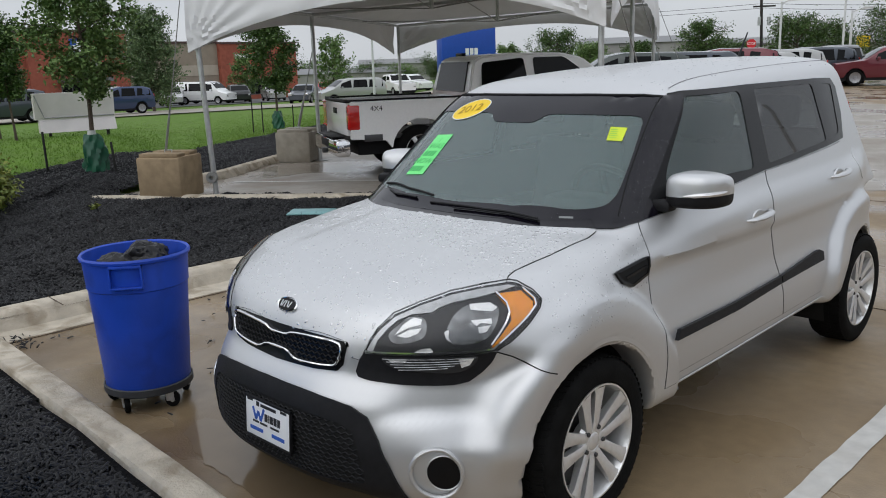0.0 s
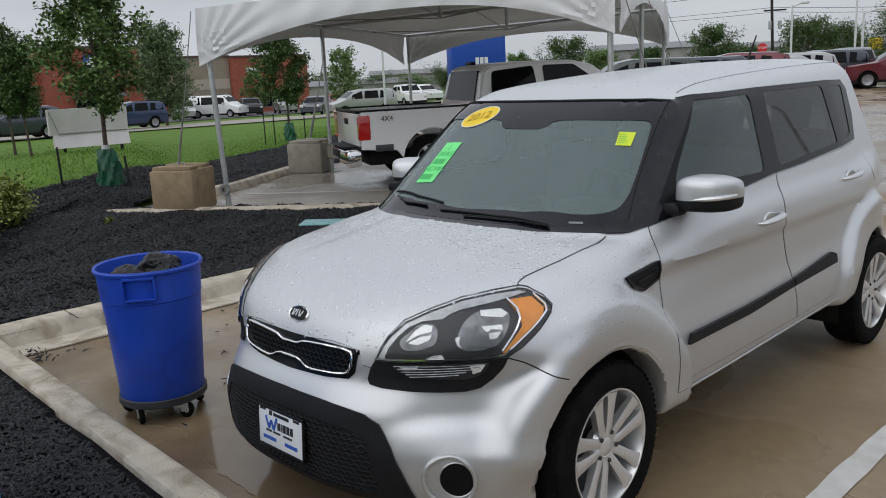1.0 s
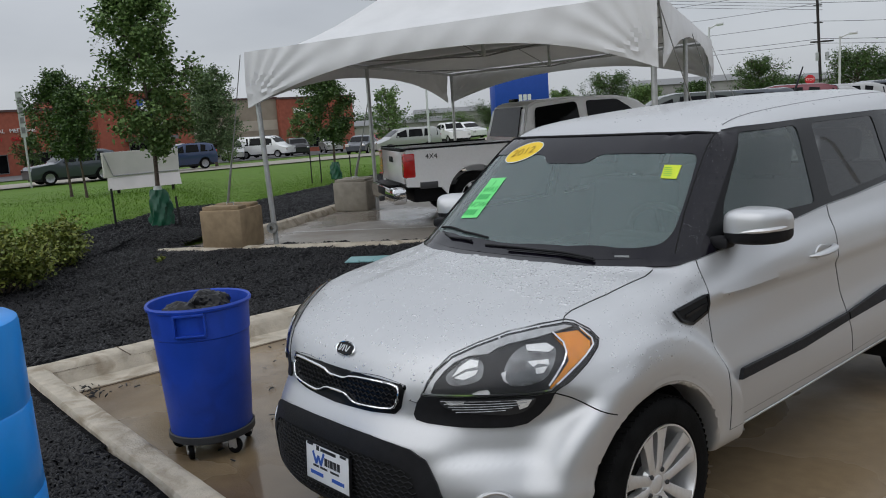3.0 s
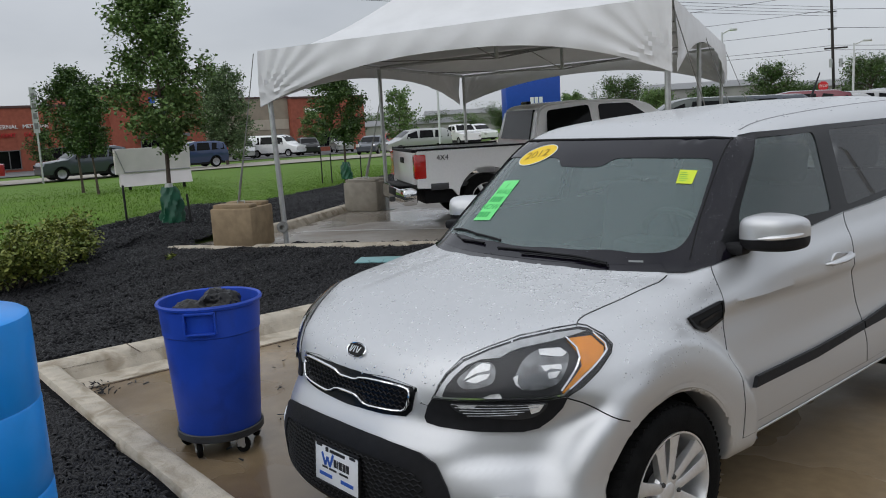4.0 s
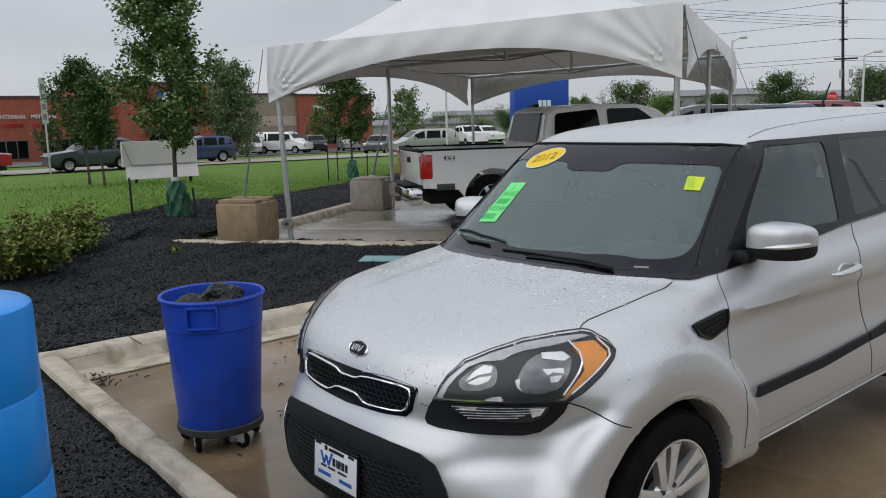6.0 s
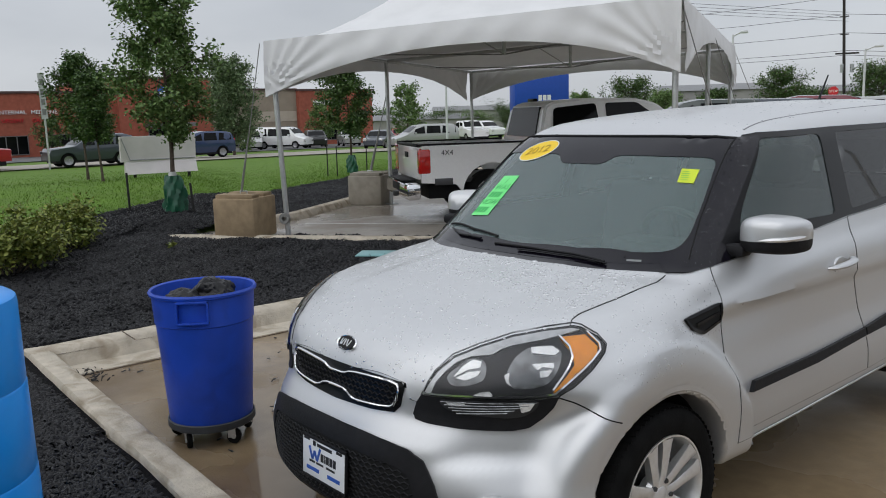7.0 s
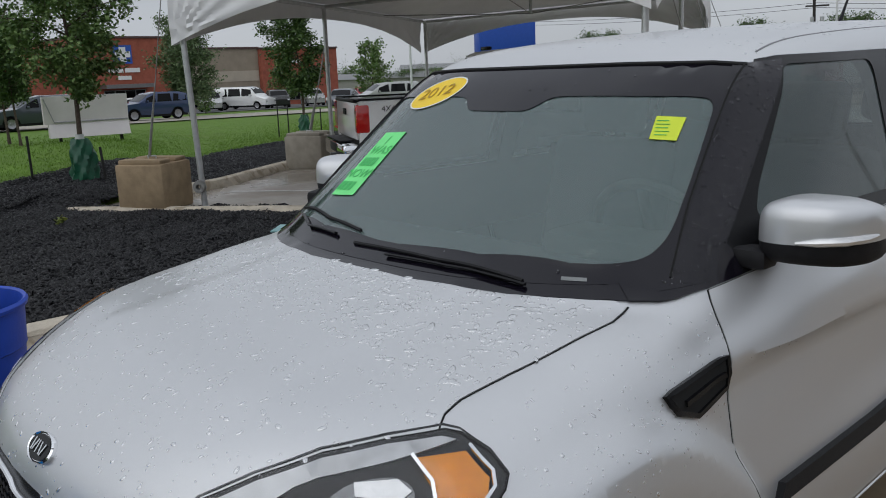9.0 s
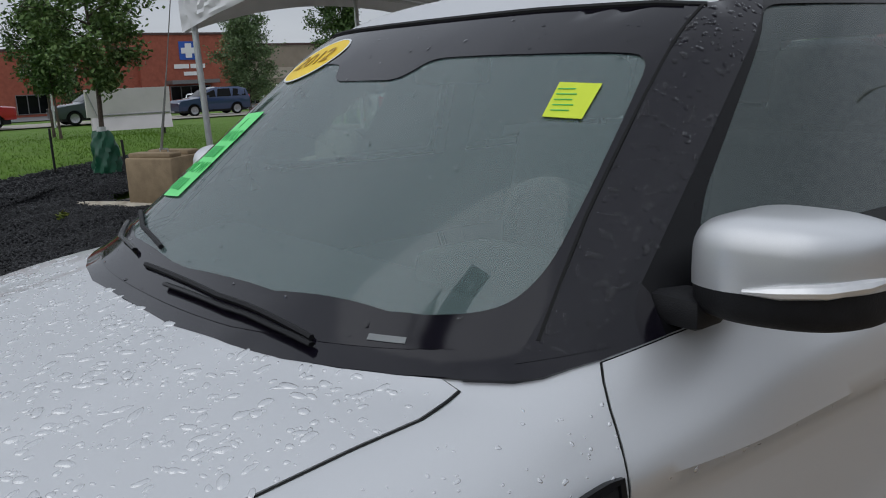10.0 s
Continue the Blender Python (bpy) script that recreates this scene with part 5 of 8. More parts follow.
# ---- wheels ----
def build_wheel(parent, name, at, turn, spokes=10):
    """Tyre with a tread, a lipped rim and five pairs of spokes; the face looks along +x."""
    w = new(name)
    w.parent = parent
    w.matrix_basis = Matrix.Translation(at) @ Matrix.Rotation(turn, 4, "Z")
    R, half = 0.300, 0.100
    lie = Matrix.Rotation(math.pi / 2, 4, "Y")
    bm = bmesh.new()
    spin(bm, [(0.203, half - 0.022), (0.216, half - 0.006), (0.250, half - 0.001), (0.276, half - 0.005), (0.292, half - 0.018), (R - 0.001, half - 0.038), (R, 0), (R - 0.001, -half + 0.038), (0.288, -half + 0.01), (0.25, -half), (0.205, -half + 0.022)], 72, lie)
    ty = part("tyre", bm, rubber, w, "black tyre")
    bm = bmesh.new()
    for k in range(72):
        for x0, x1, sh in ((0.040, 0.086, 0.6), (-0.012, 0.030, -0.3), (-0.060, -0.022, 0.3)):
            m = Matrix.Rotation(2 * math.pi * k / 72, 4, "X") @ Matrix.Translation((0, 0, R - 0.004)) @ Matrix.Rotation(sh * 0.5, 4, "Z")
            box(bm, x0, x1, -0.0095, 0.0095, 0, 0.0065 if x1 < 0.08 else 0.004, m)
    part("tread", bm, rubber, ty)
    bm = bmesh.new()
    spin(bm, [(0.208, half - 0.020), (0.209, half - 0.008), (0.203, half - 0.008), (0.197, half - 0.020), (0.191, half - 0.05), (0.187, half - 0.10), (0.195, -half + 0.02), (0.215, -half + 0.02)], 64, lie)
    rim = part("rim", bm, alloy, w, "silver alloy rim with paired spokes")
    bm = bmesh.new()
    for k in range(5):
        for s in (-1, 1):
            m = Matrix.Rotation(2 * math.pi * k / 5 + s * 0.235 + 0.15, 4, "X")
            secs = []
            for r, wd, x, th in ((0.034, 0.016, half - 0.034, 0.03), (0.075, 0.0170, half - 0.026, 0.03), (0.125, 0.0195, half - 0.021, 0.028), (0.175, 0.0240, half - 0.015, 0.024), (0.199, 0.031, half - 0.013, 0.02)):
                off = s * (-0.006 + 0.012 * (max(0.0, r - 0.04) / 0.167) ** 1.5)
                secs.append([bm.verts.new(m @ Vector(c)) for c in ((x, off - wd, r), (x + 0.004, off - wd * 0.55, r), (x + 0.004, off + wd * 0.55, r), (x, off + wd, r), (x - th, off + wd * 0.8, r), (x - th, off - wd * 0.8, r))])
            for A, B in zip(secs, secs[1:]):
                for j in range(6):
                    bm.faces.new((A[j], A[(j + 1) % 6], B[(j + 1) % 6], B[j]))
    bmesh.ops.recalc_face_normals(bm, faces=bm.faces)
    spin(bm, [(0.0, half - 0.026), (0.026, half - 0.026), (0.032, half - 0.030), (0.036, half - 0.028), (0.062, half - 0.034), (0.070, half - 0.05), (0.06, half - 0.08)], 40, lie)
    part("spokes", bm, alloy, rim)
    for k in range(5):
        bm = bmesh.new()
        m = Matrix.Rotation(2 * math.pi * (k + 0.5) / 5 + 0.15, 4, "X") @ Matrix.Translation((half - 0.032, 0, 0.052)) @ lie
        spin(bm, [(0.0, 0.012), (0.007, 0.011), (0.009, 0.006), (0.009, -0.01)], 6, m)
        part("lug_nut", bm, dark_metal, rim)
    bm = bmesh.new()
    spin(bm, [(0.02, half - 0.10), (0.15, half - 0.105), (0.19, half - 0.12)], 40, lie)
    part("brake_disc", bm, dark_metal, w)
    return w


for y in (HUB_F, HUB_R):
    for side in (1, -1):
        build_wheel(car, "wheel", (side * 0.776, y, 0.306), 0.0 if side > 0 else math.pi)

# ---- inside: dashboard, wheel, seats ----
bm = bmesh.new()
prism(bm, [(1.16, 0.60), (1.16, 0.945), (1.24, 0.980), (1.45, 0.985), (1.56, 0.94), (1.60, 0.80), (1.55, 0.60)], -0.70, 0.70)
for v_d in bm.verts:
    v_d.co.x *= 0.80 if v_d.co.y < 1.3 else 0.97
bmesh.ops.bevel(bm, geom=bm.edges[:], offset=0.02, segments=2, affect="EDGES")
box(bm, 0.20, 0.56, 1.40, 1.58, 0.96, 1.04, bevel=0.03)
part("dashboard", bm, cabin, car, "dark grey dashboard")
bm = bmesh.new()
sw = Matrix.Translation((0.37, 1.68, 0.98)) @ Matrix.Rotation(radians(-62), 4, "X")
tube(bm, [sw @ Vector((0.185 * math.cos(k), 0.185 * math.sin(k), 0)) for k in np.linspace(0, 2 * math.pi, 40, endpoint=False)], 0.015, 8, closed=True)
box(bm, -0.06, 0.06, -0.05, 0.05, -0.04, 0.0, sw, bevel=0.015)
for k in (0.0, math.pi, -math.pi / 2):
    rod(bm, sw @ Vector((0.03 * math.cos(k), 0.03 * math.sin(k), -0.02)), sw @ Vector((0.18 * math.cos(k), 0.18 * math.sin(k), 0)), 0.014)
rod(bm, sw @ Vector((0, 0, -0.25)), sw @ Vector((0, 0, -0.03)), 0.04)
part("steering_wheel", bm, cabin, car, "dark steering wheel")


def car_seat(x, y, w, bench=False):
    bm = bmesh.new()
    box(bm, x - w / 2, x + w / 2, y - 0.28, y + 0.24, 0.42, 0.62, bevel=0.05, seg=3)
    box(bm, -w / 2, w / 2, -0.08, 0.08, 0.0, 0.62, Matrix.Translation((x, y + 0.24, 0.56)) @ Matrix.Rotation(radians(-14), 4, "X"), bevel=0.05, seg=3)
    for hx in ((0,) if not bench else (-0.35, 0.35)):
        box(bm, -0.13, 0.13, -0.05, 0.05, 0.64, 0.82, Matrix.Translation((x + hx, y + 0.24, 0.56)) @ Matrix.Rotation(radians(-12), 4, "X"), bevel=0.035, seg=3)
        for sx in (-0.05, 0.05):
            rod(bm, (x + hx + sx, y + 0.37, 1.12), (x + hx + sx, y + 0.40, 1.24), 0.008)
    part("seat", bm, seat_cloth, car, "grey cloth seat")


car_seat(0.37, 2.12, 0.50)
car_seat(-0.37, 2.12, 0.50)
car_seat(0.0, 2.98, 1.20, True)
bm = bmesh.new()
box(bm, -0.72, 0.72, 1.1, 3.7, 0.30, 0.34)
part("cabin_floor", bm, cabin, car)
bm = bmesh.new()
box(bm, -0.115, 0.115, 1.66, 1.69, 1.315, 1.385, bevel=0.012)
rod(bm, (0, 1.665, 1.37), (0, 1.655, 1.415), 0.012)
part("rear_view_mirror", bm, gloss_black, car, "black rear-view mirror behind the windscreen")

# ---- stickers on the windscreen ----
def sticker(name, poly, material, label, lift=0.0056):
    return tagged(patch(name, poly, FRONT, lift, material, car, label, gap=0.02, sink=0.001)[0], label)


OVAL = [(-0.318 + 0.106 * math.cos(k), 1.372 + 0.040 * math.sin(k) + 0.018 * math.cos(k)) for k in np.linspace(0, 2 * math.pi, 36, endpoint=False)]
sticker("year_sticker", OVAL, yellow_card, "oval yellow year sticker")
sticker("note_sticker", [(0.470, 1.317), (0.531, 1.313), (0.542, 1.265), (0.487, 1.269)], lime_card, "lime-yellow paper note")
sticker("price_sticker", [(-0.412, 1.261), (-0.300, 1.268), (-0.290, 1.110), (-0.410, 1.100)], green_card, "bright green price sheet")


def sticker_frame(a, b, lift=0.0064):
    """A place on the windscreen whose x runs from a to b."""
    (p0, p1), _ = on_body([a, b], FRONT, lift)
    m, _ = on_body([((a[0] + b[0]) / 2, (a[1] + b[1]) / 2)], FRONT, lift)
    n = car_normal(m)[0]
    x = unit(p1 - p0)
    y = unit(np.cross(n, x))
    n = np.cross(x, y)
    return Matrix(((x[0], y[0], n[0], m[0][0]), (x[1], y[1], n[1], m[0][1]), (x[2], y[2], n[2], m[0][2]), (0, 0, 0, 1)))


words("sticker_text", "2012", 0.072, sticker_frame((-0.393, 1.362), (-0.243, 1.386)), ochre_ink, car, 0.0004)
seam("sticker_rim", OVAL, FRONT, 0.005, white_plate, car, 0.0062, close=True, height=0.001)
GREEN = sticker_frame((-0.412, 1.180), (-0.296, 1.187))
for text, dy in (("WAS", 0.055), ("NOW", -0.045)):
    words("sticker_text", text, 0.048, GREEN @ pose(0.0, dy, 0), dark_ink, car, 0.0004)
for dy, w in ((0.098, 0.02), (0.006, 0.085), (-0.095, 0.09)):
    for k in range(4 if w > 0.05 else 1):
        bm = bmesh.new()
        box(bm, -w / 2 + k * w / 4, -w / 2 + (k + 0.75) * w / 4, dy - 0.017, dy + 0.017, 0, 0.0006, GREEN)
        part("sticker_mark", bm, dark_ink, car)
NOTE = sticker_frame((0.478, 1.292), (0.538, 1.290))
for k in range(5):
    bm = bmesh.new()
    box(bm, -0.026, 0.002 + 0.004 * (k % 2), 0.022 - k * 0.0115, 0.0238 - k * 0.0115, 0, 0.0006, NOTE)
    part("note_line", bm, dark_ink, car)

# ---- rain beads on paint, glass and trim ----
def beads(n, poly, frame3, lift, lo, hi, seed, fade=None):
    r = np.random.default_rng(seed)
    a = np.array(poly)
    uv = r.uniform(a.min(0), a.max(0), (n * 3, 2))
    uv = uv[inside_poly(uv, poly)][:n]
    p, ok = on_body(uv, frame3, lift)
    p = p[ok]
    nr = car_normal(p)
    n = len(p)
    t = np.cross(nr, r.normal(0, 1, (n, 3)))
    t /= np.linalg.norm(t, axis=1, keepdims=True)
    s = np.cross(nr, t)
    size = lo + (hi - lo) * r.uniform(0, 1, n) ** 2.6
    ln = size * r.uniform(1.0, 2.2, n)
    vs = []
    K = 8
    wob = 1 + r.uniform(-0.18, 0.18, (n, K))
    for rad, h in ((1.0, 0.0), (0.88, 0.32), (0.5, 0.58)):
        for k in range(K):
            c, q = math.cos(2 * math.pi * k / K) * rad, math.sin(2 * math.pi * k / K) * rad
            vs.append(p + t * (c * ln * wob[:, k])[:, None] + s * (q * size * wob[:, k])[:, None] + nr * (h * size * 0.42)[:, None])
    vs.append(p + nr * (0.66 * size * 0.42)[:, None])
    v_ = np.stack(vs, 1).reshape(-1, 3)
    quads = [(i * K + k, i * K + (k + 1) % K, (i + 1) * K + (k + 1) % K, (i + 1) * K + k) for i in (0, 1) for k in range(K)]
    tris = [(2 * K + k, 2 * K + (k + 1) % K, 3 * K) for k in range(K)]
    base = np.arange(n)[:, None, None] * (3 * K + 1)
    lq, lt = (base + np.array(quads)[None]).ravel(), (base + np.array(tris)[None]).ravel()
    return v_, np.concatenate([lq, lt]), np.concatenate([np.full(len(lq) // 4, 4), np.full(len(lt) // 3, 3)])


for mt, args in ((water_on_paint, (1400, HOOD, NOSE, 0.0030, 0.0012, 0.0050, 21)), (water_on_paint, (900, [(-0.6, 1.12), (0.6, 1.12), (0.62, 1.46), (0.3, 1.37), (-0.3, 1.37), (-0.62, 1.42)], NOSE, 0.0030, 0.0020, 0.0080, 27)), (water_on_paint, (520, [(0.62, 0.72), (1.9, 0.80), (1.9, 1.02), (1.1, 0.95), (0.7, 0.90)], SIDE, 0.0, 0.0012, 0.0036, 22)),
                 (water, (520, PILLAR, DIAG, 0.0067, 0.0012, 0.0042, 23)), (water, (420, SCREEN, FRONT, 0.0048, 0.0010, 0.0034, 24)), (water_on_paint, (600, [(-0.58, 1.75), (0.58, 1.75), (0.6, 3.6), (-0.6, 3.6)], ABOVE, 0.0, 0.0015, 0.005, 25))):
    tagged(fast_mesh("rain_bead", *beads(*args), mt, car, "clear beads of rain", True), kind="stuff")


# ---- plants ----
bark = mat("grey-brown bark", (0.085, 0.065, 0.05), 0.9, vary=0.35, scale=30, bump=0.6, bump_scale=60)


def leaf_mat(name, base, light):
    m = mat(name, base, 0.55, vary=0.45, scale=1.8)
    n, l = m.node_tree.nodes, m.node_tree.links
    b, g, r = n["Principled BSDF"], n.new("ShaderNodeNewGeometry"), n.new("ShaderNodeValToRGB")
    r.color_ramp.elements[0].color, r.color_ramp.elements[1].color = (*base, 1), (*light, 1)
    l.new(g.outputs["Random Per Island"], r.inputs[0])
    l.new(r.outputs[0], b.inputs["Base Color"])
    b.inputs["Subsurface Weight"].default_value = 0.0
    return m


leaf_fresh = leaf_mat("oak leaves", (0.055, 0.120, 0.026), (0.180, 0.270, 0.080))
leaf_dark = leaf_mat("dark leaves", (0.026, 0.066, 0.015), (0.095, 0.160, 0.036))
leaf_pale = leaf_mat("silvery maple leaves", (0.060, 0.110, 0.042), (0.170, 0.235, 0.105))
leaf_shrub = leaf_mat("shrub leaves", (0.085, 0.130, 0.018), (0.230, 0.250, 0.045))


def leaves_at(points, size, r, spread):
    """Folded, pointed leaves round given places."""
    n = len(points)
    p = points + r.normal(0, 1, (n, 3)) * spread
    nn = r.normal(0, 0.75, (n, 3)) + np.array((0, 0, 1.0))
    nn /= np.linalg.norm(nn, axis=1, keepdims=True)
    d = np.cross(nn, r.normal(0, 1, (n, 3)))
    d /= np.linalg.norm(d, axis=1, keepdims=True)
    s = np.cross(nn, d)
    L, W = size * r.uniform(0.6, 1.3, (n, 1)), size * r.uniform(0.22, 0.38, (n, 1))
    base, tip = p, p + d * L
    a, b = p + d * L * 0.5 + s * W + nn * W * 0.35, p + d * L * 0.5 - s * W + nn * W * 0.35
    c1, c2 = p + d * L * 0.82 + s * W * 0.55, p + d * L * 0.82 - s * W * 0.55
    v_ = np.stack([base, a, c1, tip, c2, b], 1)
    f = np.array([(0, 1, 2, 3), (0, 3, 4, 5)])
    return v_.reshape(-1, 3), (np.arange(n)[:, None, None] * 6 + f[None]).ravel()


def tree(at, height, crown_from, width, leaves, size, leaf, seed, label, trunk=0.045, top_wisp=False, category="tree", group="", dense=1.0, shape=0.8):
    r = np.random.default_rng(seed)
    t = thing("tree", label, category, at, group=group)
    bm = bmesh.new()
    lean = r.normal(0, 0.012, 2)
    spine = [Vector((lean[0] * h * h + 0.02 * math.sin(h * 2 + seed), lean[1] * h * h + 0.02 * math.cos(h * 1.7 + seed), h)) for h in np.linspace(-0.08, height * 0.93, 12)]
    tube(bm, spine, [max(0.006, trunk * (1 - 0.9 * i / 11)) * (1.35 if i == 0 else 1) for i in range(12)], 8)
    part("trunk", bm, bark, t, "slender brown trunk")
    bm = bmesh.new()
    pts = []
    limbs = int(16 * dense + 10)
    for k in range(limbs):
        f = (k + r.uniform(0, 1)) / limbs
        h = crown_from + (height * 0.9 - crown_from) * f
        reach = width / 2 * (0.35 + 0.65 * math.sin(math.pi * min(1, (f * 0.85 + 0.12)) ** shape)) * r.uniform(0.55, 1.15)
        a = k * 2.399 + r.uniform(-0.5, 0.5)
        up = r.uniform(0.1, 0.65)
        o = spine[min(11, int((h + 0.08) / (height * 0.93 + 0.08) * 11))]
        o = Vector((o.x, o.y, h))
        e = o + Vector((math.cos(a) * reach, math.sin(a) * reach, reach * up))
        m_ = (o + e) / 2 + Vector((0, 0, reach * 0.10))
        tube(bm, [o, m_, e], [trunk * 0.34, trunk * 0.2, 0.004], 5)
        for j in range(int(5 * dense) + 2):
            q = r.uniform(0.35, 1.0)
            b = o.lerp(e, q)
            b2 = b + Vector(r.normal(0, 1, 3)).normalized() * reach * 0.38 * r.uniform(0.5, 1.1)
            tube(bm, [b, b2], [trunk * 0.10 + 0.002, 0.002], 4)
            pts += [b.lerp(b2, x) for x in r.uniform(0.15, 1.0, 4)]
        pts += [o.lerp(e, x) for x in r.uniform(0.3, 1.0, 3)]
    if top_wisp:
        pts += [Vector((spine[-1].x + r.normal(0, 0.08), spine[-1].y + r.normal(0, 0.08), height * r.uniform(0.86, 1.0))) for _ in range(14)]
    part("branchwork", bm, bark, t)
    pts = np.array([tuple(p) for p in pts])
    where = pts[r.integers(0, len(pts), leaves)]
    v_, l_ = leaves_at(where, size, r, width * 0.045)
    fast_mesh("crown", v_, l_, np.full(len(l_) // 4, 4), leaf, t, "crown of many small leaves")
    return t


def zed(x, y):
    return float(lie_of_land(x, y)) - 0.05


tree((-10.25, 3.95, zed(-10.25, 3.95) + 0.08), 3.95, 1.08, 1.55, 16000, 0.070, leaf_fresh, 4, "young oak with large green leaves and a green watering bag", 0.042, True, dense=1.3)
tree((-18.8, 5.38, zed(-18.8, 5.38)), 3.15, 0.95, 1.50, 12000, 0.070, leaf_dark, 7, "small dense dark green tree on the lawn", 0.035, dense=1.7)
tree((-16.46, 4.96, zed(-16.46, 4.96)), 2.45, 0.85, 1.05, 7000, 0.070, leaf_dark, 8, "slender dark green tree on the lawn", 0.032, dense=1.5)
tree((-52.3, 26.2, zed(-52, 26.2)), 7.0, 0.9, 4.6, 20000, 0.17, leaf_pale, 9, "full silvery-green maple beyond the lawn", 0.10, dense=1.8)
tree((-20.3, 14.2, zed(-20.3, 14.2)), 4.5, 1.25, 2.0, 12000, 0.095, leaf_dark, 10, "young dark-leaved oak beside the tent", 0.045, True, dense=1.2)
tree((-46.5, 5.8, zed(-46.5, 5.8)), 7.5, 3.0, 4.6, 3000, 0.24, leaf_dark, 12, "dark green roadside tree", 0.08)
tree((-74.0, 47.5, zed(-74, 47.5)), 4.8, 0.6, 3.4, 2600, 0.25, leaf_fresh, 13, "small tree before the tan wall", 0.06)
tree((-62.0, 49.5, zed(-62, 49.5)), 6.0, 1.0, 4.2, 3400, 0.26, leaf_fresh, 14, "round green tree at the car park", 0.08)
tree((-63.5, 33.0, zed(-63.5, 33.0)), 2.4, 0.2, 1.7, 1500, 0.16, leaf_fresh, 15, "low ornamental tree by the road", 0.04)
tree((-84.0, 23.0, zed(-84, 23.0)), 4.2, 0.5, 3.0, 2000, 0.24, leaf_dark, 16, "small tree before the brick clinic", 0.05)

for n, (d, az, h, w) in enumerate(((104, 36.9, 8.6, 8.5), (98, 40.0, 6.4, 5.0), (100, 34.6, 5.6, 6.0), (96, 31.5, 5.4, 5.0), (100, 27.5, 9.4, 8.0), (110, 25.2, 5.0, 7.0), (100, 21.9, 9.6, 9.0), (104, 20.4, 8.0, 9.0), (108, 17.0, 11.0, 12.0),
                                   (150, 47.2, 5.0, 12.0), (150, 44.5, 5.5, 12.0), (150, 50.0, 6.0, 11.0), (165, 53.0, 7.0, 14.0), (120, 31.8, 4.0, 7.0))):
    x, y = 2.35 - d * math.sin(radians(az)), -1.39 + d * math.cos(radians(az))
    tree((x, y, zed(x, y) - 0.3), h * 0.60, 0.3, w * 0.8, 8000, 0.23, leaf_fresh if n in (1, 2, 9) else leaf_dark, 30 + n, "leafy tree on the far side of the car park", 0.16, group="distant trees", dense=1.6)


def shrub(x, y, w, h, n, seed):
    t = thing("shrub", "low yellow-green shrub in black mulch", "shrub", (x, y, zed(x, y) + 0.05), group="shrubs in the mulch")
    r = np.random.default_rng(seed)
    bm = bmesh.new()
    pts = []
    for k in range(34):
        a, q = r.uniform(0, 2 * np.pi), r.uniform(0.15, 1.0) ** 0.6
        e = Vector((math.cos(a) * w / 2 * q, math.sin(a) * w / 2 * q, h * math.sqrt(max(0.05, 1 - (q * 0.92) ** 2)) * r.uniform(0.75, 1.1)))
        tube(bm, [(0.05 * math.cos(a), 0.05 * math.sin(a), -0.05), e * 0.55, e], [0.008, 0.005, 0.002], 4)
        pts += [e * u for u in r.uniform(0.45, 1.02, 9)]
    part("stem_cluster", bm, bark, t)
    pts = np.array([tuple(p) for p in pts])
    v_, l_ = leaves_at(pts[r.integers(0, len(pts), n)], 0.055, r, 0.05)
    fast_mesh("foliage", v_, l_, np.full(len(l_) // 4, 4), leaf_shrub, t)


shrub(-7.0, 0.75, 1.25, 0.78, 4500, 1)
shrub(-8.35, 1.75, 1.05, 0.62, 3600, 2)
shrub(-7.7, 1.2, 0.9, 0.60, 2800, 3)
t = thing("weed", "small bright green weed growing in the mulch", "plant", (-7.23, 2.59, 0.06))
v_, l_ = leaves_at(np.zeros((14, 3)) + (0, 0, 0.03), 0.09, np.random.default_rng(3), 0.02)
fast_mesh("leaves", v_, l_, np.full(len(l_) // 4, 4), leaf_shrub, t)

# ---- watering bags and stakes ----
green_tarp = mat("green plastic", (0.012, 0.085, 0.045), 0.4, vary=0.25, scale=6, bump=0.6, bump_scale=9, stain=0.3, stain_col=(0.05, 0.14, 0.09), stain_scale=4)
pale_tarp = mat("pale plastic", (0.45, 0.47, 0.45), 0.5, vary=0.2, scale=6)
stake_mat = mat("dark stake", (0.016, 0.016, 0.015), 0.8, vary=0.2)


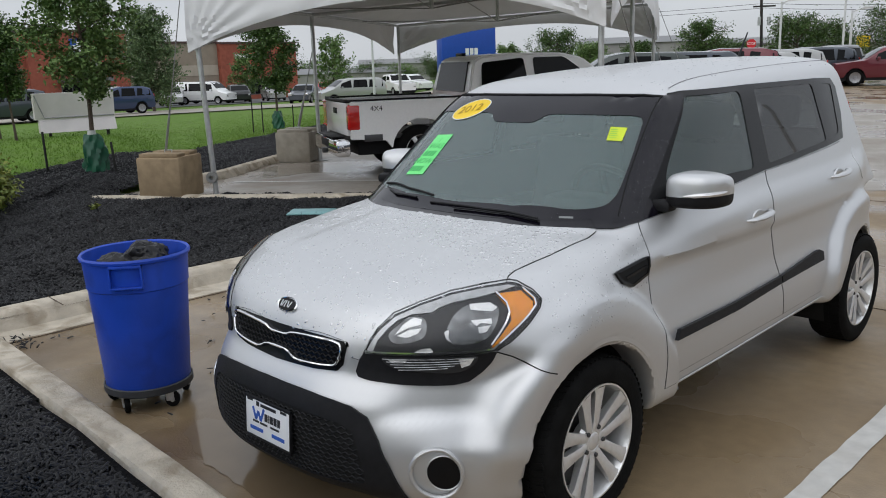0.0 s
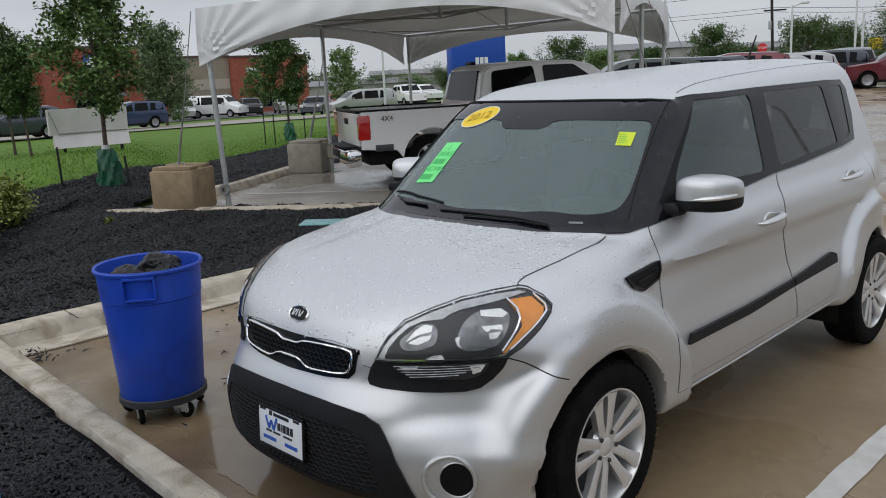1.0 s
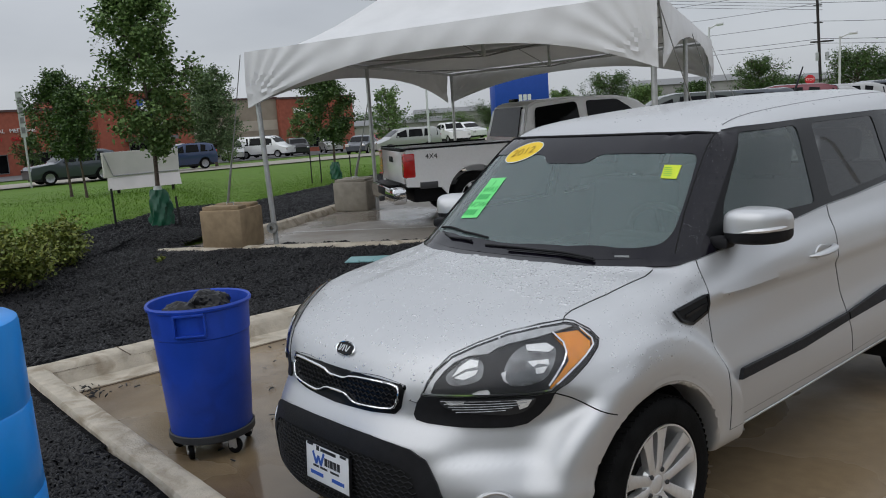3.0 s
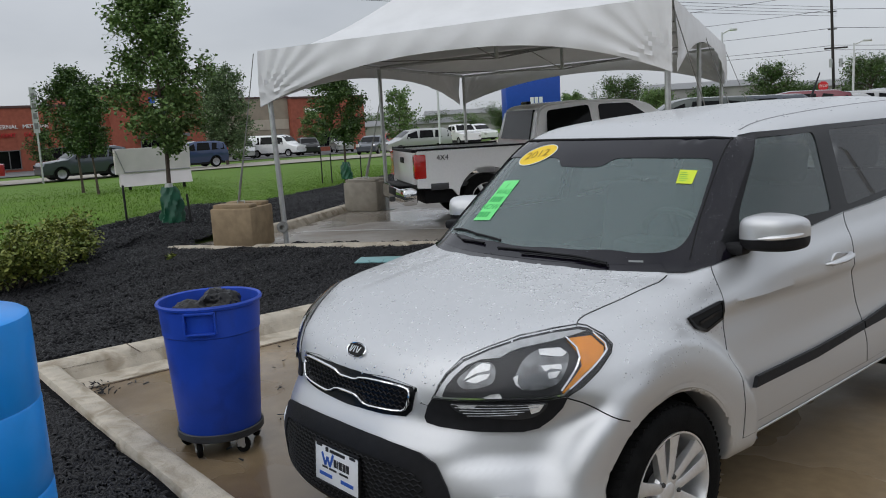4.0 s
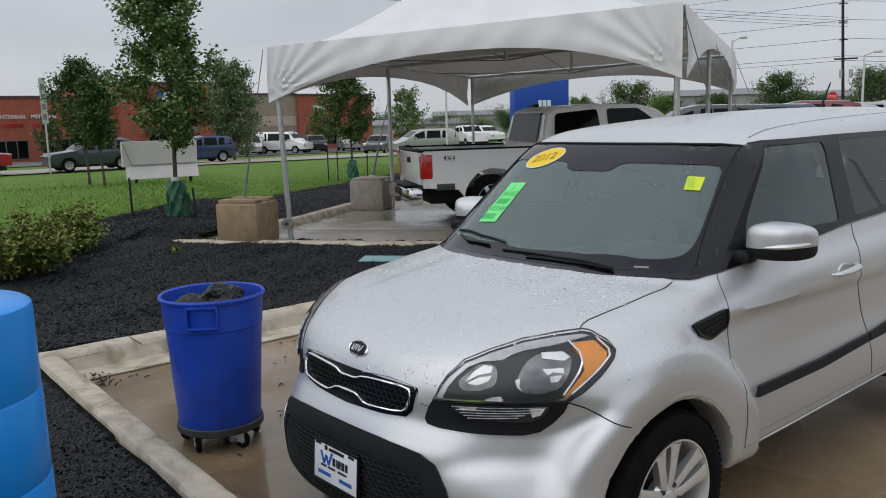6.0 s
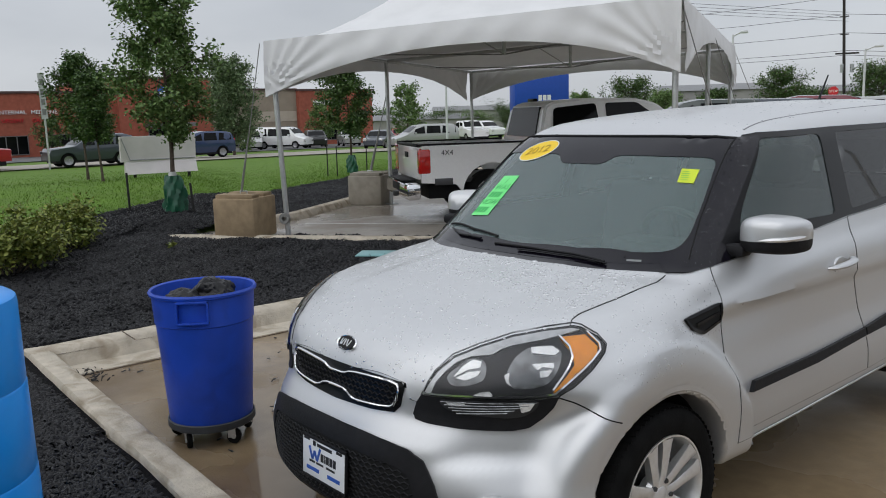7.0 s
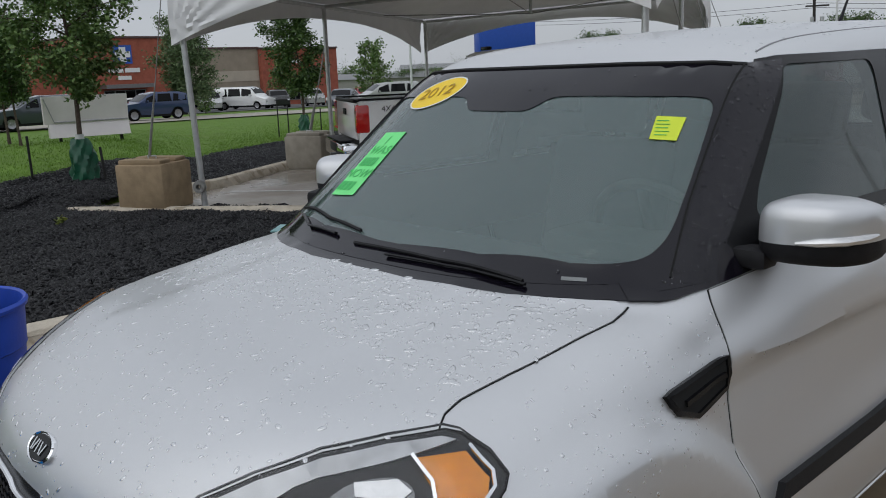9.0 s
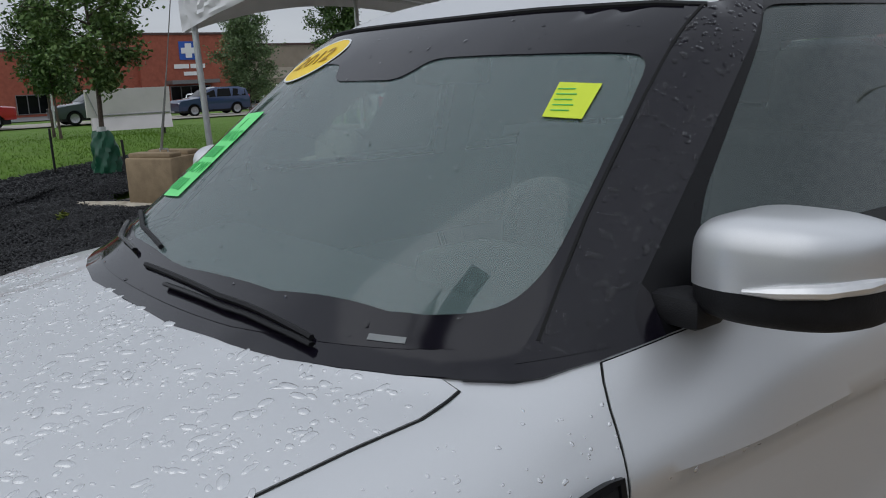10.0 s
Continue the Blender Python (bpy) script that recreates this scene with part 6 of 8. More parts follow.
def water_bag(x, y, h, w, pale, seed):
    z = zed(x, y) + 0.09
    t = thing("watering_bag", "crumpled green watering bag round a young tree trunk", "watering bag", (x, y, z))
    r = np.random.default_rng(seed)
    bm = bmesh.new()
    rings = []
    for i in range(15):
        f = i / 14
        rad = w * (0.56 - 0.26 * f ** 2.5)
        ring = []
        for j in range(26):
            a = 2 * math.pi * j / 26
            c = rad * (1 + 0.22 * math.sin(3 * a + 5 * f + seed) * (0.4 + f) + 0.13 * math.sin(7 * a - 11 * f) + r.uniform(-0.04, 0.04))
            ring.append(bm.verts.new((c * math.cos(a) * 1.1, c * math.sin(a), h * f + r.uniform(-0.008, 0.008))))
        rings.append(ring)
    for A, B in zip(rings, rings[1:]):
        for j in range(26):
            bm.faces.new((A[j], A[(j + 1) % 26], B[(j + 1) % 26], B[j]))
    part("bag", bm, green_tarp, t, "creased green plastic bag")
    if pale:
        bm = bmesh.new()
        rings = []
        for i in range(5):
            rad = w * (0.30 - 0.03 * i) * 1.06
            rings.append([bm.verts.new((rad * (1 + 0.15 * math.sin(3 * a + i)) * math.cos(a) - 0.02, rad * (1 + 0.15 * math.cos(2 * a)) * math.sin(a), h * (0.80 + 0.075 * i) - 0.10 * max(0, math.cos(a)) * (4 - i) / 4)) for a in (2 * math.pi * j / 18 for j in range(18))])
        for A, B in zip(rings, rings[1:]):
            for j in range(18):
                bm.faces.new((A[j], A[(j + 1) % 18], B[(j + 1) % 18], B[j]))
        part("collar", bm, pale_tarp, t, "pale folded collar")


water_bag(-10.25, 3.95, 0.56, 0.30, True, 2)
water_bag(-20.3, 14.2, 0.55, 0.30, False, 5)


def stake(x, y, h, lean=0.0):
    t = thing("tree_stake", "black wooden tree stake driven into the ground", "stake", (x, y, zed(x, y)), group="tree stakes")
    bm = bmesh.new()
    box(bm, -0.015, 0.015, -0.015, 0.015, -0.1, h, Matrix.Rotation(lean, 4, "Y"), bevel=0.005)
    part("post", bm, stake_mat, t)


for x, y, h, le in ((-10.75, 3.42, 0.70, -0.03), (-9.95, 4.12, 0.55, -0.15), (-20.6, 13.45, 1.1, 0), (-20.2, 13.55, 0.95, 0), (-20.6, 15.0, 0.8, 0)):
    stake(x, y, h, le)

# ---- concrete ballast blocks and the white tent ----
block_mat = mat("cast concrete", (0.31, 0.23, 0.14), 0.85, vary=0.18, scale=7, bump=0.35, bump_scale=50, stain=0.6, stain_col=(0.18, 0.135, 0.085), stain_scale=2.2)
block_grey = mat("grey cast concrete", (0.33, 0.30, 0.25), 0.85, vary=0.15, scale=7, bump=0.35, bump_scale=50, stain=0.5, stain_col=(0.20, 0.17, 0.13), stain_scale=2.0)
galv = mat("galvanised steel", (0.52, 0.53, 0.53), 0.42, 0.8, vary=0.12, scale=12)
steel_dark = mat("dirty tie-down steel", (0.30, 0.30, 0.29), 0.5, 0.7, vary=0.2, scale=12)


def ballast(x, y, turn, w, h, m, label):
    t = thing("concrete_block", label, "concrete block", (x, y, 0.006), turn, group="tent ballast blocks")
    bm = bmesh.new()
    box(bm, -w / 2, w / 2, -w / 2, w / 2, 0, h - 0.05, bevel=0.022, seg=2)
    box(bm, -w / 2 + 0.03, w / 2 - 0.03, -w / 2 + 0.03, -0.05, h - 0.06, h, bevel=0.02)
    box(bm, -w / 2 + 0.03, w / 2 - 0.03, 0.05, w / 2 - 0.03, h - 0.06, h, bevel=0.02)
    rr = random.Random(4)
    for v in bm.verts:
        v.co += Vector((rr.uniform(-1, 1), rr.uniform(-1, 1), rr.uniform(-1, 1))) * 0.004
    part("body", bm, m, t)
    bm = bmesh.new()
    tube(bm, [(-0.05, 0, h - 0.06), (-0.05, 0, h + 0.02), (0.05, 0, h + 0.02), (0.05, 0, h - 0.06)], 0.012, 6)
    part("lifting_eye", bm, galv, t)


ballast(-7.78, 3.86, 33, 0.60, 0.58, block_mat, "brown-stained concrete ballast block on the slab edge")
ballast(-9.72, 7.32, 33, 0.62, 0.56, block_grey, "grey concrete ballast block beside a tent pole")

FL, FR, BL, BR = Vector((-7.33, 4.14, 0)), Vector((-3.10, 6.75, 0)), Vector((-12.03, 11.92, 0)), Vector((-7.20, 14.80, 0))
TW, TL, EAVE, BAYS = 4.97, 9.1, 2.69, 2
SPLIT = (0.0, 0.43 * TL, TL)
canvas = mat("white tent fabric", (0.72, 0.72, 0.72), 0.5, vary=0.04, scale=3, bump=0.25, bump_scale=5)
n_, l_n = canvas.node_tree.nodes, canvas.node_tree.links
tb, ta, to = n_.new("ShaderNodeBsdfTranslucent"), n_.new("ShaderNodeMixShader"), n_["Material Output"]
tb.inputs[0].default_value, ta.inputs[0].default_value = (0.75, 0.75, 0.74, 1), 0.015
l_n.new(n_["Principled BSDF"].outputs[0], ta.inputs[1])
l_n.new(tb.outputs[0], ta.inputs[2])
l_n.new(ta.outputs[0], to.inputs[0])
tent = thing("event_tent", "white peaked frame tent with scalloped edges on steel poles", "tent", (0, 0, 0))


def tp(u, v_, z):
    a, b = u / TW, v_ / TL
    p = FL * ((1 - a) * (1 - b)) + FR * (a * (1 - b)) + BL * ((1 - a) * b) + BR * (a * b)
    return p + Vector((0, 0, z - (0.22 * (1 - a) if z > 1.0 else 0.0)))


for b in range(BAYS):
    v0, v1 = SPLIT[b], SPLIT[b + 1]
    bm = bmesh.new()
    N = 22
    rows = []
    for i in range(N + 1):
        row = []
        for j in range(N + 1):
            u, w = i / N * 2 - 1, j / N * 2 - 1
            e = max(abs(u), abs(w))
            q = (abs(u) ** 4 + abs(w) ** 4) ** 0.25
            rise = 1.55 * (1 - min(1, 0.5 * (e + min(1, q)))) ** 1.45
            row.append(bm.verts.new(tp((u + 1) / 2 * (TW + 0.1) - 0.05, v0 + (w + 1) / 2 * (v1 - v0) - (0.05 if b == 0 and j == 0 else 0), EAVE + 0.03 + rise)))
        rows.append(row)
    for i in range(N):
        for j in range(N):
            bm.faces.new((rows[i][j], rows[i + 1][j], rows[i + 1][j + 1], rows[i][j + 1]))
    part("roof", bm, canvas, tent, "white peaked roof fabric")


def valance(a, c, top, drop, mid, label="white scalloped edge"):
    """A skirt of cloth with an arched lower edge and creases running in from the corners."""
    bm = bmesh.new()
    ends = (a, c)
    a, c = tp(*a, 0), tp(*c, 0)
    N, M = 120, 14
    span = (c - a).length
    out = Vector((0, 0, 1)).cross(c - a).normalized()
    if (tp(TW / 2, TL / 2, 0) - a).dot(out) > 0:
        out = -out
    rows = []
    for i in range(N + 1):
        f = i / N
        s = abs(2 * f - 1)
        low = mid + (drop - mid) * s ** 2.3
        row = []
        for j in range(M + 1):
            k = j / M
            along, up = min(f, 1 - f) * span, (1 - k) * low
            reach = math.hypot(along, up)
            fan = math.atan2(up, along + 0.01)
            fold = 0.030 * math.sin(fan * 21) * math.exp(-reach / 0.8) * min(1, reach / 0.25) + 0.006 * math.sin(f * 60 + k * 4) * min(1, along)
            across = (ends[0][0] * (1 - f) + ends[1][0] * f) / TW
            row.append(bm.verts.new(a.lerp(c, f) + Vector((0, 0, top - low * k * (0.88 + 0.14 * across) - 0.22 * (1 - across))) + out * (fold + 0.045 * math.sin(k * 1.6))))
        rows.append(row)
    for i in range(N):
        for j in range(M):
            bm.faces.new((rows[i][j], rows[i + 1][j], rows[i + 1][j + 1], rows[i][j + 1]))
    part("valance", bm, canvas, tent, label)


valance((-0.06, -0.06), (TW + 0.06, -0.06), EAVE + 0.05, 0.80, 0.30)
for u in (-0.06, TW + 0.06):
    valance((u, 0), (u, TL), EAVE + 0.05, 0.80, 0.26)
valance((-0.06, TL + 0.06), (TW + 0.06, TL + 0.06), EAVE + 0.05, 0.80, 0.28)
for b in range(BAYS + 1):
    for u in (0.0, TW):
        bm = bmesh.new()
        lean = Vector((0, 0, 0))
        if b == 0 and u == 0:
            lean = (FR - FL) * 0.02
        rod(bm, tp(u, SPLIT[b], 0.0) + lean, tp(u, SPLIT[b], EAVE), 0.034, seg=14)
        pole = part("pole", bm, galv, tent, "round steel tent pole")
        bm = bmesh.new()
        box(bm, -0.09, 0.09, -0.09, 0.09, 0.004, 0.016, Matrix.Translation(tp(u, SPLIT[b], 0) + lean))
        part("foot_plate", bm, galv, pole)
for a, c in [((0, 0), (TW, 0)), ((0, TL), (TW, TL)), ((0, SPLIT[1]), (TW, SPLIT[1])), ((0, 0), (0, TL)), ((TW, 0), (TW, TL))]:
    bm = bmesh.new()
    rod(bm, tp(*a, EAVE - 0.02), tp(*c, EAVE - 0.02), 0.028, seg=10)
    part("eave_pipe", bm, galv, tent)
for b in range(BAYS):
    bm = bmesh.new()
    cu, cv_ = TW / 2, (SPLIT[b] + SPLIT[b + 1]) / 2
    rod(bm, tp(cu, cv_, EAVE - 0.25), tp(cu, cv_, EAVE + 1.5), 0.03, seg=10)
    part("king_post", bm, galv, tent)
    for a, c in (((0, cv_), (TW, cv_)), ((cu, SPLIT[b]), (cu, SPLIT[b + 1]))):
        bm = bmesh.new()
        tube(bm, [tp(*a, EAVE - 0.02), tp(cu, cv_, EAVE - 0.24), tp(*c, EAVE - 0.02)], 0.009, 6)
        part("tie_cable", bm, steel_dark, tent)
bm = bmesh.new()
spin(bm, [(0.03, 0.0), (0.07, 0.0), (0.075, 0.03), (0.07, 0.06), (0.03, 0.06)], 18, Matrix.Translation(tp(0.10, -0.05, 0.26)) @ Matrix.Rotation(math.pi / 2, 4, "X") @ Matrix.Rotation(0.6, 4, "Y"))
part("ratchet_wheel", bm, steel_dark, tent, "pale strap wheel on the pole")
# straps and ropes from the eaves to the ballast
for a, c, r_ in ((tp(-0.10, -0.1, EAVE + 0.02), Vector((-7.80, 3.84, 0.60)), 0.011), (tp(0.0, SPLIT[1], EAVE - 0.5), Vector((-9.72, 7.34, 0.60)), 0.016), (tp(TW + 0.05, 0.0, EAVE), tp(TW + 0.7, 0.9, 0.3), 0.012), (tp(TW + 0.05, SPLIT[1], EAVE), tp(TW + 0.8, SPLIT[1] + 0.3, 0.3), 0.012), (tp(TW + 0.05, TL, EAVE), tp(TW + 0.9, TL + 0.3, 0.3), 0.012)):
    bm = bmesh.new()
    tube(bm, [a, a.lerp(c, 0.5) + Vector((0.0, 0, -0.03)), a.lerp(c, 0.86), c], [r_ * 0.55, r_ * 0.6, r_ * 1.5, r_ * 1.5], 6)
    part("tie_down", bm, steel_dark, tent, "taut tie-down strap")

# ---- blue waste bin on a dolly ----
blue_plastic = mat("blue plastic", (0.016, 0.068, 0.47), 0.42, vary=0.10, scale=5, bump=0.08, bump_scale=60, stain=0.35, stain_col=(0.014, 0.034, 0.20), stain_scale=6)
bag_film = mat("black bin liner", (0.010, 0.010, 0.011), 0.35, ior=1.35, vary=0.3, scale=8, bump=0.9, bump_scale=16)
grey_dolly = mat("grey dolly", (0.035, 0.037, 0.040), 0.6, vary=0.2, scale=10)
bin_ = thing("waste_bin", "blue plastic waste bin of black bags on a wheeled dolly", "bin", (-1.455, 0.365, 0.0), 53)
bin_.scale = (0.88, 0.88, 1.0)
bm = bmesh.new()
spin(bm, [(0.0, 0.100), (0.218, 0.100), (0.227, 0.115), (0.262, 0.60), (0.268, 0.605), (0.268, 0.622), (0.276, 0.735), (0.288, 0.740), (0.291, 0.752), (0.284, 0.762), (0.272, 0.756), (0.266, 0.70), (0.250, 0.55), (0.0, 0.53)], 56)
part("drum", bm, blue_plastic, bin_, "ribbed blue plastic drum")
for s in (0, math.pi):
    bm = bmesh.new()
    m = Matrix.Rotation(s, 4, "Z")
    for x0, x1, z0, z1 in ((-0.085, 0.085, 0.726, 0.738), (-0.085, 0.085, 0.628, 0.638), (-0.085, -0.075, 0.628, 0.738), (0.075, 0.085, 0.628, 0.738)):
        box(bm, x0, x1, -0.292, -0.262, z0, z1, m, bevel=0.003)
    part("handle_frame", bm, blue_plastic, bin_)
bm = bmesh.new()
r = np.random.default_rng(3)
for cx, cy, cz, rad in ((0.04, 0.06, 0.675, 0.150), (-0.09, -0.05, 0.665, 0.125), (0.09, -0.08, 0.655, 0.110), (-0.07, 0.10, 0.65, 0.10)):
    g = bmesh.ops.create_icosphere(bm, subdivisions=5, radius=rad)["verts"]
    for v in g:
        o = v.co + Vector((cx * 40, 0, 0))
        k = 0.98 + 0.20 * noise.noise(o * 9) - 0.20 * abs(noise.noise(o * 17 + Vector((3, 0, 0)))) - 0.12 * abs(noise.noise(o * 40))
        v.co = Vector((v.co.x * k + cx, v.co.y * k + cy, v.co.z * k * 0.85 + cz))
part("bin_liner", bm, bag_film, bin_, "crumpled black rubbish bags")
bm = bmesh.new()
spin(bm, [(0.05, 0.082), (0.232, 0.082), (0.240, 0.088), (0.240, 0.118), (0.234, 0.123), (0.226, 0.120)], 48)
dolly = part("dolly", bm, grey_dolly, bin_, "grey round dolly")
for k in range(5):
    a = 2 * math.pi * k / 5 + 0.4
    m = Matrix.Translation((0.19 * math.cos(a), 0.19 * math.sin(a), 0)) @ Matrix.Rotation(a + 0.9, 4, "Z")
    bm = bmesh.new()
    spin(bm, [(0.008, -0.014), (0.034, -0.014), (0.039, -0.009), (0.039, 0.009), (0.034, 0.014), (0.008, 0.014)], 22, m @ Matrix.Translation((0.02, 0, 0.040)) @ Matrix.Rotation(math.pi / 2, 4, "X"))
    wheel_c = part("caster", bm, rubber, dolly, "black caster wheel")
    bm = bmesh.new()
    for s in (-0.018, 0.018):
        box(bm, -0.012, 0.03, s - 0.0025, s + 0.0025, 0.035, 0.08, m, bevel=0.001)
    box(bm, -0.022, 0.03, -0.022, 0.022, 0.074, 0.083, m, bevel=0.003)
    spin(bm, [(0.0, -0.022), (0.012, -0.022), (0.012, 0.022), (0.0, 0.022)], 12, m @ Matrix.Translation((0.02, 0, 0.040)) @ Matrix.Rotation(math.pi / 2, 4, "X"))
    part("fork", bm, galv, dolly)

# ---- car park lamp on a light blue base in the mulch ----
sky_plastic = mat("light blue plastic", (0.014, 0.30, 0.86), 0.35, vary=0.06, scale=4, bump=0.05, bump_scale=30, stain=0.2, stain_col=(0.02, 0.18, 0.55), stain_scale=3)
dr = thing("lamp_post", "dark-headed car park lamp on a light blue plastic-clad base in mulch", "street lamp", (-0.82, -0.945, 0.045))
bm = bmesh.new()
spin(bm, [(0.0, 0.0), (0.31, 0.0), (0.340, 0.025), (0.344, 0.06), (0.340, 0.33), (0.335, 0.338), (0.338, 0.346), (0.334, 0.64), (0.329, 0.648), (0.332, 0.656), (0.330, 0.925), (0.326, 0.945), (0.31, 0.956), (0.12, 0.965), (0.0, 0.965)], 64)
base = part("base", bm, sky_plastic, dr, "light blue plastic cladding in three rings")
bm = bmesh.new()
for a in (0.9, 2.4, 4.1):
    box(bm, -0.03, 0.03, -0.012, 0.012, 0.955, 0.968, Matrix.Rotation(a, 4, "Z") @ Matrix.Translation((0.0, 0.27, 0)), bevel=0.004)
part("cover_clip", bm, sky_plastic, base)
bm = bmesh.new()
rod(bm, (0, 0, 0.96), (0, 0, 7.6), 0.075, 0.060, 16)
part("pole", bm, galv, dr, "tapered steel pole")
bm = bmesh.new()
rod(bm, (0, 0, 7.5), (0.40, -0.10, 7.53), 0.035, seg=10)
part("arm", bm, galv, dr)
aim = Matrix.Translation((0.76, -0.16, 7.53))
bm = bmesh.new()
box(bm, -0.42, 0.42, -0.64, 0.60, -0.03, 0.06, aim, bevel=0.025)
head = part("lamp_head", bm, black_plastic, dr, "flat black lamp head")
for k in range(4):
    bm = bmesh.new()
    spin(bm, [(0.0, -0.036), (0.05, -0.036), (0.056, -0.028)], 14, aim @ Matrix.Translation((0.08 * (-1) ** k, 0.42 - 0.26 * k, 0)))
    part("lens", bm, white_plate, head, "round clear lamp lens")

# ---- teal board lying in the mulch ----
bd = thing("plastic_sheet", "flat pale teal plastic sheet lying on the mulch", "sheet", (-4.80, 3.88, 0.085), 38)
bm = bmesh.new()
box(bm, -0.24, 0.24, -0.13, 0.13, 0.0, 0.015, Matrix.Rotation(0.05, 4, "X"), bevel=0.004)
part("sheet", bm, mat("teal plastic", (0.20, 0.38, 0.39), 0.4, vary=0.1), bd)

# ---- white utility box on the lawn ----
white_sheet = mat("white painted sheet", (0.70, 0.645, 0.655), 0.5, vary=0.05, scale=3, stain=0.2, stain_col=(0.5, 0.48, 0.46), stain_scale=2)
wb = thing("sign_panel", "white two-fold sign panel on short posts on the lawn", "sign", (-17.72, 6.88, -0.16), 82)
bm = bmesh.new()
prism(bm, [(-0.02, 0.76), (-0.10, 1.36), (0.10, 1.36), (0.10, 0.76)], -1.0, 0.78)
part("upper_panel", bm, white_sheet, wb)
bm = bmesh.new()
prism(bm, [(-0.12, 0.46), (-0.02, 0.76), (0.10, 0.76), (0.10, 0.46)], -0.92, 0.78)
part("lower_panel", bm, white_sheet, wb)
bm = bmesh.new()
tube(bm, [(-0.98, -0.10, 1.32), (-0.80, -0.045, 0.80), (0.76, -0.035, 0.80)], 0.014, 6)
part("fold_rail", bm, mat("grey rail", (0.35, 0.34, 0.36), 0.5), wb)
for x in (-0.7, 0.6):
    bm = bmesh.new()
    box(bm, x - 0.03, x + 0.03, 0.0, 0.06, -0.1, 0.5)
    part("post", bm, stake_mat, wb)


# ---- vehicles ----
def paint(name, c, metal=0.4):
    return mat(name, c, 0.32, metal, vary=0.03, scale=50, coat=0.9)


P_WHITE, P_DKGREY, P_BLUE, P_SILVER, P_BLACK, P_RED, P_MAROON, P_GREEN = (paint("white paint", (0.80, 0.80, 0.79), 0.0), paint("dark grey paint", (0.055, 0.065, 0.082)), paint("dark blue paint", (0.025, 0.045, 0.11)), paint("silver paint", (0.42, 0.42, 0.41)),
                                                                     paint("black paint", (0.012, 0.012, 0.014), 0.1), paint("red paint", (0.36, 0.012, 0.02), 0.1), paint("maroon paint", (0.13, 0.012, 0.022), 0.3), paint("dark green paint", (0.03, 0.04, 0.035), 0.3))
rim_grey = mat("grey alloy", (0.30, 0.30, 0.31), 0.4, 0.6, vary=0.2, scale=20)
glass_dark = mat("dark car glass", (0.004, 0.0045, 0.005), 0.06, vary=0, ior=1.25)
SHAPES = {
    "suv": (4.7, 1.86, [(0, 0.35), (0.02, 0.80), (0.12, 0.98), (1.25, 1.10), (2.05, 1.62), (2.5, 1.70), (4.0, 1.68), (4.45, 1.55), (4.66, 1.05), (4.70, 0.55), (4.62, 0.35)], (1.38, 4.42, 1.10, 1.60), 0.36, (0.92, 3.72)),
    "van": (5.6, 2.0, [(0, 0.38), (0.02, 0.95), (0.9, 1.20), (1.55, 1.90), (2.0, 2.05), (5.4, 2.08), (5.58, 1.9), (5.60, 0.6), (5.52, 0.38)], (1.15, 5.45, 1.22, 1.92), 0.36, (0.95, 4.45)),
    "minivan": (5.0, 1.95, [(0, 0.35), (0.03, 0.78), (0.9, 1.05), (1.8, 1.66), (2.3, 1.74), (4.5, 1.72), (4.9, 1.5), (4.98, 0.9), (4.95, 0.35)], (1.15, 4.75, 1.08, 1.64), 0.33, (0.95, 3.95)),
    "sedan": (4.7, 1.80, [(0, 0.32), (0.03, 0.68), (0.3, 0.80), (1.4, 0.95), (2.15, 1.40), (2.6, 1.46), (3.4, 1.42), (4.1, 1.06), (4.62, 1.0), (4.70, 0.6), (4.62, 0.32)], (1.5, 4.0, 0.95, 1.38), 0.32, (0.92, 3.70)),
    "pickup": (5.7, 1.95, [(0, 0.45), (0.02, 1.05), (1.4, 1.20), (2.05, 1.80), (2.4, 1.86), (3.5, 1.84), (3.75, 1.22), (5.66, 1.22), (5.70, 0.55), (5.60, 0.45)], (1.55, 3.66, 1.22, 1.78), 0.38, (1.05, 4.50)),
}


